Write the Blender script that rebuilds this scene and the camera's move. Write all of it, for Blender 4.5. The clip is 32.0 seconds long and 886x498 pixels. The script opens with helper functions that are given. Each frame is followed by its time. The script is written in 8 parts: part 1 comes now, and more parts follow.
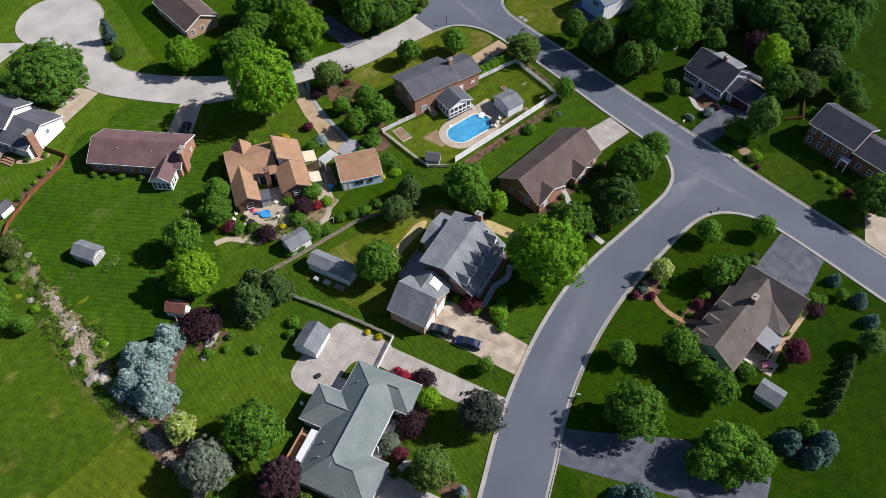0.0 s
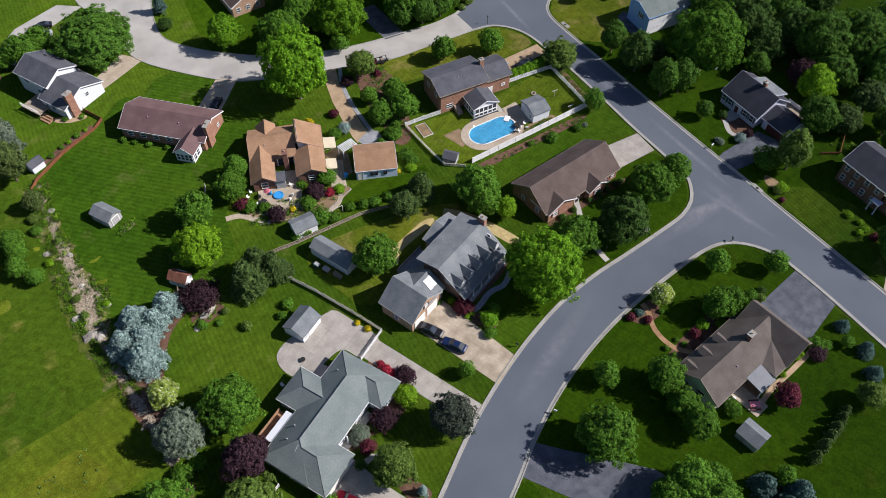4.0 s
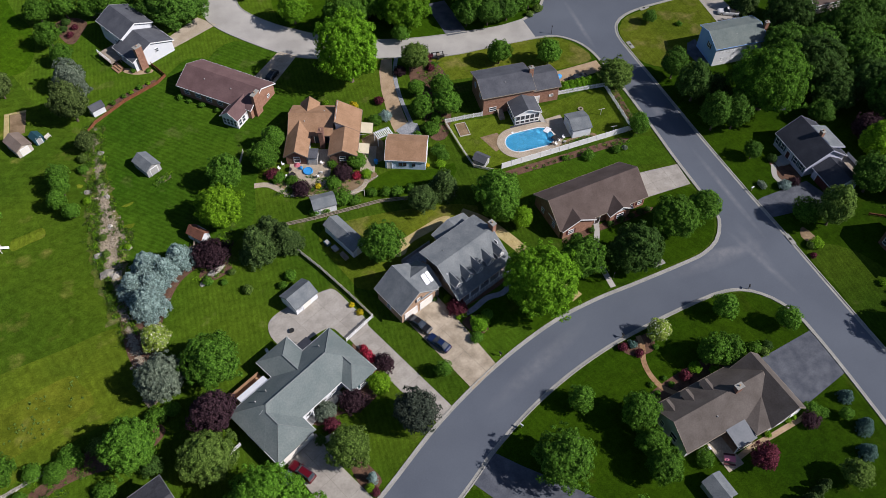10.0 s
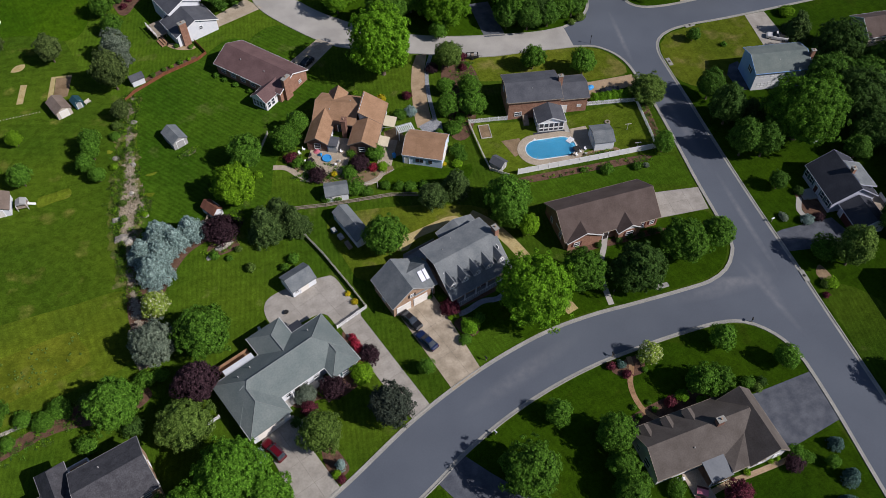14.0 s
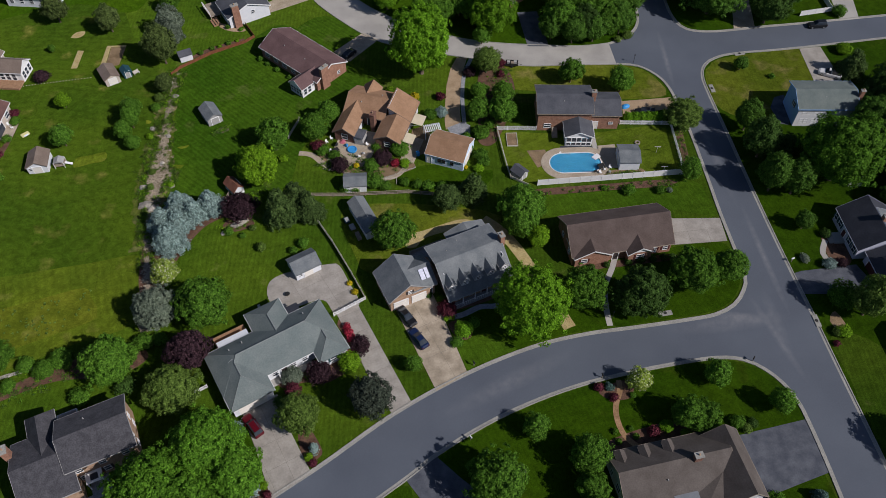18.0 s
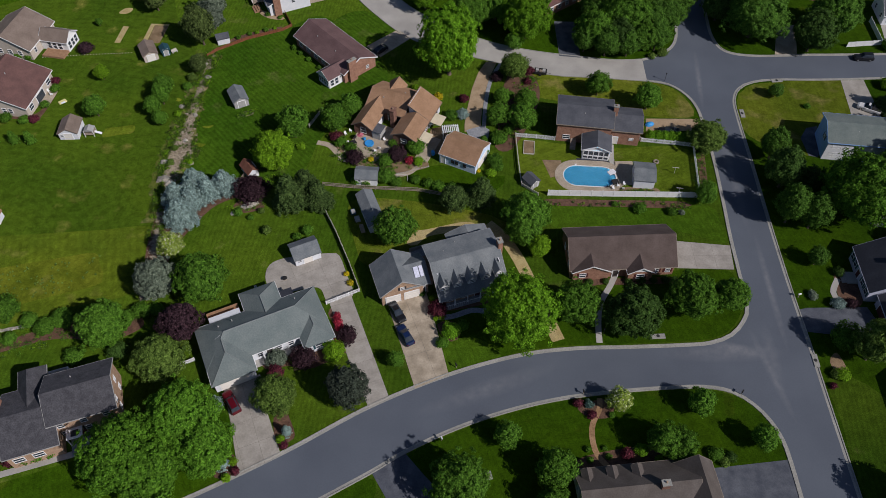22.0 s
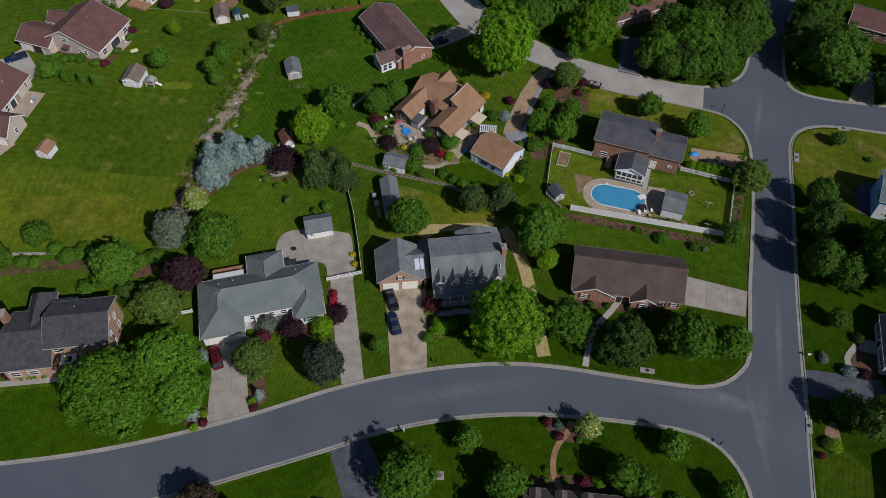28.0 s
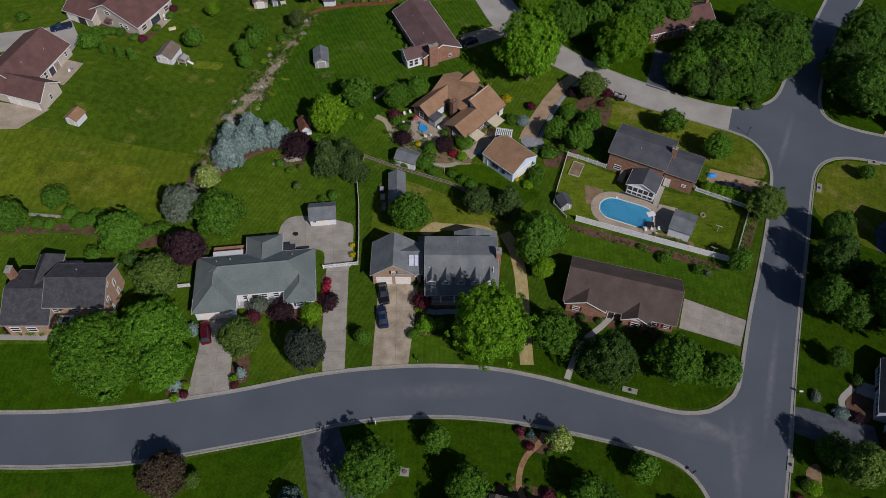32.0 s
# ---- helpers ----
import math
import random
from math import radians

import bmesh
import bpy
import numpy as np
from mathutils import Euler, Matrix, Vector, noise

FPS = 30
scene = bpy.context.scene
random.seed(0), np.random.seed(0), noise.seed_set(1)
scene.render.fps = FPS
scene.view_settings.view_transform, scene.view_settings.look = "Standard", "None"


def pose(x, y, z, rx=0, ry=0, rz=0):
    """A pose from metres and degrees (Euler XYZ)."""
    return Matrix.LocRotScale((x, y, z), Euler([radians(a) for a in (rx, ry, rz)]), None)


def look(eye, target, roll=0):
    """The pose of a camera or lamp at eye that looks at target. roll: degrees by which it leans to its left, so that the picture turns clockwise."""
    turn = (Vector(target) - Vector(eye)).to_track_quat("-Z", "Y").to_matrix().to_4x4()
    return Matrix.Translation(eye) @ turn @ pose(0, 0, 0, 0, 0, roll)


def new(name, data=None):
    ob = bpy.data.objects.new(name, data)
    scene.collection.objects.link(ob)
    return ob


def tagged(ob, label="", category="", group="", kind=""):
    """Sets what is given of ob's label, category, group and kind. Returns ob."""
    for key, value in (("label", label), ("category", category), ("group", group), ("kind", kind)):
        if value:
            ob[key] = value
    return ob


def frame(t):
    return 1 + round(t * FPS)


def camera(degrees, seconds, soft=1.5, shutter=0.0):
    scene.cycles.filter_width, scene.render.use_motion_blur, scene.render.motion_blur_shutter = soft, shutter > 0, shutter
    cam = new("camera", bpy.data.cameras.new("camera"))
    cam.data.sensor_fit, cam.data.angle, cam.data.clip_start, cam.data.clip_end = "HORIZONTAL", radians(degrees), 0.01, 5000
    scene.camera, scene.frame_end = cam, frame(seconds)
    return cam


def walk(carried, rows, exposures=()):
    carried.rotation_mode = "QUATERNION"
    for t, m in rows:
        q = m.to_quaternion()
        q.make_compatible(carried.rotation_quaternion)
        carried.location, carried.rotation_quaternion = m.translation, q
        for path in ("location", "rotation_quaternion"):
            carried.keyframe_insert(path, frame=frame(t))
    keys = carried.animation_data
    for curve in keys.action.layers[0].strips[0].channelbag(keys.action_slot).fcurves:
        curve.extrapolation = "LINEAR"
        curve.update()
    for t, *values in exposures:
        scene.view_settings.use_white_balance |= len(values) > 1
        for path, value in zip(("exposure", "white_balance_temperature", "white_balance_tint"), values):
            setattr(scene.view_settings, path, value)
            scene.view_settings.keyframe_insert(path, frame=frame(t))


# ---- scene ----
cam = camera(59.71, 32.0, soft=0.6)
# seconds, place in metres, yaw, pitch and roll in degrees
ROUTE = [
    (0, -0.01, -0.00, 118.91, -51.18, -52.56, 0.03),
    (1, 2.30, -2.03, 119.32, -49.24, -52.79, 0.03),
    (2, 4.56, -4.03, 119.69, -47.29, -52.99, 0.06),
    (3, 6.76, -6.01, 119.98, -45.33, -53.13, 0.09),
    (6, 13.00, -11.76, 120.35, -39.39, -53.30, 0.05),
    (7, 15.06, -13.72, 120.43, -37.38, -53.26, 0.06),
    (8, 17.10, -15.59, 120.50, -35.36, -53.21, 0.04),
    (9, 19.27, -17.38, 120.59, -33.42, -53.16, 0.02),
    (10, 21.66, -18.99, 120.70, -31.54, -53.18, 0.02),
    (11, 24.16, -20.52, 120.87, -29.72, -53.22, -0.05),
    (12, 26.75, -21.95, 121.02, -27.91, -53.26, -0.16),
    (13, 29.27, -23.24, 121.10, -25.76, -53.29, -0.20),
    (14, 31.83, -24.54, 121.11, -23.78, -53.28, -0.21),
    (17, 39.44, -28.25, 121.08, -17.64, -52.98, -0.03),
    (18, 42.00, -29.40, 120.99, -15.80, -52.82, 0.01),
    (19, 44.67, -30.45, 120.90, -14.23, -52.66, 0.00),
    (20, 47.42, -31.32, 120.84, -12.70, -52.59, -0.07),
    (21, 50.16, -32.03, 120.84, -10.86, -52.55, -0.06),
    (22, 52.86, -32.56, 120.88, -8.73, -52.53, -0.01),
    (23, 55.67, -32.96, 120.98, -6.64, -52.58, 0.09),
    (24, 58.47, -33.21, 121.13, -4.69, -52.67, 0.12),
    (25, 61.36, -33.29, 121.22, -2.92, -52.79, 0.11),
    (28, 69.84, -33.29, 121.45, 2.96, -52.97, 0.10),
    (29, 72.64, -33.18, 121.49, 4.79, -52.99, 0.04),
    (30, 75.41, -32.96, 121.49, 6.66, -53.00, 0.02),
    (31, 78.26, -32.62, 121.46, 8.34, -53.01, -0.03),
    (32, 81.17, -32.19, 121.41, 9.93, -52.98, -0.12),
]
walk(cam, [(t, pose(x, y, z, 90 + pitch, 0, yaw) @ pose(0, 0, 0, 0, 0, roll)) for t, x, y, z, yaw, pitch, roll in ROUTE],
     exposures=[(0, 0.28, 6250, 17), (3, 0.21, 6250, 17), (9, -0.02, 6250, 17), (13, -0.25, 6250, 17), (17, -0.52, 6250, 17), (25, -0.72, 6250, 17), (32, -0.9, 6250, 17)])

# ---- light ----
SHADOW_TO = radians(136)      # the way in which shadows fall, from +x
SUN_UP = radians(40)
world = bpy.data.worlds.new("sky")
scene.world = world
world.use_nodes = True
wn = world.node_tree.nodes
sky = wn.new("ShaderNodeTexSky")
sky.sky_type = "NISHITA"
sky.sun_disc = False
sky.sun_elevation, sky.ozone_density = SUN_UP, 4.0
sun_from = Vector((-math.cos(SHADOW_TO), -math.sin(SHADOW_TO), math.tan(SUN_UP)))
sky.sun_rotation = math.atan2(sun_from.x, sun_from.y)
wn["Background"].inputs["Strength"].default_value = 0.068
world.node_tree.links.new(sky.outputs["Color"], wn["Background"].inputs["Color"])
sun = new("sun", bpy.data.lights.new("sun", "SUN"))
sun.data.energy, sun.data.angle, sun.data.color = 5.5, radians(0.5), (1.0, 0.95, 0.86)
sun.matrix_world = look(sun_from * 100, (0, 0, 0))


# ---- materials ----
def node_mat(name, rough=0.8, metal=0.0):
    m = bpy.data.materials.new(name)
    m.use_nodes = True
    nt = m.node_tree
    b = nt.nodes["Principled BSDF"]
    b.inputs["Roughness"].default_value, b.inputs["Metallic"].default_value = rough, metal
    b.inputs["Specular IOR Level"].default_value = 0.3
    b.inputs["Diffuse Roughness"].default_value = 0.1
    return m, nt, b


def rgb(c):
    return (c[0], c[1], c[2], 1.0)


def noise_node(nt, coord, scale, detail=4.0, stretch=None, angle=0.0):
    src = coord
    if stretch or angle:
        mp = nt.nodes.new("ShaderNodeMapping")
        mp.inputs["Scale"].default_value = stretch or (1, 1, 1)
        mp.inputs["Rotation"].default_value = (0, 0, angle)
        nt.links.new(coord, mp.inputs["Vector"])
        src = mp.outputs["Vector"]
    n = nt.nodes.new("ShaderNodeTexNoise")
    n.inputs["Scale"].default_value, n.inputs["Detail"].default_value = scale, detail
    nt.links.new(src, n.inputs["Vector"])
    return n.outputs["Fac"]


def remap(nt, fac, lo, hi, a=0.0, b=1.0):
    r = nt.nodes.new("ShaderNodeMapRange")
    r.inputs["From Min"].default_value, r.inputs["From Max"].default_value = lo, hi
    r.inputs["To Min"].default_value, r.inputs["To Max"].default_value = a, b
    nt.links.new(fac, r.inputs["Value"])
    return r.outputs["Result"]


def blend(nt, fac, a, b, how="MIX"):
    """Mixes two colours; each is a socket or an rgb triple."""
    m = nt.nodes.new("ShaderNodeMix")
    m.data_type, m.blend_type = "RGBA", how
    if isinstance(fac, float):
        m.inputs[0].default_value = fac
    else:
        nt.links.new(fac, m.inputs[0])
    for k, c in ((6, a), (7, b)):
        if isinstance(c, tuple):
            m.inputs[k].default_value = rgb(c)
        else:
            nt.links.new(c, m.inputs[k])
    return m.outputs[2]


def grey(nt, value):
    c = nt.nodes.new("ShaderNodeCombineColor")
    for k in range(3):
        nt.links.new(value, c.inputs[k])
    return c.outputs[0]


def add_bump(nt, b, height, strength, distance=0.05):
    n = nt.nodes.new("ShaderNodeBump")
    n.inputs["Strength"].default_value, n.inputs["Distance"].default_value = strength, distance
    nt.links.new(height, n.inputs["Height"])
    nt.links.new(n.outputs["Normal"], b.inputs["Normal"])


def vary(nt, colour, amount):
    """A slight change of value from object to object."""
    info = nt.nodes.new("ShaderNodeObjectInfo")
    return blend(nt, 1.0, colour, grey(nt, remap(nt, info.outputs["Random"], 0, 1, 1 - amount, 1 + amount)), "MULTIPLY")


def surface(name, c1, c2, scale=0.6, fine=9.0, rough=0.85, grain=0.25, bump=0.3, metal=0.0, spread=0.0, stretch=None, spec=0.3):
    """Broad stains between c1 and c2, a finer grain, and a bump from the grain."""
    m, nt, b = node_mat(name, rough, metal)
    b.inputs["Specular IOR Level"].default_value = spec
    co = nt.nodes.new("ShaderNodeTexCoord").outputs["Object"]
    broad = remap(nt, noise_node(nt, co, scale, 5.0, stretch), 0.32, 0.68)
    small = noise_node(nt, co, fine, 3.0, stretch)
    col = blend(nt, broad, c1, c2)
    col = blend(nt, 1.0, col, grey(nt, remap(nt, small, 0.3, 0.7, 1 - grain, 1 + grain)), "MULTIPLY")
    if spread:
        col = vary(nt, col, spread)
    nt.links.new(col, b.inputs["Base Color"])
    if bump:
        add_bump(nt, b, small, bump)
    return m


def grass(name, dark, light, worn, stripe=0.0, angle=0.0, width=1.1, cross=0.0, patch=0.05, centre=None, bare=0.60):
    """Mown turf: broad patches, dry spots, mower stripes and a fine grain."""
    m, nt, b = node_mat(name, 0.95)
    b.inputs["Specular IOR Level"].default_value, b.inputs["Diffuse Roughness"].default_value = 0.03, 1.0
    co = nt.nodes.new("ShaderNodeTexCoord").outputs["Object"]
    broad = remap(nt, noise_node(nt, co, patch, 6.0), 0.34, 0.66)
    mid = noise_node(nt, co, 0.55, 5.0)
    small = noise_node(nt, co, 5.0, 4.0)
    col = blend(nt, broad, dark, light)
    dry = remap(nt, noise_node(nt, co, 0.16, 7.0), bare, bare + 0.14)
    col = blend(nt, blend_value(nt, dry, mid), col, worn)
    col = blend(nt, 1.0, col, grey(nt, remap(nt, mid, 0.3, 0.7, 0.78, 1.22)), "MULTIPLY")
    col = blend(nt, 1.0, col, grey(nt, remap(nt, small, 0.3, 0.7, 0.68, 1.32)), "MULTIPLY")
    tussock = noise_node(nt, co, 1.7, 3.0)
    col = blend(nt, 1.0, col, grey(nt, remap(nt, tussock, 0.3, 0.7, 0.84, 1.16)), "MULTIPLY")
    for turn, deep in ((angle, stripe), (angle + 90, cross)):
        if deep:
            mp = nt.nodes.new("ShaderNodeMapping")
            mp.inputs["Rotation"].default_value = (0, 0, radians(turn))
            nt.links.new(co, mp.inputs["Vector"])
            w = nt.nodes.new("ShaderNodeTexWave")
            if centre:
                mp.inputs["Location"].default_value = (-centre[0], -centre[1], 0)
                mp.inputs["Rotation"].default_value = (0, 0, 0)
                w.wave_type, w.rings_direction = "RINGS", "Z"
            w.inputs["Scale"].default_value = 0.314 / width
            w.inputs["Distortion"].default_value, w.inputs["Detail"].default_value, w.inputs["Detail Scale"].default_value = 3.0, 3.0, 0.25
            nt.links.new(mp.outputs["Vector"], w.inputs["Vector"])
            col = blend(nt, 1.0, col, grey(nt, remap(nt, w.outputs["Fac"], 0.2, 0.8, 1 - deep, 1 + deep)), "MULTIPLY")
    nt.links.new(col, b.inputs["Base Color"])
    add_bump(nt, b, small, 0.5, 0.08)
    return m


def blend_value(nt, a, b):
    m = nt.nodes.new("ShaderNodeMath")
    m.operation = "MULTIPLY"
    nt.links.new(a, m.inputs[0])
    nt.links.new(b, m.inputs[1])
    return m.outputs[0]


def foliage(name, dark, light, spread=0.18, flower=None):
    """Leaves: each clump has its own tone, each tree a slightly different one; light shines through a little."""
    m, nt, b = node_mat(name, 0.65)
    b.inputs["Specular IOR Level"].default_value = 0.08
    geo = nt.nodes.new("ShaderNodeNewGeometry")
    co = nt.nodes.new("ShaderNodeTexCoord").outputs["Object"]
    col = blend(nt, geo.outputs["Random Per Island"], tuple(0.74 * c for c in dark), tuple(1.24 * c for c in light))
    if flower:
        heads = blend_value(nt, remap(nt, geo.outputs["Random Per Island"], 0.35, 0.36), remap(nt, noise_node(nt, co, 6.0, 1.0), 0.585, 0.62))
        col = blend(nt, heads, col, flower)
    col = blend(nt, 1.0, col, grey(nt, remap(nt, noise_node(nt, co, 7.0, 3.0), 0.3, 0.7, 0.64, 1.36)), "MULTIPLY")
    col = vary(nt, col, spread)
    nt.links.new(col, b.inputs["Base Color"])
    tr = nt.nodes.new("ShaderNodeBsdfTranslucent")
    nt.links.new(col, tr.inputs["Color"])
    mix = nt.nodes.new("ShaderNodeMixShader")
    mix.inputs[0].default_value = 0.32
    nt.links.new(b.outputs[0], mix.inputs[1])
    nt.links.new(tr.outputs[0], mix.inputs[2])
    nt.links.new(mix.outputs[0], nt.nodes["Material Output"].inputs["Surface"])
    return m


M_FIELD = grass("field_grass", (0.03048, 0.06541, 0.00448), (0.05588, 0.09496, 0.006272), (0.19, 0.17, 0.04), 0.045, 20, 1.7, 0.0, 0.035, (-28, 66))
M_SOUTH = grass("sunny_field_grass", (0.057, 0.092, 0.0068), (0.096, 0.131, 0.0091), (0.21, 0.18, 0.05), 0.05, -4, 1.5, 0.0, 0.06)
M_MEADOW = grass("rough_meadow_grass", (0.0672, 0.09184, 0.00672), (0.112, 0.1322, 0.0112), (0.20, 0.18, 0.05), 0.0, 0, 1.0, 0.0, 0.2)
M_LAWN = grass("lawn_grass", (0.03781, 0.08064, 0.00504), (0.06301, 0.1089, 0.007056), (0.15, 0.145, 0.045), 0.075, 15, 0.9, 0.0)
M_RICH = grass("rich_lawn_grass", (0.02325, 0.06048, 0.00168), (0.0374, 0.08176, 0.00224), (0.07, 0.085, 0.008), 0.035, -10, 0.9, 0.0)
M_STRIPE = grass("striped_lawn_grass", (0.02555, 0.0663, 0.003584), (0.04258, 0.09048, 0.005376), (0.11, 0.125, 0.035), 0.085, -33.7, 1.0, 0.0, 0.06)
M_ROUGH = grass("rough_verge_grass", (0.030, 0.058, 0.008), (0.105, 0.120, 0.024), (0.27, 0.22, 0.12), 0.0, 0, 1.0, 0.0, 0.45, bare=0.46)
M_FRESH = grass("fresh_lawn_grass", (0.040, 0.094, 0.005), (0.066, 0.126, 0.007), (0.13, 0.14, 0.03), 0.05, -8, 0.9)
M_DRY = grass("dry_lawn_grass", (0.07392, 0.112, 0.00784), (0.1254, 0.1523, 0.01344), (0.24, 0.19, 0.070), 0.03, 10, 1.0, 0.0, bare=0.54)
M_YARD = grass("yard_grass", (0.075, 0.118, 0.008), (0.112, 0.156, 0.012), (0.21, 0.20, 0.06), 0.04, 75, 1.0)


def street_mat():
    """Asphalt: broad stains, fine grain, lengthwise patches and pale scuffs where cars turn at the junctions."""
    m, nt, b = node_mat("asphalt", 0.82)
    co = nt.nodes.new("ShaderNodeTexCoord").outputs["Object"]
    col = blend(nt, remap(nt, noise_node(nt, co, 0.07, 6.0), 0.3, 0.7), (0.085, 0.099, 0.126), (0.110, 0.127, 0.157))
    for x, y, turn, long, wide, deep in ((119.8, 23, 92, 10, 0.9, 0.26), (121.2, 26, 80, 8, 1.4, 0.16), (115.5, 28.8, -24, 6, 1.2, 0.35), (113, 28.2, -8, 12, 2.0, 0.25), (134.6, 100, 75, 11, 0.8, 0.3), (126.8, 40, 80, 14, 0.8, 0.3), (70, 27.6, 12, 14, 2.0, 0.2), (131, 70, 80, 18, 1.2, 0.2)):
        mp = nt.nodes.new("ShaderNodeMapping")
        mp.vector_type = "TEXTURE"
        mp.inputs["Location"].default_value, mp.inputs["Rotation"].default_value, mp.inputs["Scale"].default_value = (x, y, 0), (0, 0, radians(turn)), (long, wide, 1)
        nt.links.new(co, mp.inputs["Vector"])
        gr = nt.nodes.new("ShaderNodeTexGradient")
        gr.gradient_type = "SPHERICAL"
        nt.links.new(mp.outputs["Vector"], gr.inputs["Vector"])
        mask = blend_value(nt, gr.outputs["Fac"], remap(nt, noise_node(nt, co, 0.8, 5.0), 0.3, 0.7, 0.4 * deep, 1.4 * deep))
        col = blend(nt, mask, col, (0.30, 0.30, 0.31))
    small = noise_node(nt, co, 4.0, 3.0)
    col = blend(nt, 1.0, col, grey(nt, remap(nt, small, 0.3, 0.7, 0.96, 1.04)), "MULTIPLY")
    nt.links.new(col, b.inputs["Base Color"])
    add_bump(nt, b, small, 0.1)
    return m


M_ASPHALT = street_mat()
M_DRIVE_ASPHALT = surface("drive_asphalt", (0.058, 0.066, 0.086), (0.112, 0.122, 0.144), 0.55, 5.0, 0.85, 0.12, 0.2)
M_CONCRETE = surface("concrete", (0.32, 0.308, 0.288), (0.42, 0.405, 0.375), 0.18, 5.0, 0.85, 0.06, 0.1)
M_SLAB = surface("concrete_slab", (0.28, 0.26, 0.23), (0.38, 0.355, 0.32), 0.45, 3.0, 0.85, 0.09, 0.1, spread=0.04)
M_TAN_SLAB = surface("exposed_aggregate_slab", (0.27, 0.225, 0.165), (0.47, 0.40, 0.31), 0.42, 3.0, 0.85, 0.10, 0.1, spread=0.04)
M_JOINT = surface("joint_dirt", (0.17, 0.155, 0.13), (0.24, 0.22, 0.19), 1.0, 6.0, 0.95, 0.2, 0.2)
M_KERB = surface("kerb_concrete", (0.262, 0.260, 0.240), (0.345, 0.338, 0.308), 0.3, 4.0, 0.85, 0.18, 0.2)
M_TAN = surface("exposed_aggregate", (0.33, 0.275, 0.205), (0.44, 0.375, 0.295), 0.35, 5.0, 0.85, 0.2, 0.3)
M_GRAVEL = surface("gravel", (0.30, 0.215, 0.13), (0.41, 0.305, 0.20), 0.5, 6.0, 0.95, 0.16, 0.3)
M_PATH = surface("tan_brick_dust", (0.25, 0.15, 0.075), (0.36, 0.225, 0.125), 0.6, 6.0, 0.95, 0.25, 0.4)
M_BLUESTONE = surface("bluestone", (0.22, 0.235, 0.265), (0.32, 0.33, 0.35), 0.8, 4.0, 0.8, 0.25, 0.3)
M_MULCH = surface("mulch", (0.085, 0.045, 0.030), (0.15, 0.085, 0.055), 0.8, 6.0, 0.95, 0.4, 0.6)
M_SOIL = surface("bare_soil", (0.16, 0.11, 0.06), (0.28, 0.20, 0.12), 0.5, 6.0, 0.95, 0.3, 0.5)
M_SAND = surface("creek_sand", (0.15, 0.125, 0.075), (0.36, 0.305, 0.22), 0.5, 5.0, 0.95, 0.4, 0.6)
M_COBBLE = surface("pale_creek_stone", (0.225, 0.188, 0.138), (0.385, 0.325, 0.245), 0.9, 5.0, 0.9, 0.4, 0.6, spread=0.2)
M_STONE = surface("stone", (0.20, 0.19, 0.17), (0.40, 0.37, 0.32), 1.4, 6.0, 0.9, 0.3, 0.5, spread=0.25)
M_ROOF_GREY = surface("grey_green_shingle", (0.130, 0.162, 0.162), (0.172, 0.202, 0.199), 0.35, 4.5, 0.85, 0.14, 0.2)
M_ROOF_SLATE = surface("slate_grey_shingle", (0.132, 0.150, 0.164), (0.196, 0.214, 0.224), 0.5, 4.5, 0.85, 0.14, 0.2)
M_ROOF_CHAR = surface("charcoal_shingle", (0.048, 0.048, 0.056), (0.078, 0.078, 0.088), 0.9, 5.0, 0.88, 0.3, 0.35)
M_ROOF_DARK = surface("dark_grey_shingle", (0.066, 0.071, 0.086), (0.098, 0.104, 0.120), 0.4, 4.5, 0.85, 0.14, 0.2)
M_ROOF_NAVY = surface("black_shingle", (0.030, 0.034, 0.046), (0.046, 0.050, 0.064), 0.4, 4.5, 0.85, 0.14, 0.2)
M_ROOF_BROWN = surface("brown_shingle", (0.080, 0.058, 0.051), (0.112, 0.084, 0.075), 0.4, 4.5, 0.85, 0.14, 0.2)
M_ROOF_TAN = surface("light_brown_shingle", (0.165, 0.128, 0.105), (0.225, 0.178, 0.148), 0.4, 4.5, 0.85, 0.14, 0.2)
M_ROOF_WORN = surface("weathered_brown_shingle", (0.084, 0.071, 0.063), (0.120, 0.104, 0.094), 0.4, 4.5, 0.85, 0.14, 0.2)
M_ROOF_TERRA = surface("cedar_shingle", (0.264, 0.156, 0.090), (0.345, 0.210, 0.128), 0.5, 4.5, 0.85, 0.14, 0.2)
M_ROOF_PLUM = surface("plum_shingle", (0.118, 0.070, 0.070), (0.156, 0.096, 0.095), 0.4, 4.5, 0.85, 0.14, 0.2)
M_ROOF_MAROON = surface("maroon_shingle", (0.11, 0.06, 0.055), (0.16, 0.085, 0.075), 0.5, 4.5, 0.85, 0.14, 0.2)
M_ROOF_GREEN = surface("green_grey_shingle", (0.12, 0.15, 0.145), (0.16, 0.19, 0.18), 0.4, 4.5, 0.85, 0.14, 0.2)
M_ROOF_ALU = surface("pale_metal_roofing", (0.13, 0.145, 0.165), (0.18, 0.195, 0.215), 0.3, 3.0, 0.5, 0.06, 0.1)
M_CAP = surface("ridge_cap", (0.165, 0.19, 0.19), (0.22, 0.24, 0.238), 1.0, 5.0, 0.8, 0.1, 0.1)
M_BRICK = surface("red_brick", (0.25, 0.13, 0.09), (0.34, 0.19, 0.13), 1.5, 8.0, 0.9, 0.3, 0.4)
M_BRICK_DARK = surface("dark_brick", (0.15, 0.08, 0.06), (0.22, 0.12, 0.09), 1.5, 8.0, 0.9, 0.3, 0.4)
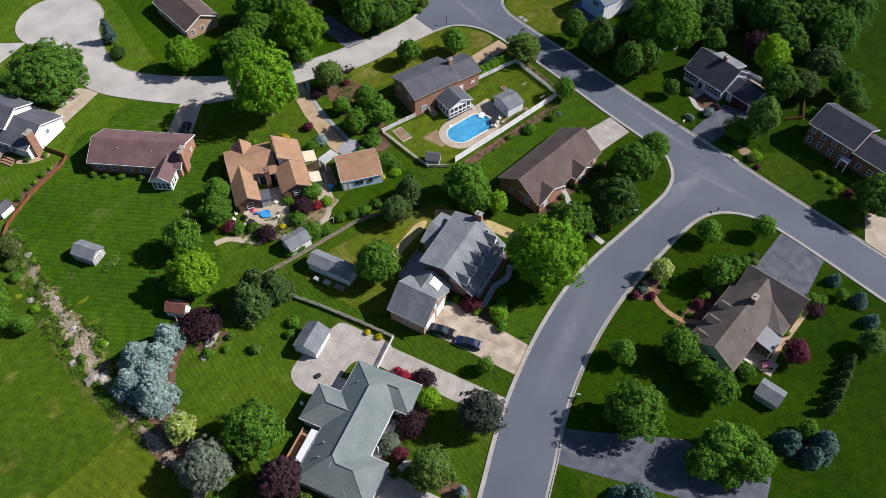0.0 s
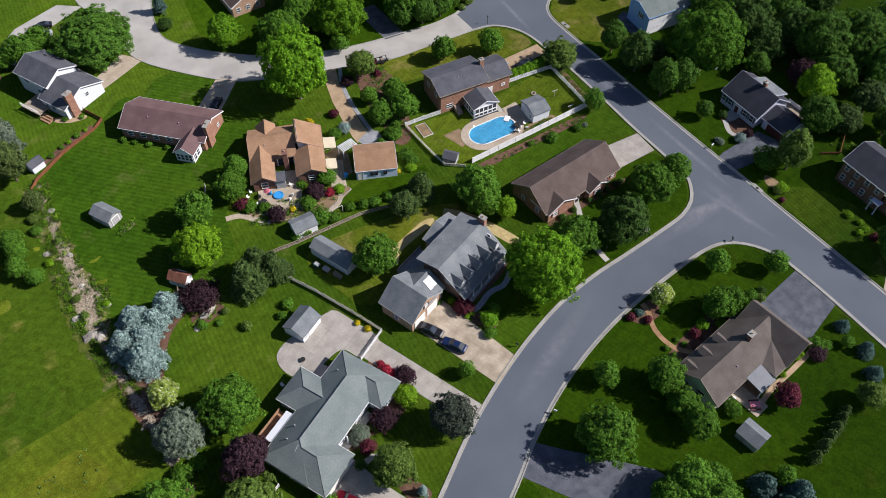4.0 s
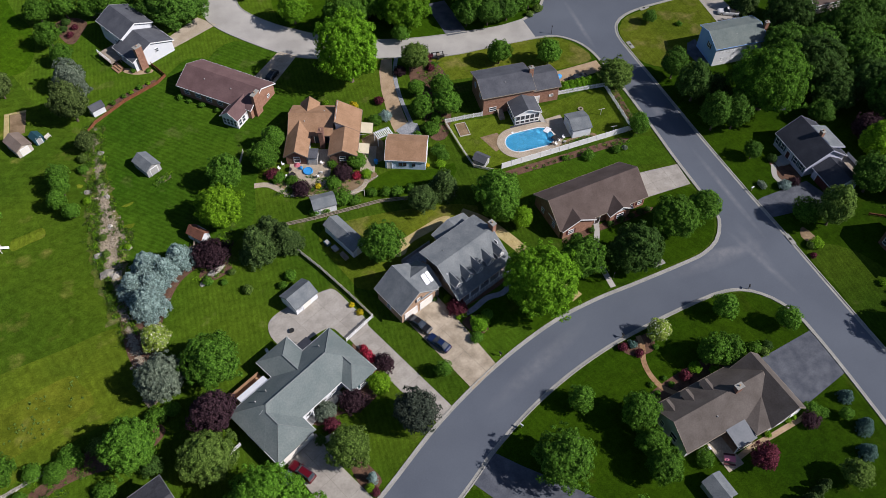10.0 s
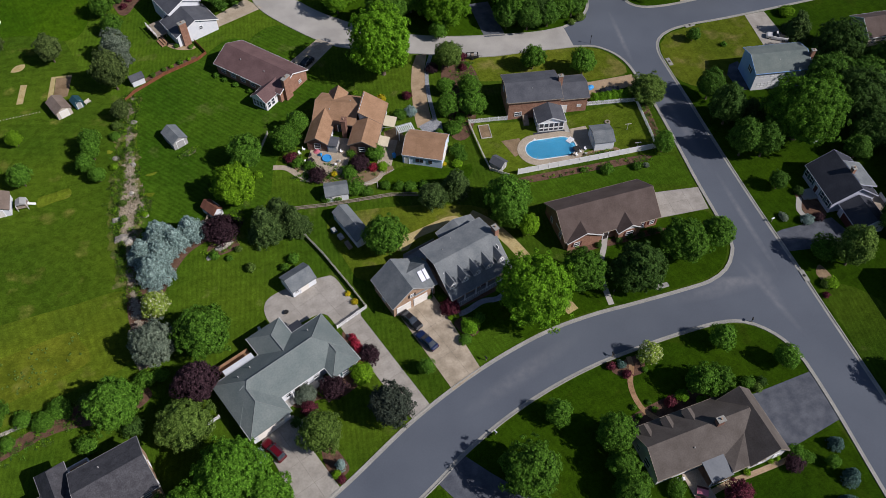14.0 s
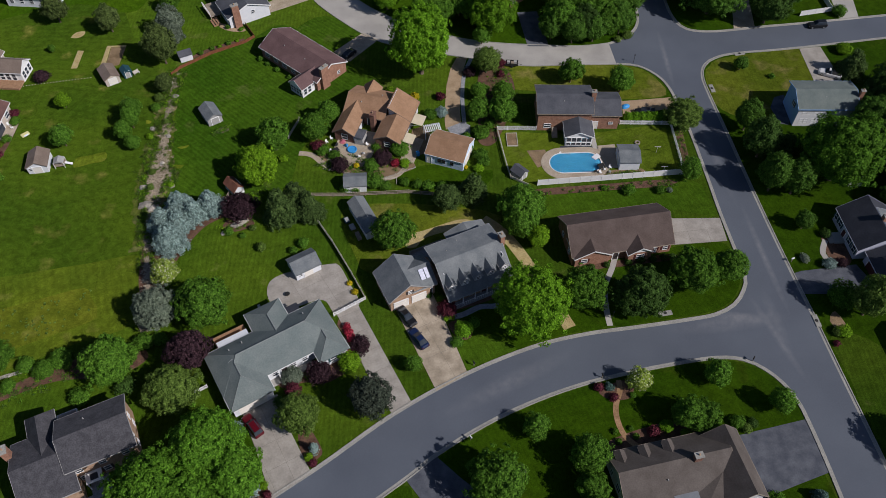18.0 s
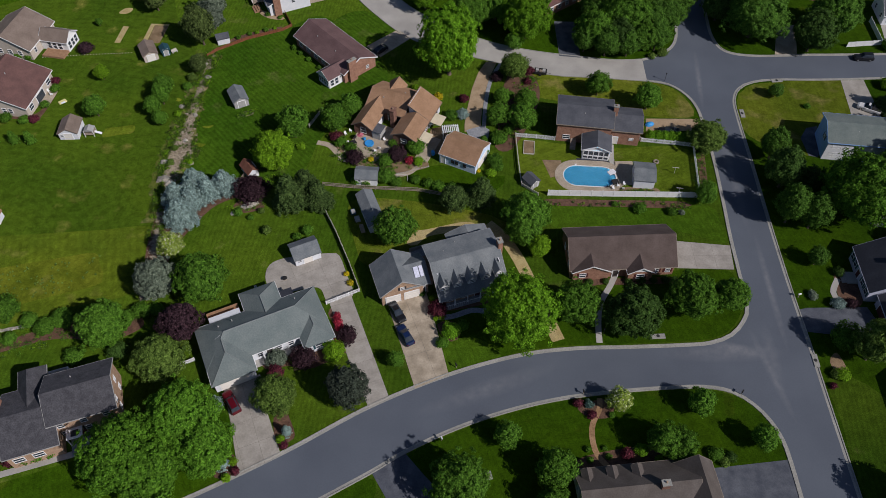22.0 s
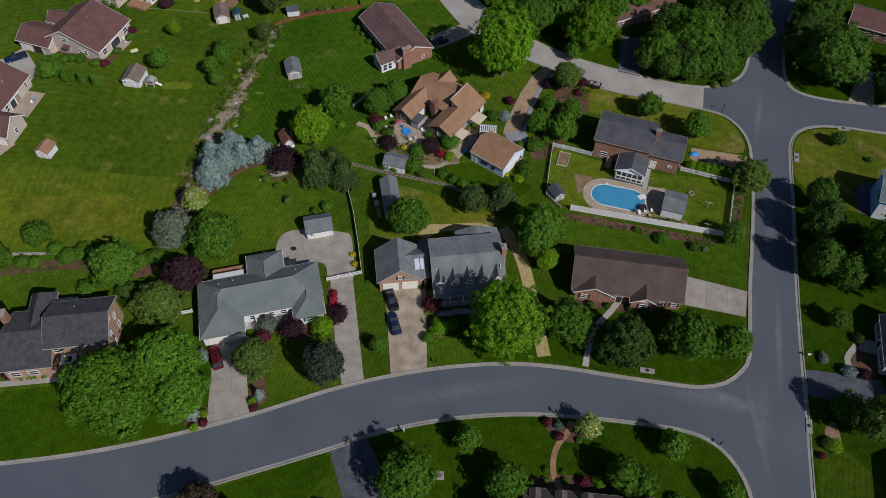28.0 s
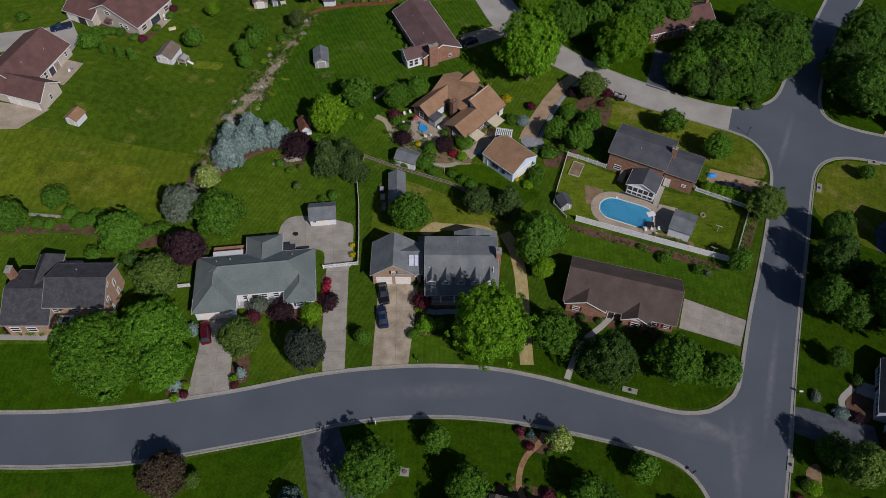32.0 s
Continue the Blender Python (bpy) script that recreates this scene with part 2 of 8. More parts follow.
M_BRICK_TAN = surface("tan_brick", (0.32, 0.21, 0.14), (0.42, 0.29, 0.20), 1.5, 8.0, 0.9, 0.25, 0.4)
M_WHITE = surface("white_siding", (0.64, 0.67, 0.72), (0.71, 0.73, 0.76), 0.8, 6.0, 0.6, 0.05, 0.1)
M_VINYL = surface("white_vinyl", (0.74, 0.75, 0.77), (0.80, 0.81, 0.81), 0.8, 6.0, 0.45, 0.05, 0.05)
M_BEIGE = surface("beige_siding", (0.46, 0.41, 0.35), (0.54, 0.48, 0.42), 0.8, 6.0, 0.7, 0.06, 0.1)
# Pale siding made bluer: sky-lit shade of the side wall is in the colour.
M_BLUE_SKY_TINT = surface("sky_tinted_blue_siding", (0.24, 0.42, 0.76), (0.28, 0.46, 0.80), 0.8, 6.0, 0.7, 0.06, 0.1)
M_LAVENDER = surface("lavender_grey_siding", (0.46, 0.48, 0.58), (0.53, 0.55, 0.65), 0.8, 6.0, 0.7, 0.06, 0.1)
M_SKY_SIDING = surface("sky_blue_siding", (0.55, 0.68, 0.86), (0.62, 0.74, 0.90), 0.8, 6.0, 0.7, 0.06, 0.1)
M_DORMER = surface("pale_grey_siding", (0.50, 0.51, 0.52), (0.58, 0.58, 0.58), 0.8, 6.0, 0.7, 0.08, 0.1)
M_SHED = surface("grey_shed_boards", (0.30, 0.30, 0.30), (0.40, 0.40, 0.39), 0.8, 6.0, 0.8, 0.15, 0.2)
M_WOOD = surface("weathered_wood", (0.22, 0.18, 0.14), (0.34, 0.29, 0.23), 1.5, 9.0, 0.85, 0.25, 0.3)
M_DECK = surface("brown_deck_boards", (0.26, 0.15, 0.085), (0.36, 0.22, 0.13), 1.5, 9.0, 0.8, 0.25, 0.3)
M_RAIL = surface("pale_fence_wood", (0.44, 0.42, 0.37), (0.58, 0.56, 0.50), 1.5, 9.0, 0.8, 0.2, 0.2)
M_FENCE_RED = surface("red_brown_fence", (0.14, 0.050, 0.024), (0.22, 0.082, 0.038), 1.2, 7.0, 0.85, 0.25, 0.3)
M_BARK = surface("bark", (0.09, 0.07, 0.05), (0.17, 0.13, 0.10), 2.0, 8.0, 0.95, 0.35, 0.6)
M_BLACK = surface("black_rubber", (0.015, 0.015, 0.016), (0.03, 0.03, 0.03), 3.0, 20.0, 0.7, 0.2, 0.1)
M_CHROME = surface("bright_metal", (0.6, 0.6, 0.6), (0.7, 0.7, 0.7), 3.0, 20.0, 0.3, 0.1, 0.0, metal=0.9)
M_GLASS = surface("window_glass", (0.025, 0.035, 0.05), (0.05, 0.06, 0.075), 1.0, 3.0, 0.08, 0.1, 0.0, spec=0.45)
# The lilac base puts the sky's reflection into the skylight panes.
M_SKYLIGHT = surface("sky_tinted_glass", (0.50, 0.53, 0.66), (0.60, 0.62, 0.74), 1.5, 3.0, 0.32, 0.1, 0.0, spec=0.6)
M_POOL = surface("pool_liner", (0.14, 0.56, 0.82), (0.20, 0.64, 0.88), 0.6, 2.0, 0.5, 0.08, 0.0)


def water_mat():
    m, nt, b = node_mat("pool_water", 0.03)
    b.inputs["Base Color"].default_value = (0.75, 0.93, 1.0, 1)
    b.inputs["Transmission Weight"].default_value, b.inputs["IOR"].default_value = 1.0, 1.33
    co = nt.nodes.new("ShaderNodeTexCoord").outputs["Object"]
    add_bump(nt, b, noise_node(nt, co, 1.6, 3.0), 0.15, 0.05)
    return m


M_WATER = water_mat()


def paint(name, c, rough=0.3, spec=0.35):
    return surface(name, tuple(v * 0.9 for v in c), c, 0.8, 10.0, rough, 0.06, 0.0, spec=spec)


M_CAR_BLACK = paint("black_car_paint", (0.012, 0.013, 0.016))
M_CAR_BLUE = paint("navy_car_paint", (0.010, 0.022, 0.075))
M_CAR_RED = paint("dark_red_car_paint", (0.10, 0.004, 0.010))
M_CAR_GREY = paint("silver_car_paint", (0.35, 0.38, 0.42))
M_CAR_WHITE = paint("white_car_paint", (0.7, 0.7, 0.7))
M_CREAM = paint("cream_awning", (0.62, 0.55, 0.40), 0.8, 0.2)
M_DOOR_WHITE = paint("white_garage_door", (0.78, 0.75, 0.70), 0.6, 0.3)
M_DOOR_RED = paint("dark_red_door", (0.10, 0.03, 0.03), 0.6, 0.3)
M_DOOR_DARK = paint("dark_door", (0.05, 0.04, 0.04), 0.6, 0.3)
M_PINK = paint("pink_cloth", (0.75, 0.25, 0.32), 0.8, 0.2)
M_BLUE_PLASTIC = paint("bright_blue_plastic", (0.04, 0.30, 0.70), 0.5, 0.4)
M_YELLOW = paint("pale_yellow_plastic", (0.75, 0.70, 0.30), 0.5, 0.4)
M_TEAL = paint("dark_teal_paint", (0.02, 0.07, 0.09), 0.5, 0.4)
M_RED_SHED = surface("rust_red_boards", (0.13, 0.055, 0.036), (0.20, 0.085, 0.055), 1.0, 6.0, 0.85, 0.2, 0.2)
M_STRAW = surface("straw", (0.36, 0.28, 0.12), (0.46, 0.38, 0.19), 0.7, 5.0, 0.95, 0.3, 0.5)

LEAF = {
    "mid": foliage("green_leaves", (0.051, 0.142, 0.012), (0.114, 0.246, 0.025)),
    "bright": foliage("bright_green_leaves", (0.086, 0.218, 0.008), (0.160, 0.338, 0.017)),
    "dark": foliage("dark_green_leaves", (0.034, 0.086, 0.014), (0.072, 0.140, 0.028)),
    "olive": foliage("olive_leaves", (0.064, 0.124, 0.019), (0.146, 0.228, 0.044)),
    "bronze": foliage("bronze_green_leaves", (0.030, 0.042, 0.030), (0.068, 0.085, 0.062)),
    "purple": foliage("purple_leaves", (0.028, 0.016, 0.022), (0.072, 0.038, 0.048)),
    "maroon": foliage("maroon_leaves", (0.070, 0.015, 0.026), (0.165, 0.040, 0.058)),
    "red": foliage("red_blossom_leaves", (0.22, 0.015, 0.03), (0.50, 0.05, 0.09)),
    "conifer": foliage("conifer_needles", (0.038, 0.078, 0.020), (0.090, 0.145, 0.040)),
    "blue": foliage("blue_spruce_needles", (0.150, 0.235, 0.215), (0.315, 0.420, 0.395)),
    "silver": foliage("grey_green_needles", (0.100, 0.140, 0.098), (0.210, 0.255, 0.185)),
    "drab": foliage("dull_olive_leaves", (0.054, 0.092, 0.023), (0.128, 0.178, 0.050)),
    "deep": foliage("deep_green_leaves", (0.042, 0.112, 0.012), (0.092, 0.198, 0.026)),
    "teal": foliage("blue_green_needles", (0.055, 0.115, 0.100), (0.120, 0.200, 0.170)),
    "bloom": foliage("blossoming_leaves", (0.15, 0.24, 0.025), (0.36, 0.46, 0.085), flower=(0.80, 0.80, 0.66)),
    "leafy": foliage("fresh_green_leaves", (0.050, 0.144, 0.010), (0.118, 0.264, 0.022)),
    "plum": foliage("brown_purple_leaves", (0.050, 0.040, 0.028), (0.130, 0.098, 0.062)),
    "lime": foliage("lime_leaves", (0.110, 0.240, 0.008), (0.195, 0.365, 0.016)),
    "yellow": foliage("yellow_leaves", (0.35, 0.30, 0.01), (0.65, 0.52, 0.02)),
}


# ---- building blocks ----
def mesh_of(bm, name, material):
    me = bpy.data.meshes.new(name)
    bm.to_mesh(me)
    bm.free()
    me.materials.append(material)
    return me


def part(name, bm, material, parent, label=""):
    ob = new(name, mesh_of(bm, name, material))
    ob.parent = parent
    return tagged(ob, label) if label else ob


def thing(name, label, category, x=0.0, y=0.0, angle=0.0, group="", z=0.0, scale=1.0):
    ob = new(name)
    ob.empty_display_size = 0.5
    ob.matrix_basis = pose(x, y, z, 0, 0, angle) @ Matrix.Scale(scale, 4)
    return tagged(ob, label, category, group)


def solid(name, bm, material, label, category, kind="", group=""):
    return tagged(new(name, mesh_of(bm, name, material)), label, category, group, kind)


def block(bm, x0, x1, y0, y1, z0, z1):
    v = [bm.verts.new((x, y, z)) for z in (z0, z1) for x, y in ((x0, y0), (x1, y0), (x1, y1), (x0, y1))]
    for f in ((3, 2, 1, 0), (4, 5, 6, 7), (0, 1, 5, 4), (1, 2, 6, 5), (2, 3, 7, 6), (3, 0, 4, 7)):
        bm.faces.new([v[k] for k in f])
    return bm


def box(x0, x1, y0, y1, z0, z1, bevel=0.0):
    bm = block(bmesh.new(), x0, x1, y0, y1, z0, z1)
    if bevel:
        bmesh.ops.bevel(bm, geom=bm.edges[:], offset=bevel, segments=1, affect="EDGES")
    return bm


def slab(bm, top, depth):
    """A flat polygon, given from above, with a thickness below it."""
    up = [bm.verts.new(p) for p in top]
    low = [bm.verts.new((p[0], p[1], p[2] - depth)) for p in top]
    n = len(top)
    bm.faces.new(up)
    bm.faces.new(low[::-1])
    for k in range(n):
        bm.faces.new((up[k], low[k], low[(k + 1) % n], up[(k + 1) % n]))
    return bm


def prism(bm, poly, axis, a, b):
    """Extrudes a polygon of (w, z) along 'u' or 'v' from a to b."""
    place = (lambda s, w, z: (s, w, z)) if axis == "u" else (lambda s, w, z: (w, s, z))
    ends = [[bm.verts.new(place(s, w, z)) for w, z in poly] for s in (a, b)]
    n = len(poly)
    bm.faces.new(ends[0])
    bm.faces.new(ends[1][::-1])
    for k in range(n):
        bm.faces.new((ends[0][k], ends[1][k], ends[1][(k + 1) % n], ends[0][(k + 1) % n]))
    bmesh.ops.recalc_face_normals(bm, faces=bm.faces[:])
    return bm


def smooth(points, step=1.5, closed=False):
    """A Catmull-Rom curve through the points."""
    pts = [Vector((p[0], p[1])) for p in points]
    n = len(pts)
    out = []
    for k in range(n if closed else n - 1):
        if closed:
            a, b, c, d = pts[k - 1], pts[k], pts[(k + 1) % n], pts[(k + 2) % n]
        else:
            a, b, c, d = pts[max(k - 1, 0)], pts[k], pts[k + 1], pts[min(k + 2, n - 1)]
        m = max(2, int((c - b).length / step))
        for j in range(m):
            s = j / m
            out.append(0.5 * ((2 * b) + (c - a) * s + (2 * a - 5 * b + 4 * c - d) * s * s + (3 * b - a - 3 * c + d) * s ** 3))
    if not closed:
        out.append(pts[-1])
    return out


def sheet(points, z, depth=0.3):
    """A flat area with an edge."""
    pts = [Vector((p[0], p[1])) for p in points]
    area = sum(p.x * q.y - q.x * p.y for p, q in zip(pts, pts[1:] + pts[:1]))
    if area < 0:
        pts = pts[::-1]
    return slab(bmesh.new(), [(p.x, p.y, z) for p in pts], depth)


def sweep(line, profile, closed=False):
    """Sweeps a profile of (across, z), across to the left, along a line."""
    bm = bmesh.new()
    rings, n = [], len(line)
    for k, p in enumerate(line):
        a = line[k - 1] if (k or closed) else p
        b = line[(k + 1) % n] if (k < n - 1 or closed) else p
        d = (b - a).normalized()
        left = Vector((-d.y, d.x))
        rings.append([bm.verts.new((p.x + left.x * w, p.y + left.y * w, z)) for w, z in profile])
    for r, s in zip(rings, rings[1:] + rings[:1] if closed else rings[1:]):
        for k in range(len(profile) - 1):
            bm.faces.new((r[k], r[k + 1], s[k + 1], s[k]))
    bmesh.ops.recalc_face_normals(bm, faces=bm.faces[:])
    return bm


def rod(bm, a, b, r0, r1=None, sides=6):
    a, b = Vector(a), Vector(b)
    r1 = r0 if r1 is None else r1
    d = (b - a).normalized()
    x = d.orthogonal().normalized()
    y = d.cross(x)
    rings = [[bm.verts.new(p + (x * math.cos(t) + y * math.sin(t)) * r) for t in [2 * math.pi * k / sides for k in range(sides)]] for p, r in ((a, r0), (b, r1))]
    for k in range(sides):
        bm.faces.new((rings[0][k], rings[0][(k + 1) % sides], rings[1][(k + 1) % sides], rings[1][k]))
    bm.faces.new(rings[0][::-1])
    bm.faces.new(rings[1])
    return bm


# ---- ground, streets and drives ----
bm = bmesh.new()
slab(bm, [(-900, -900, 0), (1100, -900, 0), (1100, 1100, 0), (-900, 1100, 0)], 1.0)
solid("ground", bm, M_LAWN, "wide green turf reaching past the houses", "lawn", "structure")


def lawn(name, label, points, material, z=0.012):
    solid(name, sheet(smooth(points, 2.0, True), z, 0.25), material, label, "lawn", "structure")


lawn("field", "large sunlit yellow-green mown field", [(-120, 60), (-60, 74), (-40, 58), (-18, 54), (-4, 56), (6, 58), (9, 70), (10, 84), (14, 96), (17, 112), (17, 126), (12, 140), (0, 165), (-60, 165), (-120, 150)], M_FIELD)
lawn("south_field", "sunlit yellowish part of the field below a mowing line", [(-70, 79), (-31.4, 76.5), (-20, 75.7), (-11, 75), (0, 74.2), (9.4, 73.4), (9.4, 66), (8, 58), (-4, 56), (-18, 53.8), (-40, 57), (-70, 66)], M_SOUTH, 0.016)
lawn("meadow_patch", "rough pale rectangle of unmown grass in the field", [(-25.2, 66.2), (-20, 67.2), (-14.6, 67.8), (-8, 68.2), (-0.9, 68.5), (0.2, 66), (1.4, 61), (-6, 59.4), (-13, 58.2), (-19.3, 57.0), (-23, 62)], M_MEADOW, 0.02)
lawn("north_field", "deep green mown turf behind the field trees", [(-70, 150), (-20, 160), (-2, 161), (10, 154), (15, 158), (17, 166), (16, 176), (4, 200), (-70, 210)], M_RICH, 0.02)
lawn("striped_lawn", "striped deep green mown lawn", [(19, 112), (17, 97), (14, 87), (30, 80), (40, 84), (44, 92), (48, 98), (56, 107), (62, 112), (58, 124), (48, 138), (38, 134), (22, 127)], M_STRIPE)
lawn("side_lawn", "short green lawn beside a concrete street", [(50, 134), (56, 139), (61, 137), (66, 129), (62, 126), (56, 124)], M_STRIPE, 0.016)
lawn("corner_lawn", "rich deep green lawn inside the street corner", [(54, 17), (64, 20.8), (73, 22.6), (83, 23.4), (92, 23.2), (100, 22.7), (107, 21.8), (112, 19.8), (114.5, 16.6), (115.8, 13), (116, 9), (114, 0), (111, -20), (100, -40), (70, -30), (62, -8), (58, 8)], M_RICH)
lawn("pool_lawn", "dry yellowish lawn inside a white fence", [(88, 86.5), (95, 84.6), (108, 81), (124, 78), (121, 65), (104, 67.8), (90, 70), (86.5, 74)], M_YARD)
lawn("corner_verge", "dry lawn at a street corner", [(97, 109), (110, 104.8), (121, 101.8), (126, 99), (128.6, 95.5), (129, 88), (117, 90), (104, 96), (94, 101)], M_DRY, 0.015)
lawn("east_corner_lawn", "dry patchy lawn at a street corner", [(140.8, 91.5), (143.5, 94.6), (147, 96.3), (158, 95.8), (170, 94), (172, 80), (160, 78), (150, 72), (139, 80)], M_DRY)
lawn("east_lawn", "sunlit green front lawn", [(128.6, 20), (127.6, 12), (125.6, 2), (128, -6), (136, -4), (139, 6), (137, 16), (132, 21)], M_LAWN)
lawn("east_grove", "dark green turf under a grove of trees", [(133, 100), (129, 60), (126, 20), (120, -20), (118, -60), (180, -60), (230, 0), (230, 95), (180, 99)], M_RICH, 0.006)
lawn("north_grove", "dark green turf under street trees", [(71, 140), (78, 128), (90, 119), (108, 111), (124, 108), (150, 104), (230, 98), (240, 200), (90, 200), (80, 170)], M_RICH, 0.006)
lawn("back_lawn", "patchy yellow-green back lawn", [(50, 74), (62, 72.5), (78, 66), (80, 62), (70, 60), (62, 58), (52, 57), (50, 62)], M_DRY)
lawn("garden_lawn", "deep green lawn behind a garage", [(62.5, 80), (70, 81.6), (78.6, 77), (83, 76.4), (80, 72.4), (72, 73.2), (64, 76.4)], M_RICH, 0.016)
lawn("front_lawn", "deep green front lawn beside a street", [(-60, 4), (-3, 11.5), (15, 15.6), (26, 19), (25, 30), (14, 28), (0, 25), (-20, 22), (-60, 20)], M_RICH)
lawn("south_verge", "dry brown-green verge along a street", [(-50, -5.5), (2, 1), (23, 5.8), (37, 10.6), (48, 15), (47, 9), (30, -10), (-50, -20)], M_RICH)
lawn("house_verge", "rich green strip of lawn along a street", [(64.5, 32), (76.5, 34), (86.6, 34), (91, 33.8), (91, 42), (84, 46), (72, 44), (65, 42)], M_RICH)
# Lighter grass puts sunlight into the colour of this corner of the verge.
lawn("drive_side_lawn", "lawn beside a driveway with sunlight put into its lighter green", [(64.1, 31.8), (63.2, 35.9), (65.4, 38.0), (69.3, 38.4), (72.6, 35.6), (73.4, 33.6), (68.5, 32.6)], M_FRESH, 0.016)
lawn("corner_strip", "rich green lawn under street trees", [(92.5, 33.4), (97, 32.7), (106, 31.7), (111.4, 31.4), (115.4, 32.4), (118.4, 34.8), (120.2, 38), (121, 45), (112, 47), (98, 45), (94, 40)], M_RICH)
lawn("brown_house_back_lawn", "long green lawn behind a white fence", [(88, 68), (104, 66), (122, 62.5), (123.4, 56), (122.6, 52), (112, 57), (91, 60.5)], M_FRESH)

N_EDGE = [(-80, 2), (-40, 5.5), (-3, 11), (15.6, 15.1), (33.8, 21.2), (49.3, 27.5), (63.6, 31.5), (76.5, 33.4), (86.6, 33.3), (96.5, 32.1), (106.4, 31), (111.4, 30.7), (115.7, 31.7), (119, 34.2), (120.9, 37.3), (122.4, 45), (123.9, 53), (126, 62.5), (128.4, 74), (129.8, 83), (130.6, 90), (129.7, 95), (126.8, 99.2), (122.3, 101.2)]
NW_EDGE = [(123.6, 109), (128, 110), (131.8, 112.3), (134.4, 116), (136.9, 123), (142.5, 136.8), (150, 156), (166, 195)]
NE_EDGE = [(175, 192), (158, 154), (148, 133), (145.1, 122.6), (143.6, 114.5), (144.8, 109), (151.3, 106.2), (164.3, 104.6), (177, 102.8), (230, 96)]
E_EDGE = [(230, 88), (169.6, 94.5), (153.5, 96.8), (146.9, 96.9), (142.8, 95.2), (140.2, 91.5), (138.7, 85.1), (136.4, 71.8), (133.9, 58.3), (131.6, 44.9), (130.1, 35.1), (128.8, 26), (127.3, 16.7), (125.5, 5), (122.8, -12), (117, -45), (108, -90)]
S_EDGE = [(98, -88), (107, -45), (112.7, -13), (114.9, -1), (116.1, 7), (116.4, 11), (115.8, 14.5), (114.2, 17.8), (111.5, 20.6), (107.2, 22.2), (99.6, 23.1), (92, 23.6), (82.5, 23.8), (73, 23), (63.6, 21.2), (54.5, 18.4), (48.8, 15.9), (37.1, 11.4), (23.5, 6.4), (11.1, 3.5), (2.1, 1.9), (-40, -4.5), (-80, -8)]
EDGES = [smooth(e, 1.5) for e in (N_EDGE, NW_EDGE, NE_EDGE, E_EDGE, S_EDGE)]
solid("road", sheet([p for e in EDGES for p in e], 0.03), M_ASPHALT, "grey asphalt residential street with a pale worn junction", "street", "structure")
CS_EDGE = [(122.3, 101.2), (110.4, 104.3), (102.4, 106.2), (95.5, 109), (89.9, 112.5), (81, 117.4), (72.8, 122.6), (68.8, 125.8), (65.5, 130), (61.1, 137.3), (57.1, 145.5), (56, 152), (58, 160), (61, 167)]
CN_EDGE = [(70.6, 166.5), (67, 159), (65, 152), (66, 146.9), (69.4, 140.3), (72.9, 135.4), (77.9, 129.4), (84, 124.3), (90.7, 119.8), (98.5, 116), (109.5, 112.1), (117, 109.8), (123.6, 109)]
bulb = [(66.8 + 10.5 * math.cos(t), 177 + 10.5 * math.sin(t)) for t in [radians(a) for a in range(240, -68, -12)]]
solid("concrete_road", sheet(smooth(CS_EDGE) + bulb + smooth(CN_EDGE), 0.036), M_CONCRETE, "pale worn concrete street ending in a turning circle", "street", "structure")

KERB = [(0.0, 0.0), (0.0, 0.05), (0.02, 0.14), (0.22, 0.15), (0.24, 0.0)]
GUTTER = [(-0.5, 0.034), (0.01, 0.045)]
for name, edge in zip(("kerb_north", "kerb_northwest", "kerb_northeast", "kerb_east", "kerb_south"), EDGES):
    # The street lies to the right of every edge.
    solid(name, sweep(edge, KERB), M_KERB, "pale concrete kerb along the street", "kerb", "structure")
    solid(name.replace("kerb", "gutter"), sweep(edge, GUTTER), M_KERB, "pale concrete gutter strip", "kerb", "structure")


for name, edge in (("kerb_circle_south", CS_EDGE), ("kerb_circle_north", CN_EDGE)):
    solid(name, sweep(smooth(edge), [(-0.03, 0.0), (-0.02, 0.13), (0.18, 0.14), (0.2, 0.0)]), M_KERB, "low concrete kerb along the concrete street", "kerb", "structure")
solid("kerb_circle", sweep([Vector(p) for p in bulb], [(-0.03, 0.0), (-0.02, 0.13), (0.18, 0.14), (0.2, 0.0)]), M_KERB, "low concrete kerb round the turning circle", "kerb", "structure")


def clip(poly, nx, ny, d):
    """The part of a polygon where nx * x + ny * y >= d."""
    out = []
    for p, q in zip(poly, poly[1:] + poly[:1]):
        a, b = nx * p[0] + ny * p[1] - d, nx * q[0] + ny * q[1] - d
        if a >= 0:
            out.append(p)
        if (a >= 0) != (b >= 0):
            s = a / (a - b)
            out.append((p[0] + (q[0] - p[0]) * s, p[1] + (q[1] - p[1]) * s))
    return out


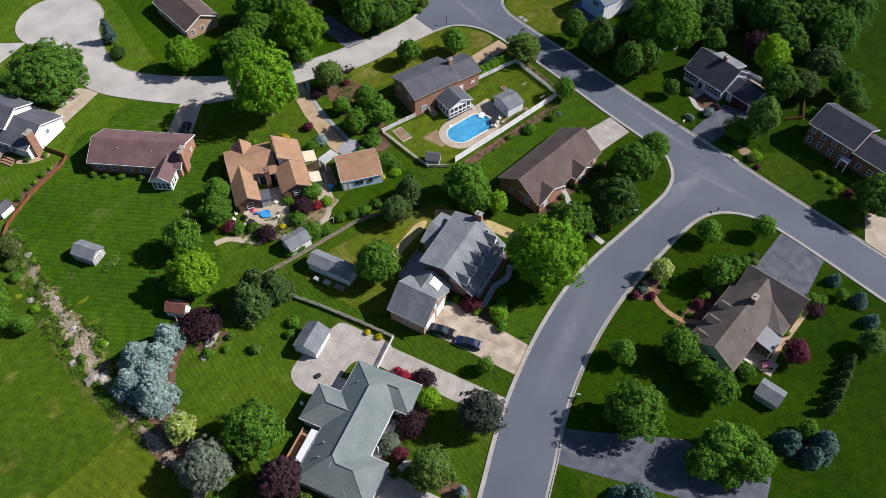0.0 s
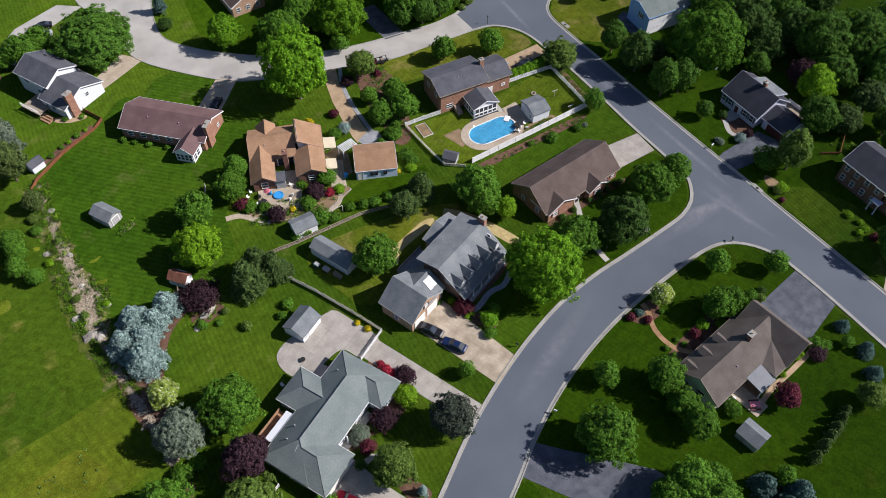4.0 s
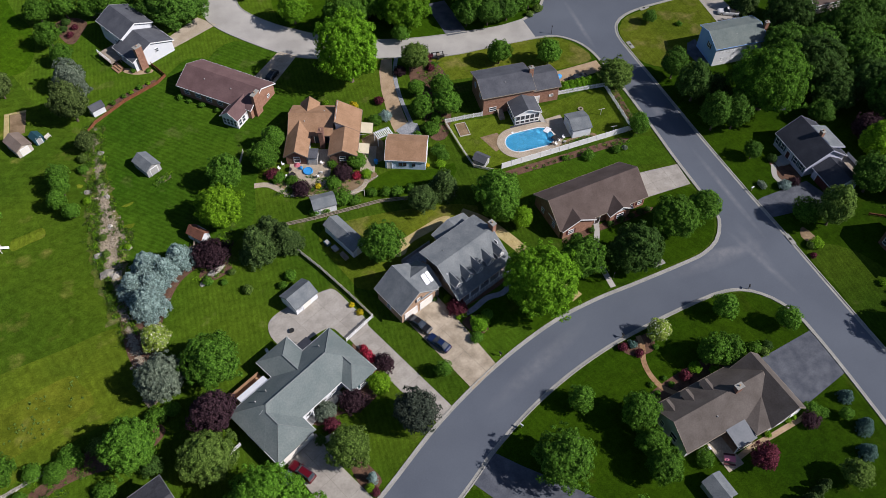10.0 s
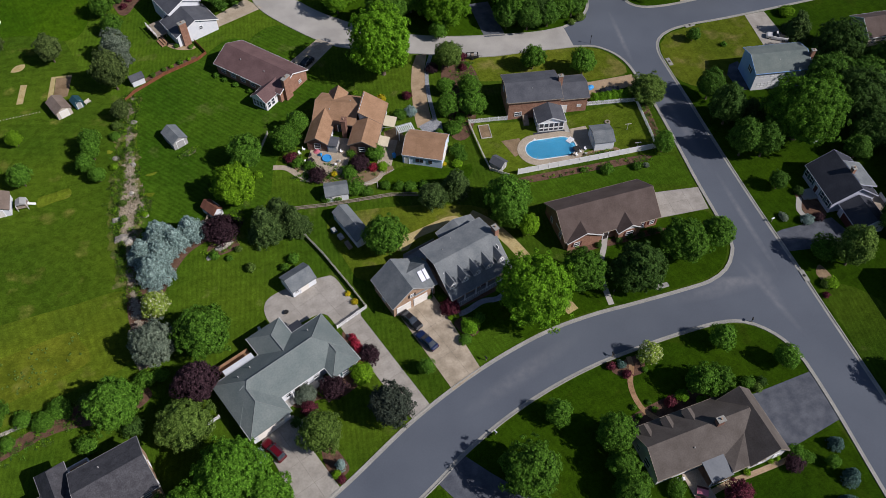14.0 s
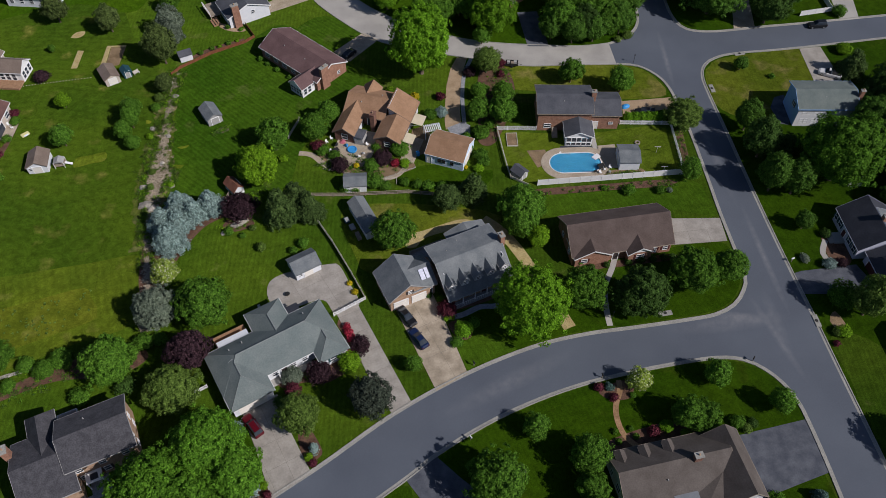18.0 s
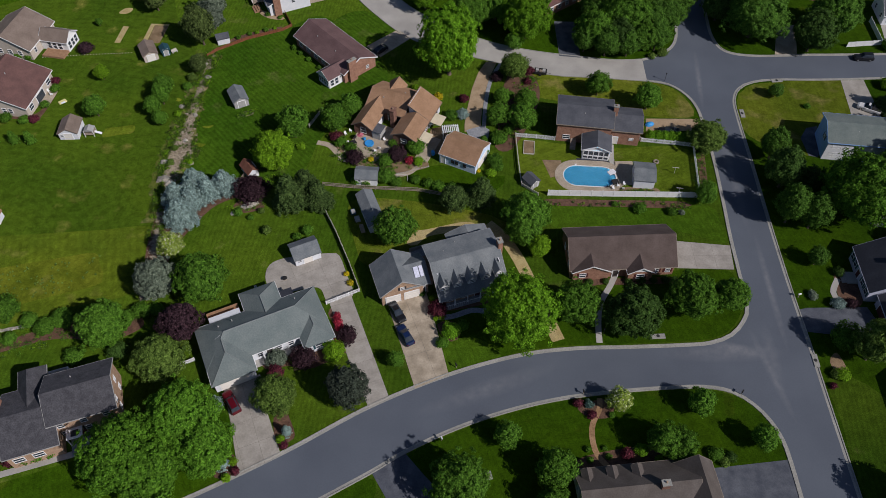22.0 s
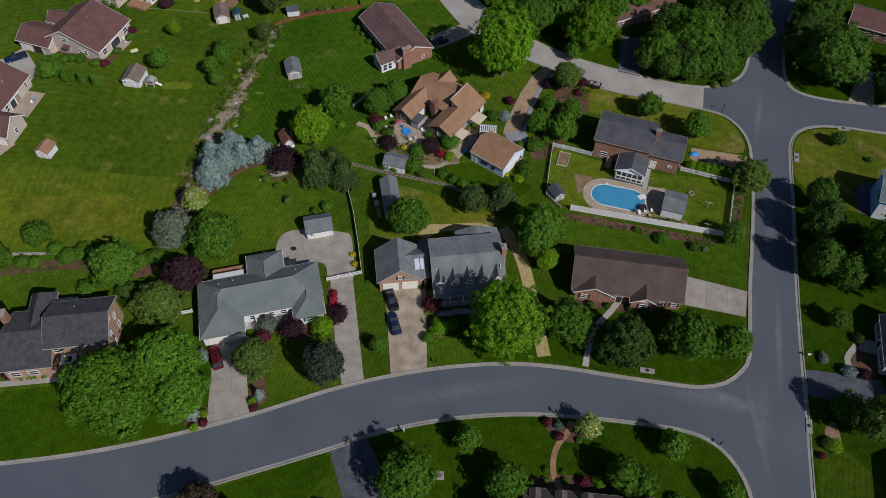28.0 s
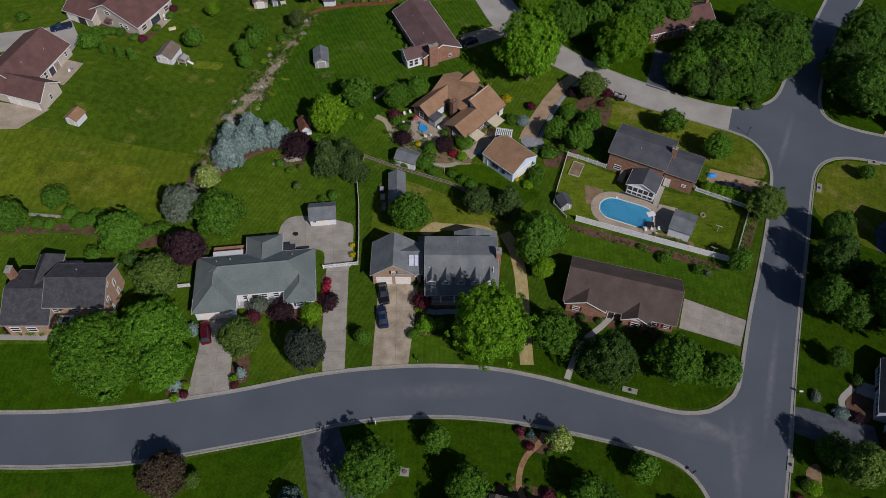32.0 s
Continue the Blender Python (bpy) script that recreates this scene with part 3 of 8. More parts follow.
def drive(name, label, points, material, z=0.05, cast=None):
    """A driveway; cast = (angle, long, wide) lays it in slabs with open joints."""
    base = solid(name, sheet(points, z), M_JOINT if cast else material, label, "driveway", "structure")
    if not cast:
        return
    angle, long, wide = cast
    c, s = math.cos(radians(angle)), math.sin(radians(angle))
    pts = [(p[0] * c + p[1] * s, p[1] * c - p[0] * s) for p in points]
    u0, v0 = min(p[0] for p in pts), min(p[1] for p in pts)
    u1, v1 = max(p[0] for p in pts), max(p[1] for p in pts)
    gap = 0.022
    for j in range(int((u1 - u0) / long) + 1):
        for k in range(int((v1 - v0) / wide) + 1):
            a, b = u0 + j * long, v0 + k * wide
            cell = pts
            for nx, ny, d in ((1, 0, a + gap), (-1, 0, -(a + long) + gap), (0, 1, b + gap), (0, -1, -(b + wide) + gap)):
                cell = clip(cell, nx, ny, d) if len(cell) > 2 else []
            area = 0.5 * abs(sum(p[0] * q[1] - q[0] * p[1] for p, q in zip(cell, cell[1:] + cell[:1])))
            if area > 0.3:
                ob = new("slab", mesh_of(sheet([(p[0] * c - p[1] * s, p[0] * s + p[1] * c) for p in cell], z + 0.012, 0.01), "slab", material))
                ob.parent = base


drive("drive_grey_house", "tan exposed-aggregate driveway with worn stains", [(63.7, 31.4), (57.5, 29.6), (54.7, 47.8), (62.2, 49.3), (62.6, 46)], M_TAN_SLAB, cast=(101, 6.4, 4.2))
drive("drive_long", "long pale concrete driveway", [(52.9, 28.5), (49.2, 27.3), (46.8, 36), (44.0, 49.5), (48.2, 50.4)], M_SLAB, cast=(101, 4.4, 6.0))
drive("parking_pad", "pale concrete parking pad with rounded corners", [(p.x, p.y) for p in smooth([(33.0, 60.2), (32.2, 57.5), (33.0, 54.6), (35.8, 53.2), (42, 53.5), (43.9, 49.6), (48.4, 50.6), (47.6, 56), (46.6, 60.4), (45.0, 61.3), (40, 61.6), (35.5, 61.4)], 0.8, True)], M_SLAB, 0.055, (16, 5.4, 4.6))
drive("drive_red_car", "pale concrete driveway", [(27.4, 18.6), (34.2, 21.1), (31.6, 31), (31.0, 36.5), (24.6, 35.5), (26, 28)], M_SLAB, cast=(104, 4.4, 3.4))
drive("drive_brown_house", "wide pale concrete driveway", [(123.2, 51.2), (121.8, 45.5), (111, 47.5), (112, 54.2)], M_SLAB, cast=(-8, 3.9, 3.4))
drive("drive_east_house", "grey asphalt driveway", [(130.0, 34.9), (131.9, 35), (143, 33.5), (144, 26), (139, 27.4), (129.4, 30.2)], M_DRIVE_ASPHALT)
drive("drive_corner_house", "wide grey asphalt driveway with paler patches", [(116.1, 7.6), (114.6, -1.6), (101, -2.6), (101.5, 8.2)], M_DRIVE_ASPHALT)
drive("drive_south", "dark grey asphalt driveway", [(48.6, 15.8), (54.4, 18.2), (57, 14), (60.5, 9), (65, 2), (68, -12), (60, -14), (56, -2), (51.8, 8)], M_DRIVE_ASPHALT)
drive("drive_gravel", "tan gravel driveway with a bluestone edge", [(86.0, 114.0), (83.4, 110.4), (80.9, 105.0), (79.6, 101.2), (78.5, 98.0), (77.1, 93.2), (76.7, 90.9), (80.3, 90.6), (81.2, 94.9), (82.2, 98.4), (83.1, 101.2), (84.2, 104.6), (85.8, 108.5), (88.4, 113.2)], M_GRAVEL, 0.05)
drive("east_patio", "dark brown paved patio between a house and its garage", [(69.4, 92.9), (72.4, 93.3), (73.1, 89.6), (70.6, 85.0), (67.4, 84.8), (67.6, 87.4)], M_SOIL, 0.055)
drive("drive_bluestone", "bluestone paving beside a garage", [(77.1, 91.3), (81.0, 92.2), (82.3, 90.6), (81.3, 87.4), (79.6, 87.5), (77.3, 89.9)], M_BLUESTONE, 0.06)
drive("drive_white_house", "tan driveway of a white house", [(54.2, 152.6), (57.2, 147.2), (48.4, 144.9), (43.0, 143.6), (43.0, 147.6)], M_TAN)
drive("drive_plum_house", "short tan concrete driveway", [(66.2, 129.6), (69.2, 125.8), (60.8, 119.6), (57.8, 124.2)], M_TAN_SLAB, cast=(35, 3.6, 3.0))
drive("drive_pool_house", "tan gravel drive", [(118, 88.8), (129.6, 86.9), (129, 83.2), (116.8, 84.8)], M_GRAVEL)
drive("pool_terrace", "tan paved terrace beside a pool", [(107.0, 77.0), (111.0, 76.4), (109.6, 69.4), (106.2, 70.6)], M_TAN, 0.06)
drive("drive_north_house", "shaded concrete driveway under trees", [(104, 113.4), (109, 111.9), (111, 126), (106, 127)], M_DRIVE_ASPHALT)
drive("drive_northwest_house", "pale concrete driveway with a parked car", [(-60, 104), (-44, 110), (-40.7, 114.5), (-34.2, 106.5), (-34.4, 101.8), (-40, 103.2), (-60, 96)], M_CONCRETE)
drive("drive_maroon_house", "tan concrete driveway before a garage", [(-64, 88), (-46, 82.5), (-30, 82), (-34, 75), (-48, 72), (-64, 76)], M_TAN)
drive("drive_far_west", "pale concrete drive", [(52, 181), (56.5, 176), (40, 172), (34, 166), (30, 172), (40, 179)], M_CONCRETE)
drive("drive_east_street_house", "pale concrete driveway across the street", [(167.7, 94.4), (173.1, 93.7), (171.0, 81), (164.4, 82)], M_SLAB)
drive("drive_northeast_house", "shaded tan driveway under trees", [(156.2, 105.9), (161.6, 105.1), (166, 116), (162, 118)], M_TAN)
drive("drive_grey_roof_house", "pale concrete driveway before a garage", [(183.7, 101.4), (188.8, 100.8), (193.5, 112), (187.6, 113)], M_CONCRETE)
drive("yard_blue_house", "dark paved yard beside a pale blue house", [(151.2, 71.4), (149.4, 72.2), (150.0, 77.6), (152.6, 80.4), (155.2, 80.6), (154.2, 76)], M_DRIVE_ASPHALT)
drive("drive_brick_house", "brick-paved driveway", [(124.2, -6), (136, -1.5), (141, -3), (140, -12), (122, -16)], M_TAN)


def footpath(name, label, points, width, material, z=0.06):
    line = smooth(points, 0.8)
    solid(name, sweep(line, [(-width / 2, 0), (-width / 2, z), (width / 2, z), (width / 2, 0)]), material, label, "path", "structure")


footpath("path_brown_house", "curved pale concrete garden path", [(91.6, 33.6), (92.6, 38), (94.2, 42), (97, 45.4), (98.6, 47.6)], 1.1, M_CONCRETE)
footpath("path_corner_house", "winding tan garden path", [(88.6, 23), (88, 21), (86.2, 18.6), (85.4, 16), (85.5, 13), (87, 10.5)], 0.95, M_PATH)
footpath("path_grey_house", "pale stone path curving to a porch", [(62.3, 43.6), (66, 43.2), (70, 44), (73, 43.4), (76, 44.6)], 1.1, M_BLUESTONE)
footpath("path_drive_edge", "bluestone edge strip along a gravel drive", [(89.2, 112.6), (86.1, 107.8), (83.6, 101.2), (82.0, 95), (81.0, 90.6)], 0.9, M_BLUESTONE, 0.066)
footpath("path_straw", "strip of straw over bare ground", [(76.8, 64), (79.3, 60), (81.2, 54), (82.6, 46), (83.6, 40), (84.4, 35.2)], 2.4, M_STRAW, 0.04)
footpath("path_west_house", "pale concrete front walk", [(-24, 22.4), (-10.2, 24.6), (1.0, 26.4)], 1.1, M_CONCRETE)
footpath("path_garden", "curving flagstone garden path", [(44, 92.5), (46.6, 91.2), (48.5, 88), (50.6, 85.6)], 1.3, M_TAN)
footpath("path_garden_east", "curving tan garden path", [(56.5, 80.8), (60, 80), (63.5, 80.6), (66, 83.5)], 1.0, M_TAN)
footpath("path_corner_patio", "tan brick side path", [(102.2, -3.7), (98, -3.5), (94.7, -3.3), (91.5, -3.0), (87.6, -3.2)], 0.9, M_GRAVEL)
footpath("path_pool", "pale path beside a pool", [(107.9, 82), (106.7, 77.5), (106.2, 73)], 1.1, M_CONCRETE)
footpath("path_east_house", "pale concrete front walk", [(138.6, 35), (138.3, 37.6), (140.6, 40.4)], 1.1, M_CONCRETE)
footpath("path_red_car_house", "curved pale walk beside a driveway", [(31.4, 34.5), (33.5, 34.6), (34.6, 32.4), (34.3, 29)], 1.0, M_CONCRETE)


def bed(name, label, points, material=None, z=0.03):
    solid(name, sheet(smooth(points, 0.8, True), z), material or M_MULCH, label, "flower bed", "structure")


def plot(name, label, points):
    solid(name, sheet(points, 0.03), M_SOIL, label, "garden plot", "structure")


bed("bed_pool_fence", "brown mulch strip along a white fence", [(90, 68.6), (104, 66.2), (118, 63.6), (117.6, 62), (104, 64.4), (91, 66.8)])
bed("bed_street_fence", "dark mulch strip outside a picket fence", [(122.6, 65), (126, 77.6), (127.4, 77.4), (125.4, 70), (123.8, 64.6)])
bed("bed_pool_shed", "planted soil bed between a shed and a fence", [(106, 69.2), (109, 69.2), (113.6, 68.2), (113.4, 66.6), (106, 67.8)], M_SOIL)
bed("bed_brown_house", "mulched bed before a brick house", [(90, 47.6), (100, 46.8), (110, 45.4), (110, 44.2), (104, 44.8), (99, 45.4), (95.6, 46), (92, 46)])
bed("bed_corner_east", "mulched bed at a street corner", [(84.6, 22.2), (90.4, 22.6), (90.2, 20), (88.6, 19.2), (85.6, 20)])
bed("bed_corner_house", "mulched bed before a house", [(82, 12.8), (90, 13.6), (99, 12.6), (98, 9.6), (84, 10.2)])
bed("bed_red_drive", "mulched bed beside a driveway", [(33.6, 23.2), (36.4, 23.6), (36.2, 26.2), (34.6, 30), (33.2, 28)])
bed("bed_red_drive_west", "mulched bed beside a driveway", [(23.6, 18.8), (27, 19), (26.6, 22.2), (24, 22)])
bed("bed_grey_ranch", "mulched bed before a ranch house", [(32, 39.4), (32, 37.4), (36.1, 37.4), (39.4, 36.3), (41.8, 36.8), (43.4, 37.4), (46.5, 38.9), (46.4, 43.2), (46.2, 45), (45.8, 47.1), (44.6, 48.7), (43.6, 47.4), (44.4, 44), (42, 40)])
bed("bed_grey_house", "mulched bed with stone edge", [(63.2, 42.0), (66.0, 42.2), (67.4, 40.4), (66.4, 38.2), (64.2, 38.4)])
bed("bed_porch", "dark mulched bed before a porch", [(64.6, 47), (74, 48.2), (78, 47), (74, 45.2), (65, 44.6)])
bed("bed_terrace", "mulched terraced garden bed", [(48.6, 91), (54, 88.2), (60, 84.6), (66, 84.4), (67, 81.4), (60, 80.8), (54, 83), (48.6, 87)], M_SOIL)
bed("bed_gravel_drive", "mulched garden beside a gravel drive", [(87, 101), (91, 109), (96, 107.6), (96, 100), (92, 92), (86, 84), (82.6, 85), (84.6, 92)])
bed("bed_island", "round mulched island bed with a boulder", [(26, 76.8), (27.6, 78.2), (30.6, 78.0), (32.4, 76.2), (31.4, 74.8), (28.2, 74.4), (26.2, 75.2)])
bed("bed_hedge", "brown mulched bed along a stone wall", [(-30, 48.4), (-17.3, 49.8), (-6, 52.4), (6, 54), (10, 50), (4, 47.6), (-6, 49.4), (-17, 47.6), (-30, 45.4)])
bed("bed_east_house", "dark mulched bed", [(133.0, 25.2), (133.2, 21.6), (131.6, 20.4), (130.9, 23.6)], M_SOIL)
bed("bed_east_house_front", "mulched bed before a porch", [(139, 34.6), (142.6, 34.4), (143.6, 41), (141, 42.4), (139.4, 39)])
bed("bed_maroon_house", "mulched bed round a house", [(-35, 114.2), (-19.4, 109.4), (-17.6, 110.2), (-15.0, 119), (-16.6, 119.6), (-19.4, 111.4), (-34, 116)])
bed("bed_spruces", "stony bed under blue spruces", [(9, 66), (12, 80), (22, 84), (31, 84), (30, 80), (22, 77), (15, 68), (12, 60)])
plot("veg_plot", "bare tilled vegetable plot", [(4.0, 133.6), (7.2, 133.4), (9.0, 139.8), (5.6, 140.8)])
solid("plot_path", sheet([(2.6, 133.4), (3.9, 133.6), (5.5, 140.9), (9.0, 139.9), (9.2, 140.6), (4.6, 141.6)], 0.034), M_STRAW, "pale straw path round a tilled plot", "garden plot", "structure")
solid("veg_plot_narrow", sheet([(-3.9, 135.2), (-2.5, 134.9), (-0.9, 141.2), (-2.3, 141.7)], 0.03), M_STRAW, "narrow straw-covered garden plot", "garden plot", "structure")
bed("bed_straw_patch", "patch of straw over bare ground", [(60.0, 61.4), (62.0, 64.2), (64.4, 64.4), (72.0, 65.2), (74.4, 64.2), (72.6, 63.2), (64.6, 62.6), (62.0, 60.8)], M_STRAW)
bed("bed_shed_weeds", "bare earth with weeds beside a shed", [(27.0, 104.2), (28.2, 105.0), (29.8, 104.8), (30.2, 104.0), (28.4, 103.3)], M_SAND)
bed("bed_oval", "small oval bed with dry mulch", [(-4.0, 147.4), (-2.6, 149.2), (-0.6, 149.0), (-0.9, 147.6), (-2.2, 146.8)], M_STRAW)
bed("bed_board_fence", "brown planted bed along a board fence", [(24.2, 131.0), (24.8, 132.2), (30, 134.2), (35, 135.0), (37.2, 135.4), (37.0, 133.9), (30.6, 132.4)], M_MULCH)
bed("bed_white_house", "small curved bed beside a white house", [(32.2, 143.0), (33.4, 142.4), (35.4, 140.6), (38.0, 139.2), (37.6, 138.2), (34.4, 139.2), (32.0, 141.6)], M_GRAVEL)
bed("bed_field_trees", "brown mulch bed under a clump of trees", [(22.6, 168), (23.2, 160), (25, 158.4), (27.4, 161), (30, 165), (27, 169)])
bed("dry_plot", "dry grassy rectangle in the field", [(-3, 101.4), (0.2, 101.6), (3.4, 101.8), (3.6, 104.2), (0.4, 104.2), (-2.6, 104)], M_DRY)
plot("bare_corner", "dry bare earth beside a pool", [(91.8, 79.8), (95.8, 79.0), (95.4, 75.0), (92.4, 74.4)])

# The creek's two banks, from the fence down to the hedge.
BANK_W = smooth([(20.0, 127), (18.4, 120), (17.0, 113), (15.6, 108.4), (14.8, 103.6), (12.8, 98.2), (11.2, 91.4), (10.9, 84.6), (10.4, 78), (9.9, 71), (9.5, 64), (8.7, 55.4)], 0.6)
BANK_E = smooth([(21.6, 126.2), (19.8, 121.7), (18.1, 114.6), (17.5, 108.2), (16.8, 101.3), (17.0, 96), (17.8, 92.6), (15.4, 91.2), (14.0, 86.8), (12.8, 82), (12.3, 77), (11.7, 71), (11.2, 64), (10.5, 55.6)], 0.6)
rough = random.Random(5)
middle = [BANK_W[int(k * (len(BANK_W) - 1) / (len(BANK_E) - 1))] for k in range(len(BANK_E))]
east_was = [p.copy() for p in BANK_E]
BANK_E = [p.lerp(q, 0.05) for p, q in zip(BANK_E, middle)]
BANK_W = [p.lerp(east_was[int(k * (len(east_was) - 1) / (len(BANK_W) - 1))], 0.05) for k, p in enumerate(BANK_W)]
for k in range(1, max(len(BANK_W), len(BANK_E)) - 1):
    for bank in (BANK_W, BANK_E):
        if k < len(bank) - 1:
            bank[k] = bank[k] + Vector((rough.gauss(0, 0.28), rough.gauss(0, 0.15)))
# Rough unmown turf with bare earth on either side of the stones.
verge_w = [p + Vector((-2.2 - 1.8 * noise.noise(Vector((p.y * 0.17, 2.0, 0))) - 0.7 * noise.noise(Vector((p.y * 0.9, 5.0, 0))), 0)) for p in BANK_W if p.y > 74]
verge_e = [p + Vector((1.0 + 0.9 * noise.noise(Vector((p.y * 0.22, 9.0, 0))) + 0.5 * noise.noise(Vector((p.y * 0.9, 7.0, 0))), 0)) for p in BANK_E if p.y > 74]
solid("creek_verge", sheet(verge_w + verge_e[::-1], 0.020), M_ROUGH, "rough unmown turf with bare earth beside the creek bed", "lawn", "structure")
solid("creek_bed", sheet(BANK_W + BANK_E[::-1], 0.024), M_SAND, "dry stony creek bed of pale pebbles", "creek bed", "structure")


# ---- houses ----
def wing(h, u0, v0, u1, v1, e, r, axis="u", hip=(0, 0), wall=None, roof=None, over=0.4, base=0.0, trim=None, ridge=0.5, cap=None, e2=None, name="roof", roof_b=None):
    """A block of a house: walls inside the eave rectangle, a gable or hip roof with an overhang, rake boards and gutters.
    axis: the ridge's way; hip: how far the ridge stops short of either end; ridge: where across it lies; e2: the far eave's height."""
    flip = axis == "v"
    a0, a1, w0, w1 = (v0, v1, u0, u1) if flip else (u0, u1, v0, v1)
    at = (lambda a, w, z: (w, a, z)) if flip else (lambda a, w, z: (a, w, z))
    e2 = e if e2 is None else e2
    wm = w0 + (w1 - w0) * ridge
    s0, s1 = (r - e) / max(wm - w0, 1e-3), (r - e2) / max(w1 - wm, 1e-3)
    # walls
    t = 0.22
    poly = [(w0 + over, base), (w1 - over, base)]
    if hip[0] == 0 or hip[1] == 0:
        poly += [(w1 - over, e2 + s1 * over - t), (wm, r - t), (w0 + over, e + s0 * over - t)]
    else:
        poly += [(w1 - over, e2 - 0.05), (w0 + over, e - 0.05)]
    b0, b1 = a0 + (over if hip[0] == 0 else over), a1 - over
    bm = bmesh.new()
    if hip[0] == 0 and hip[1] == 0 or (hip[0] and hip[1]):
        prism(bm, poly, axis, b0, b1)
    else:
        # one gable, one hip
        low = [(w0 + over, base), (w1 - over, base), (w1 - over, e2 - 0.05), (w0 + over, e - 0.05)]
        prism(bm, low, axis, b0, b1)
        top = [(w0 + over, e - 0.1), (w1 - over, e2 - 0.1), (w1 - over, e2 + s1 * over - t), (wm, r - t), (w0 + over, e + s0 * over - t)]
        if hip[0] == 0:
            prism(bm, top, axis, b0 - 0.003, b0 + 0.3)
        else:
            prism(bm, top, axis, b1 - 0.3, b1 + 0.003)
    part("wall", bm, wall, h)
    # roof
    bm = bmesh.new()
    p, q = a0 + hip[0], a1 - hip[1]
    d = 0.18
    faces = [[at(a0, w0, e), at(a1, w0, e), at(q, wm, r), at(p, wm, r)], [at(a1, w1, e2), at(a0, w1, e2), at(p, wm, r), at(q, wm, r)]]
    if wm - w0 < 0.05:
        faces = faces[1:]
    if w1 - wm < 0.05:
        faces = faces[:1]
    if hip[0]:
        faces.append([at(a0, w1, e2), at(a0, w0, e), at(p, wm, r)])
    if hip[1]:
        faces.append([at(a1, w0, e), at(a1, w1, e2), at(q, wm, r)])
    for k, f in enumerate(faces):
        slab(bm, f[::-1] if flip else f, d)
        if k == 0 and roof_b:
            part(name, bm, roof, h)
            bm = bmesh.new()
    part(name, bm, roof_b or roof, h)
    trim = trim or M_VINYL
    # gutters along the eaves
    for w, z, out in ((w0, e, -1), (w1, e2, 1)):
        if z > r - 0.05:
            continue
        bm = bmesh.new()
        x = sorted((w, w + out * 0.07))
        (block(bm, x[0], x[1], a0, a1, z - 0.2, z - 0.03) if flip else block(bm, a0, a1, x[0], x[1], z - 0.2, z - 0.03))
        part("gutter", bm, trim, h)
    # rake boards on gable ends, caps on ridges and hips
    for a, out, hp in ((a0, -1, hip[0]), (a1, 1, hip[1])):
        if hp == 0:
            for w, z, s in ((w0, e, 1), (w1, e2, -1)):
                if abs(w - wm) < 0.05:
                    continue
                bm = bmesh.new()
                x = sorted((a, a + out * 0.05))
                top = [at(x[0], w, z + 0.005), at(x[1], w, z + 0.005), at(x[1], wm, r + 0.005), at(x[0], wm, r + 0.005)]
                slab(bm, top, 0.26)
                bmesh.ops.recalc_face_normals(bm, faces=bm.faces[:])
                part("rake_board", bm, trim, h)
    if cap:
        bm = bmesh.new()
        rod(bm, at(p, wm, r + 0.01), at(q, wm, r + 0.01), 0.13, sides=5)
        for end, hp, a in ((p, hip[0], a0), (q, hip[1], a1)):
            if hp:
                for w, z in ((w0, e), (w1, e2)):
                    rod(bm, at(end, wm, r), at(a, w, z), 0.045, sides=5)
        part("ridge_cap", bm, cap, h)
    return dict(h=h, u0=u0 + over, u1=u1 - over, v0=v0 + over, v1=v1 - over)


WINDOW_MESH = {}


def window(w, side, pos, z, wide=1.0, high=1.3, shutters=None, frame_mat=None, name="window", fill=None, rail=True):
    """A framed window on a wing's wall; pos runs along the wall from its low end, z is the sill."""
    key = (round(wide, 2), round(high, 2), (frame_mat or M_VINYL).name, (fill or M_GLASS).name, rail)
    if key not in WINDOW_MESH:
        fr = bmesh.new()
        f = 0.07
        for x0, x1, z0, z1 in ((-wide / 2, wide / 2, 0, f), (-wide / 2, wide / 2, high - f, high), (-wide / 2, -wide / 2 + f, f, high - f), (wide / 2 - f, wide / 2, f, high - f), (-wide / 2 + f, wide / 2 - f, high / 2 - 0.04, high / 2 + 0.04)):
            if rail or z0 == 0 or z1 > high / 2 + 0.05:
                block(fr, x0, x1, -0.10, 0.02, z0, z1)
        pn = box(-wide / 2 + f, wide / 2 - f, -0.03, 0.01, f, high - f)
        WINDOW_MESH[key] = (mesh_of(fr, "window_frame", frame_mat or M_VINYL), mesh_of(pn, "pane", fill or M_GLASS))
    fm, pm = WINDOW_MESH[key]
    turn, x, y = {"S": (0, w["u0"] + pos, w["v0"]), "N": (180, w["u0"] + pos, w["v1"]), "E": (90, w["u1"], w["v0"] + pos), "W": (-90, w["u0"], w["v0"] + pos)}[side]
    ob = new(name, fm)
    ob.parent = w["h"]
    ob.matrix_basis = pose(x, y, z, 0, 0, turn)
    pane = new("pane", pm)
    pane.parent = ob
    if shutters:
        for s in (-1, 1):
            x0, x1 = sorted((s * (wide / 2 + 0.03), s * (wide / 2 + 0.38)))
            part("shutter", box(x0, x1, -0.06, 0.02, 0, high), shutters, ob)
    return ob


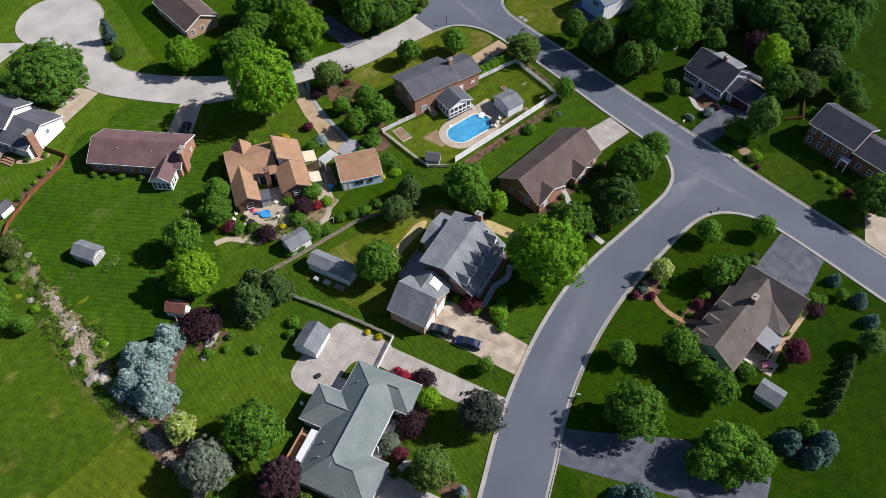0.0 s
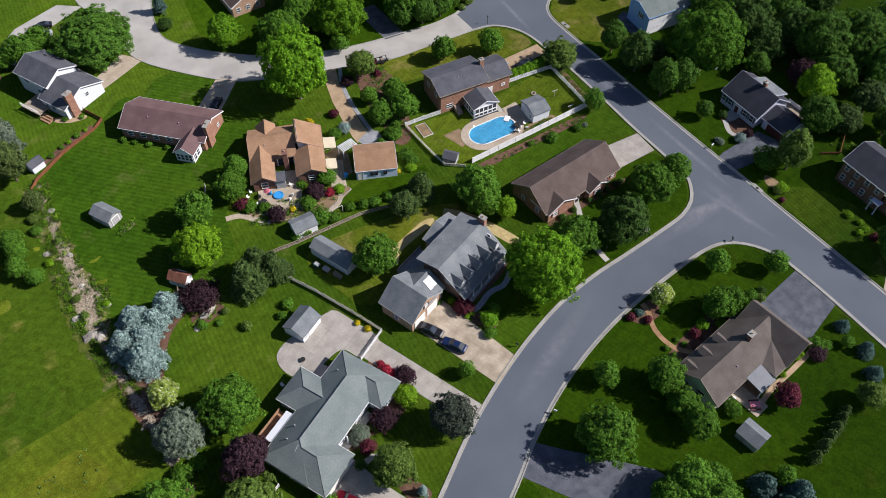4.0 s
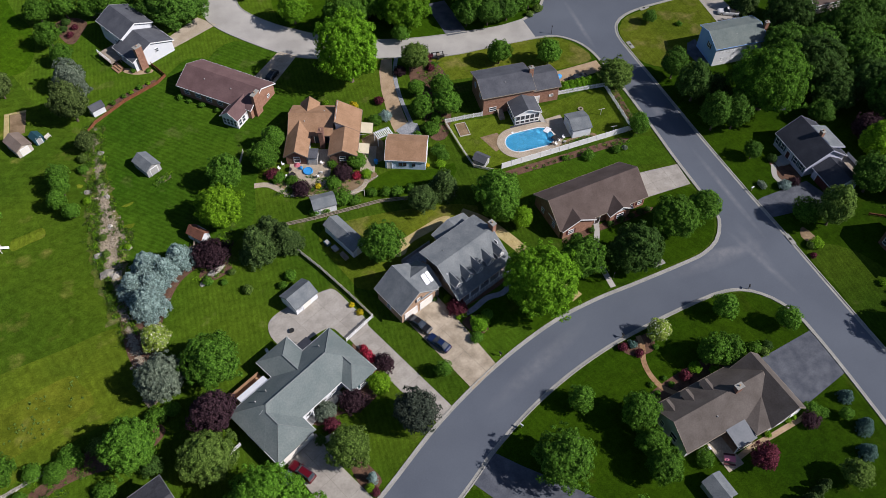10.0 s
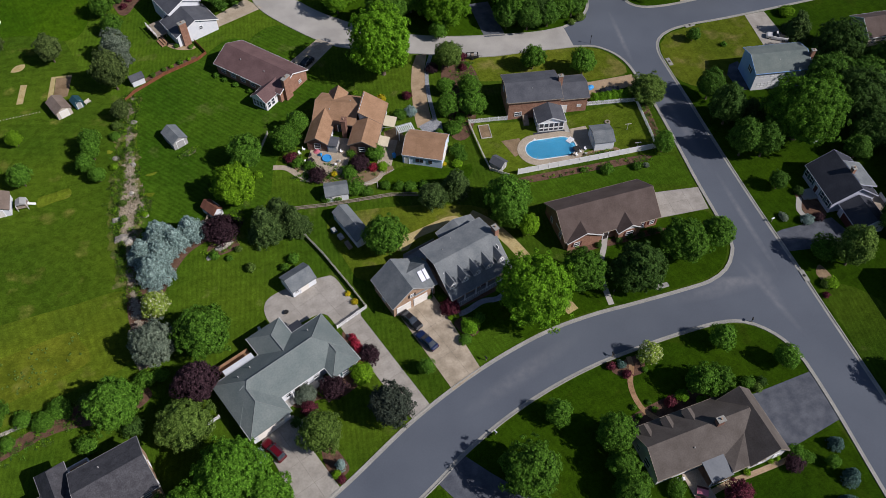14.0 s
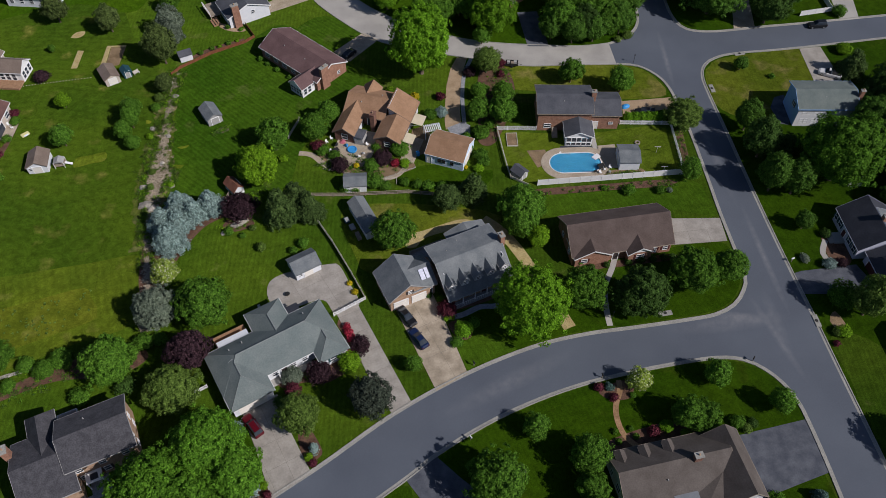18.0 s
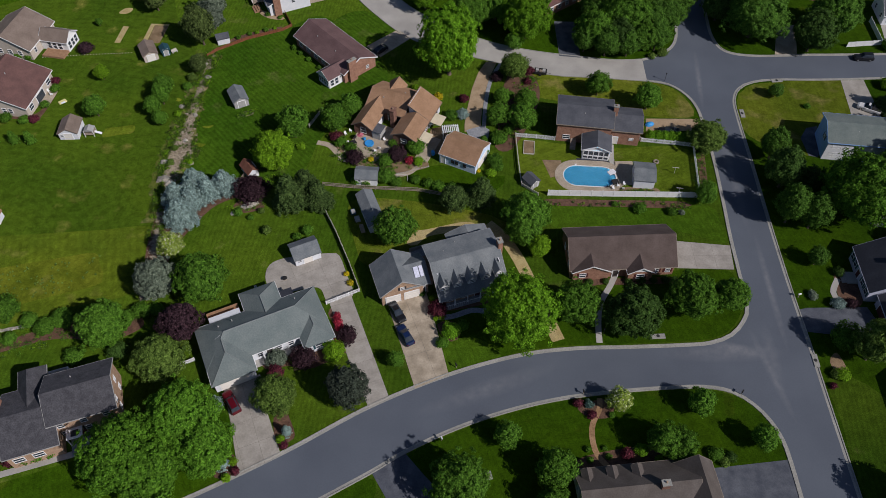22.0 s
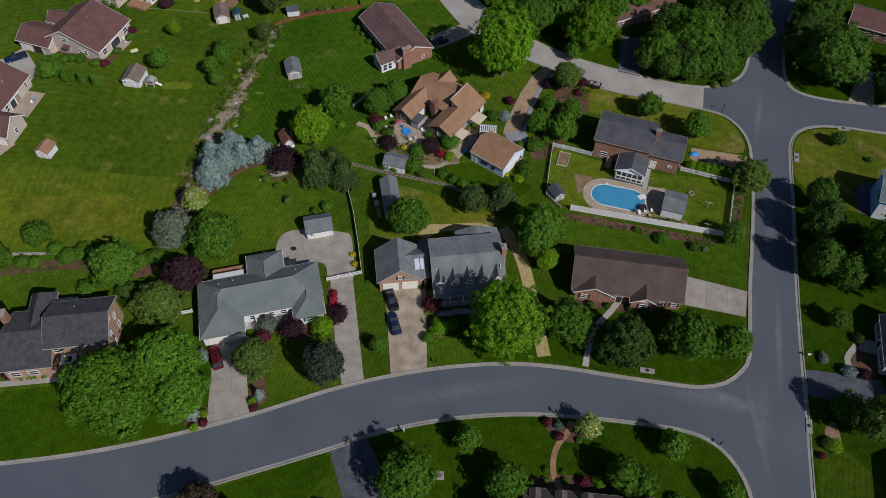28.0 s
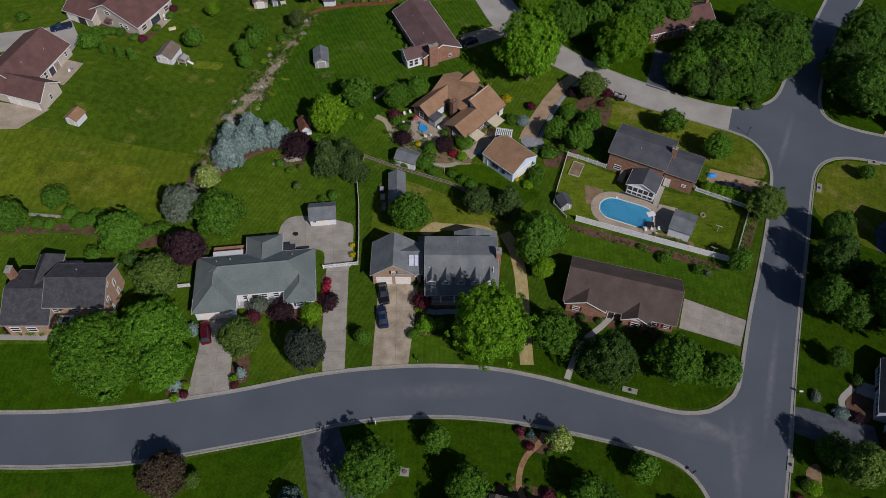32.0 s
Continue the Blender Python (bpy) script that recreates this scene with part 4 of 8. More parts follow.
def opening(w, side, pos, wide, high, material, name="door", z=0.0, ribs=0):
    """A door leaf set in a frame."""
    turn, x, y = {"S": (0, w["u0"] + pos, w["v0"]), "N": (180, w["u0"] + pos, w["v1"]), "E": (90, w["u1"], w["v0"] + pos), "W": (-90, w["u0"], w["v0"] + pos)}[side]
    bm = box(-wide / 2, wide / 2, -0.06, 0.03, 0.02, high)
    for k in range(ribs):
        zz = 0.05 + (high - 0.1) * k / ribs
        block(bm, -wide / 2 + 0.05, wide / 2 - 0.05, -0.09, -0.05, zz + 0.05, zz + (high - 0.1) / ribs - 0.05)
    ob = part(name, bm, material, w["h"])
    ob.matrix_basis = pose(x, y, z, 0, 0, turn)
    fr = bmesh.new()
    for x0, x1, z0, z1 in ((-wide / 2 - 0.14, -wide / 2, 0, high + 0.14), (wide / 2, wide / 2 + 0.14, 0, high + 0.14), (-wide / 2, wide / 2, high, high + 0.14)):
        block(fr, x0, x1, -0.1, 0.03, z0, z1)
    part("door_frame", fr, M_VINYL, ob)
    return ob


def chimney(h, u, v, z0, z1, wide=0.9, deep=0.7, material=None, cap=None):
    c = part("chimney", box(u - wide / 2, u + wide / 2, v - deep / 2, v + deep / 2, z0, z1, 0.03), material or M_BRICK, h)
    part("chimney_cap", box(u - wide / 2 - 0.08, u + wide / 2 + 0.08, v - deep / 2 - 0.08, v + deep / 2 + 0.08, z1, z1 + 0.14), cap or M_KERB, c)
    part("flue", rod(bmesh.new(), (u, v, z1 + 0.14), (u, v, z1 + 0.5), 0.14, sides=8), M_BRICK_TAN, c)


def vents(h, spots):
    for u, v, z in spots:
        part("roof_vent", rod(bmesh.new(), (u, v, z - 0.3), (u, v, z + 0.16), 0.1, sides=8), M_SHED, h)


def columns(h, spots, z0, z1, r=0.12, material=None):
    for u, v in spots:
        bm = rod(bmesh.new(), (u, v, z0), (u, v, z1), r, sides=8)
        block(bm, u - r - 0.05, u + r + 0.05, v - r - 0.05, v + r + 0.05, z0, z0 + 0.15)
        part("porch_post", bm, material or M_VINYL, h)


# Grey-green ranch with hipped wings.
h = thing("ranch_house", "white ranch house with hipped grey-green shingle roof", "house", 19.6, 45.6, 16)
ranch = dict(wall=M_WHITE, roof=M_ROOF_GREY, cap=M_CAP)
main = wing(h, 0.3, -9.4, 22.8, 0, 2.9, 5.9, "u", (4.8, 4.8), wall=M_WHITE, roof=M_ROOF_GREY)
gar = wing(h, 0.34, -12.6, 8.3, -4.9, 2.88, 5.42, "v", (4.1, 0), wall=M_WHITE, roof=M_ROOF_GREY)
east = wing(h, 16.95, -12.0, 22.76, -5.0, 2.88, 4.5, "v", (3.1, 0), ridge=0.52, **ranch)
rear = wing(h, 9.6, -4.4, 16.5, 4.2, 2.88, 4.95, "v", (0, 3.5), **ranch)
for a, b, thick in (((5.1, -4.7, 5.91), (18.0, -4.7, 5.91), 0.12), ((5.1, -4.7, 5.9), (4.32, -5.6, 5.43), 0.07), ((4.32, -5.6, 5.43), (4.32, -8.5, 5.43), 0.1), ((5.1, -4.7, 5.9), (0.3, 0, 2.9), 0.045), ((18.0, -4.7, 5.9), (22.8, 0, 2.9), 0.045), ((4.32, -8.5, 5.42), (0.34, -12.6, 2.88), 0.045), ((4.32, -8.5, 5.42), (8.3, -12.6, 2.88), 0.045)):
    part("ridge_cap", rod(bmesh.new(), a, b, thick, sides=5), M_CAP, h)
window(east, "S", 2.4, 0.9, 1.5, 1.4, M_TEAL)
for p in (9.0, 12.4, 14.6):
    window(main, "S", p, 0.9, 1.1, 1.4)
opening(main, "S", 10.7, 1.1, 2.1, M_DOOR_DARK)
opening(gar, "S", 3.4, 4.9, 2.2, M_DOOR_WHITE, "garage_door", ribs=4)
for p in (2.0, 6.0):
    window(main, "E", p, 0.9, 1.1, 1.3)
    window(main, "W", p, 0.9, 1.1, 1.3)
window(rear, "N", 3.2, 0.9, 2.0, 1.5)
for p in (3.2, 19.4):
    window(main, "N", p, 0.9, 1.2, 1.3)
columns(h, [(8.3, -9.7), (10.2, -9.7)], 0, 2.7)
part("porch_floor", box(7.7, 16.4, -10.4, -9.05, 0, 0.25), M_CONCRETE, h)
deck = part("deck", box(3.0, 8.9, -0.4, 3.2, 0.6, 0.8), M_DECK, h, "brown board deck")
for k in range(5):
    part("deck_board", box(3.0, 8.9, -0.35 + 0.7 * k, 0.25 + 0.7 * k, 0.8, 0.84), M_DECK, deck)
part("deck_rail", box(3.0, 3.1, -0.3, 3.2, 0.84, 1.7), M_DECK, deck)
part("deck_rail", box(3.0, 8.9, 3.1, 3.2, 0.84, 1.7), M_DECK, deck)
part("awning", slab(bmesh.new(), [(3.2, -0.1, 2.7), (8.9, -0.1, 2.7), (8.9, 1.5, 2.5), (3.2, 1.5, 2.5)], 0.08), M_WHITE, h, "white flat deck awning")
columns(h, [(3.4, 1.4), (8.7, 1.4)], 0.8, 2.45, 0.06)
# Dark lean-to glazing over the patio, beyond the north eave.
part("solar_panel", slab(bmesh.new(), [(16.62, 0.05, 2.8), (18.9, 0.05, 2.8), (18.9, 1.85, 2.55), (16.62, 1.85, 2.55)], 0.06), M_ROOF_NAVY, h, "dark glazed panel over a back patio")
columns(h, [(16.8, 1.7), (18.7, 1.7)], 0, 2.5, 0.06)
vents(h, [(4.5, -2.4, 4.6), (7.0, -2.0, 4.5), (18.6, -2.2, 4.5)])

# Slate-grey cape with a row of dormers and a garage wing.
h = thing("dormer_house", "slate-roofed cape house with a row of five dormers", "house", 64.0, 45.3, 9.6)
cape = dict(wall=M_BRICK_TAN, roof=M_ROOF_SLATE, trim=M_SHED)
main = wing(h, 0.1, -0.45, 13.7, 10.5, 2.7, 7.2, "u", ridge=0.545, over=0.9, e2=6.3, **cape)
wing(h, 5.7, 9.9, 13.9, 13.6, 3.9, 5.2, "v", **cape)
for k in range(5):
    u = 1.45 + 2.68 * k
    d = wing(h, u - 0.92, 0.95, u + 0.92, 4.6, 4.85, 5.95, "v", wall=M_DORMER, roof=M_ROOF_SLATE, trim=M_SHED, over=0.12, base=3.4, name="dormer_roof")
    window(d, "S", 0.8, 4.05, 0.9, 0.95, name="dormer_window")
for p in (1.4, 4.2, 9.4, 12.2):
    window(main, "S", p, 0.8, 1.1, 1.6, M_TEAL)
opening(main, "S", 6.8, 1.1, 2.1, M_DOOR_RED)
window(main, "W", 3.6, 4.6, 1.0, 1.3)
window(main, "E", 3.0, 4.6, 1.0, 1.3)
window(main, "E", 7.4, 4.6, 1.0, 1.3)
part("porch_floor", box(0.6, 13.2, -0.9, 0.45, 0, 0.3), M_BLUESTONE, h)
rail = part("porch_rail", box(0.4, 13.4, -0.76, -0.7, 1.15, 1.23), M_VINYL, h, "white porch railing")
for k in range(34):
    part("baluster", box(0.45 + 0.39 * k, 0.49 + 0.39 * k, -0.75, -0.71, 0.3, 1.15), M_VINYL, rail)
columns(h, [(0.6 + 2.5 * k, -0.3) for k in range(6)], 0.3, 2.75)
# Blue-grey boards: the sky-lit shade behind the house is in their colour.
dk = part("deck", box(-1.4, 5.6, 10.9, 14.2, 0.35, 0.55), M_BLUESTONE, h, "board deck, blue-grey with its shade put into the colour")
part("deck_rail", box(-1.4, 5.6, 14.1, 14.2, 0.55, 1.5), M_SHED, dk)
chimney(h, 13.75, 5.5, 0, 8.4, 0.9, 1.3)
vents(h, [(3.4, 7.6, 6.8), (6.2, 9.2, 6.5)])
gar = wing(h, -10.1, 3.5, -1.35, 11.3, 3.4, 6.6, "v", **cape)
for p in (2.1, 5.7):
    opening(gar, "S", p, 2.7, 2.2, M_DOOR_WHITE, "garage_door", ribs=4)
window(gar, "S", 3.95, 3.4, 0.8, 0.9, M_DOOR_DARK)
conn = wing(h, -5.2, 3.75, -0.3, 11.1, 3.5, 5.85, "u", ridge=0.5, **cape)
part("link_wall", box(-0.8, 0.7, 5.6, 10.2, 0, 3.4), M_BRICK_TAN, h)
for u0, u1 in ((-2.85, -1.95), (-1.8, -1.15)):
    sk = part("skylight", slab(bmesh.new(), [(u0, 5.0, 4.5), (u1, 5.0, 4.5), (u1, 6.7, 5.58), (u0, 6.7, 5.58)], 0.08), M_SKYLIGHT, h)
opening(conn, "S", 3.0, 1.0, 2.1, M_DOOR_DARK)
window(gar, "W", 3.6, 0.9, 1.1, 1.3)

# Brown-roofed brick ranch.
h = thing("brown_roof_house", "long brick ranch house with a brown gabled roof", "house", 89.4, 48.0, -6)
brown = dict(wall=M_BRICK, roof=M_ROOF_BROWN, trim=M_WOOD)
main = wing(h, 0, 0, 20.6, 10.5, 2.9, 6.5, "u", **brown)
g1 = wing(h, 0.4, -0.5, 8.0, 5.0, 2.85, 4.75, "v", wall=M_BRICK, roof=M_ROOF_BROWN, trim=M_VINYL)
g2 = wing(h, 10.8, -1.2, 16.2, 5.0, 2.85, 4.5, "v", wall=M_BRICK, roof=M_ROOF_BROWN, trim=M_VINYL)
part("gable_siding", prism(bmesh.new(), [(11.3, 2.9), (15.7, 2.9), (13.5, 4.1)], "v", -0.86, -0.78), M_VINYL, h)
window(g1, "S", 1.8, 0.9, 1.3, 1.2, M_DOOR_RED)
window(g2, "S", 2.3, 0.9, 1.6, 1.3, M_DOOR_RED)
opening(main, "S", 8.6, 1.0, 2.1, M_DOOR_DARK)
for p in (16.4, 18.6):
    window(main, "S", p, 0.9, 1.0, 1.2, M_DOOR_RED)
for p in (2.0, 5.5, 9.5, 14.0, 17.5):
    window(main, "N", p, 0.9, 1.0, 1.2)
window(main, "W", 2.4, 0.9, 1.0, 1.3)
window(main, "W", 6.6, 0.9, 1.0, 1.3)
opening(main, "E", 3.0, 2.6, 2.1, M_DOOR_WHITE, "garage_door", ribs=4)
opening(main, "E", 6.6, 2.6, 2.1, M_DOOR_WHITE, "garage_door", ribs=4)
vents(h, [(11.0, 7.0, 4.9)])

# Brick house by the pool.
h = thing("pool_house", "red brick house with dark grey shingle roof and chimney", "house", 95.6, 84.9, -16.5)
dark = dict(wall=M_BRICK, roof=M_ROOF_DARK, trim=M_WOOD)
main = wing(h, 0, 0, 12.4, 9.5, 5.3, 6.9, "u", **dark)
low = wing(h, 11.8, 0.7, 18.7, 8.5, 4.2, 5.6, "u", wall=M_BRICK, roof=M_ROOF_DARK, trim=M_WOOD)
sunroom = wing(h, 5.9, -4.7, 12.3, 0.6, 2.9, 4.3, "v", wall=M_VINYL, roof=M_ROOF_DARK, over=0.3)
for k in range(5):
    window(sunroom, "S", 0.7 + 1.1 * k, 0.3, 1.02, 0.85, rail=False)
    window(sunroom, "S", 0.7 + 1.1 * k, 1.3, 1.02, 1.3, rail=False)
for p in (0.8, 1.95, 3.1, 4.2):
    window(sunroom, "W", p, 0.6, 1.0, 1.8)
    window(sunroom, "E", p, 0.6, 1.0, 1.8)
window(main, "S", 2.2, 0.9, 1.6, 1.2)
for p in (2.0, 5.0, 8.5, 10.5):
    window(main, "N", p, 3.3, 1.1, 1.1)
for p in (2.4, 6.2):
    window(main, "W", p, 3.2, 1.0, 1.2)
window(low, "S", 4.4, 1.4, 1.0, 0.7)
opening(low, "S", 1.0, 1.0, 2.1, M_DOOR_WHITE)
chimney(h, 12.5, 4.4, 4.0, 7.9, 1.0, 0.8)
vents(h, [(6.0, 3.0, 6.3)])
part("bulkhead", prism(bmesh.new(), [(-2.0, 0), (0.3, 0), (0.3, 1.2), (-2.0, 0.4)], "u", 3.6, 4.8), M_WOOD, h)
part("deck", box(5.2, 12.8, -6.0, -4.4, 0, 0.05), M_ROOF_NAVY, h, "dark paved terrace")

# Terracotta-coloured rambling house.
h = thing("cedar_house", "rambling brick house with cedar-brown shingle roofs", "house", 52.3, 93.9, 58)
ced = dict(wall=M_BRICK_DARK, roof=M_ROOF_TERRA, trim=M_ROOF_TAN)
white_ced = dict(wall=M_WHITE, roof=M_ROOF_TERRA, trim=M_ROOF_TAN)
west = wing(h, 0.2, -4.5, 10.0, 0.6, 2.6, 4.3, "u", **ced)
main = wing(h, 6.6, -9.2, 16.0, 0.5, 2.65, 5.0, "v", ridge=0.47, **ced)
rear = wing(h, 11.5, -5.4, 16.9, -1.2, 2.7, 4.5, "u", **white_ced)
tall = wing(h, 7.8, -15.0, 14.6, -9.5, 2.7, 5.6, "u", ridge=0.97, e2=5.4, **white_ced)
east = wing(h, 0.6, -14.95, 7.9, -8.7, 2.68, 4.3, "u", ridge=0.488, **ced)
window(west, "W", 2.0, 0.7, 1.4, 1.6)
window(east, "W", 2.8, 0.8, 1.4, 1.3)
opening(tall, "S", 4.0, 1.0, 2.1, M_DOOR_DARK)
window(tall, "S", 1.8, 0.9, 1.1, 1.2)
window(east, "S", 5.6, 0.9, 1.2, 1.2)
for p in (1.2, 2.9):
    opening(main, "W", p, 1.5, 2.1, M_GLASS, "glass_door")
room = part("garden_room", box(0.4, 3.0, -6.3, -4.4, 0, 2.2), M_SHED, h, "small grey garden room with a dark flat roof")
part("flat_roof", box(0.25, 3.1, -6.45, -4.3, 2.2, 2.34), M_ROOF_DARK, room)
chimney(h, 6.0, -6.9, 0, 4.7, 1.5, 1.0, M_BRICK_DARK, M_BRICK_DARK)
part("side_siding", box(0.7, 6.5, -4.16, -4.1, 0, 2.6), M_WHITE, h, "white painted side wall")
for u0, u1, v in ((1.8, 4.7, -17.2), (7.8, 11.0, -17.6)):
    aw = part("awning", slab(bmesh.new(), [(u0, v, 2.2), (u1, v, 2.2), (u1, -14.9, 2.5), (u0, -14.9, 2.5)], 0.06), M_CREAM, h, "cream cloth awning")
    for u in (u0 + 0.1, u1 - 0.1):
        part("awning_arm", rod(bmesh.new(), (u, v + 0.1, 2.16), (u, -14.7, 1.6), 0.03), M_VINYL, aw)
vents(h, [(9.4, -3.0, 4.2), (12.4, -7.0, 4.4)])
part("terrace", box(-6.0, 5.0, -9.2, -0.4, 0, 0.14), M_TAN, h, "tan flagstone terrace")
part("terrace", box(-1.6, 6.0, -18.5, -15.4, 0, 0.12), M_TAN, h, "tan flagstone terrace")

h = thing("cedar_garage", "detached pale blue garage with cedar-brown shingle roof", "garage", 69.6, 82.6, -35)
gar = wing(h, 0, 0, 8.7, 7.8, 2.6, 4.5, "u", wall=M_SKY_SIDING, roof=M_ROOF_TERRA, trim=M_WHITE, over=0.1)
for p in (3.2, 4.1, 6.0):
    window(gar, "S", p, 1.0, 0.75, 0.9, frame_mat=M_DOOR_DARK)
opening(gar, "S", 0.9, 0.9, 2.0, M_DOOR_WHITE)
opening(gar, "E", 3.5, 4.6, 2.1, M_DOOR_WHITE, "garage_door", ribs=4)
window(gar, "W", 3.4, 1.0, 0.9, 1.0)

# Plum-roofed ranch.
h = thing("plum_roof_house", "long brick ranch house with a plum-brown roof", "house", 40.4, 127.3, -56.3)
plum = dict(wall=M_BRICK, roof=M_ROOF_PLUM, trim=M_VINYL)
main = wing(h, 0, 0, 20, 10.1, 2.9, 5.3, "u", **plum)
rear = wing(h, 14.4, -3.8, 19.0, 5.0, 2.6, 4.3, "v", wall=M_VINYL, roof=M_ROOF_PLUM, over=0.3)
for k in range(4):
    window(rear, "S", 0.6 + 0.93 * k, 0.5, 0.8, 1.7)
window(rear, "W", 0.9, 0.5, 1.0, 1.7)
window(rear, "W", 2.2, 0.5, 1.0, 1.7)
window(rear, "E", 0.9, 0.5, 1.0, 1.7)
window(rear, "E", 2.2, 0.5, 1.0, 1.7)
for p in (2.0, 5.0, 8.0, 11.0):
    window(main, "S", p, 0.9, 1.4, 1.2)
for p in (2.0, 5.5, 9.0, 13.0, 16.5):
    window(main, "N", p, 0.9, 1.2, 1.2)
window(main, "E", 6.8, 0.9, 0.9, 0.9)
chimney(h, 20.0, 2.6, 0, 5.9, 0.8, 2.2)
vents(h, [(6.0, 3.2, 4.5), (13.2, 3.0, 4.4)])

# White house with two gables and a brick chimney.
h = thing("white_house", "white split-level house with dark grey roofs", "house", 31.6, 157.0, -74)
main = wing(h, 0, 0, 10.6, 9.0, 5.0, 7.1, "u", wall=M_WHITE, roof=M_ROOF_DARK)
low = wing(h, 9.0, -2.0, 17.4, 9.5, 3.1, 5.5, "u", wall=M_WHITE, roof=M_ROOF_DARK)
window(main, "S", 3.0, 3.2, 1.6, 1.2)
window(main, "S", 6.4, 1.0, 1.6, 1.6)
window(low, "E", 6.4, 2.2, 0.9, 1.0)
for p in (1.5, 3.6):
    window(low, "S", p, 0.9, 1.1, 1.3)
chimney(h, 17.2, 0.4, 0, 6.2, 1.0, 1.8)
dk = part("deck", box(5.6, 11.4, -4.6, 0.0, 0.9, 1.1), M_WOOD, h, "raised wooden deck with white rails")
for k in range(8):
    part("baluster", box(5.6 + 0.8 * k, 5.68 + 0.8 * k, -4.6, -4.5, 1.1, 2.0), M_VINYL, dk)
part("handrail", box(5.6, 11.4, -4.62, -4.48, 2.0, 2.1), M_VINYL, dk)
for u in (5.7, 11.3):
    for v in (-4.5, -2.2):
        part("deck_post", box(u - 0.07, u + 0.07, v - 0.07, v + 0.07, 0, 0.9), M_WOOD, dk)
for k in range(3):
    part("step", box(11.4, 14.2, -5.0 + 0.6 * k, -4.4 + 0.6 * k, 0.0, 0.25 * (k + 1)), M_DECK, dk)

# Corner house with dormers towards the curve.
h = thing("corner_house", "low pale-sided house with weathered brown roof and dormers", "house", 80.6, 1.0, -3)
cor = dict(wall=M_DORMER, roof=M_ROOF_WORN, trim=M_WOOD)
main = wing(h, -0.9, 0.1, 17.8, 9.3, 2.9, 6.0, "u", **cor)
east = wing(h, 14.0, -3.0, 21.4, 8.5, 2.86, 6.1, "v", ridge=0.595, **cor)
wing(h, 11.0, -2.8, 17.0, 6.5, 2.82, 4.08, "u", (4.6, 0), **cor)
part("porch_roof", slab(bmesh.new(), [(7.05, -3.1, 2.45), (11.0, -3.1, 2.45), (11.0, 0.3, 3.02), (7.05, 0.3, 3.02)], 0.15), M_ROOF_ALU, h, "pale metal porch roof")
scr = part("screen_wall", box(7.2, 10.9, -2.95, -2.8, 0, 2.3), M_VINYL, h, "white screened porch wall")
for k in range(4):
    part("screen_panel", box(7.35 + 0.9 * k, 8.1 + 0.9 * k, -3.0, -2.75, 0.7, 2.1), M_GLASS, scr)
for k in range(3):
    u = 0.9 + 4.0 * k
    d = wing(h, u - 0.85, 5.4, u + 0.85, 8.6, 4.3, 4.95, "v", wall=M_DORMER, roof=M_ROOF_WORN, trim=M_ROOF_WORN, over=0.12, base=2.8, name="dormer_roof")
    window(d, "N", 0.73, 3.25, 0.8, 0.8, name="dormer_window")
for p in (2.0, 5.0, 11.0, 14.0):
    window(main, "N", p, 0.8, 1.2, 1.4)
opening(main, "N", 8.0, 1.0, 2.1, M_DOOR_DARK)
for p in (2.0, 4.6):
    window(main, "S", p, 0.9, 1.2, 1.3)
window(main, "W", 3.2, 0.8, 1.6, 1.8)
window(main, "W", 6.0, 0.8, 1.0, 1.4)
opening(east, "E", 3.4, 2.6, 2.1, M_DOOR_WHITE, "garage_door", ribs=4)
opening(east, "E", 7.2, 2.6, 2.1, M_DOOR_WHITE, "garage_door", ribs=4)
window(east, "S", 2.2, 0.9, 1.2, 1.3)
window(east, "S", 5.0, 0.9, 1.2, 1.3)
chimney(h, 11.95, 4.3, 4.4, 6.9, 1.3, 0.9, M_BRICK_DARK)
part("patio", box(4.3, 7.4, -5.0, 0.4, 0, 0.1), M_TAN, h, "tan concrete patio")
part("porch_floor", box(7.2, 10.9, -2.9, 0.4, 0, 0.12), M_DECK, h)
vents(h, [(6.6, 2.4, 4.6)])

# Two-storey brick house to the west.
h = thing("west_brick_house", "two-storey brick house with dark grey shingle roof", "house", -2.0, 28.8, 10)
wb = dict(wall=M_BRICK_TAN, roof=M_ROOF_CHAR, trim=M_SHED)
main = wing(h, 0, 0, 11.1, 9.8, 5.6, 8.1, "u", **wb)
low = wing(h, -7.3, -2.8, 1.5, 9.4, 4.2, 6.9, "u", **wb)
rear = wing(h, -4.7, 3.0, -0.1, 13.0, 4.2, 6.6, "v", (0.5, 1.6), **wb)
for p in (1.4, 5.0, 8.6):
    window(main, "S", p, 3.6, 1.1, 1.3)
    window(main, "S", p, 1.0, 1.1, 1.4, M_DOOR_DARK)
for p in (2.2, 6.0):
    window(main, "E", p, 3.6, 1.0, 1.3)
    window(main, "E", p, 1.0, 1.0, 1.3)
window(main, "E", 4.1, 6.0, 0.8, 1.0)
for p in (1.6, 4.6):
    window(low, "S", p, 1.6, 1.8, 1.4)
opening(main, "S", 3.0, 1.0, 2.1, M_DOOR_DARK)
part("portico", box(2.0, 4.6, -1.6, 0.4, 2.5, 2.68, 0.03), M_VINYL, h, "white flat portico")
part("portico_roof", box(2.75, 3.95, -1.2, -0.1, 2.68, 2.73), M_ROOF_NAVY, h)
columns(h, [(2.1, -1.4), (4.5, -1.4)], 0, 2.5, 0.1)
dk = part("deck", box(-0.2, 3.0, 9.4, 12.2, 2.0, 2.2), M_DECK, h)
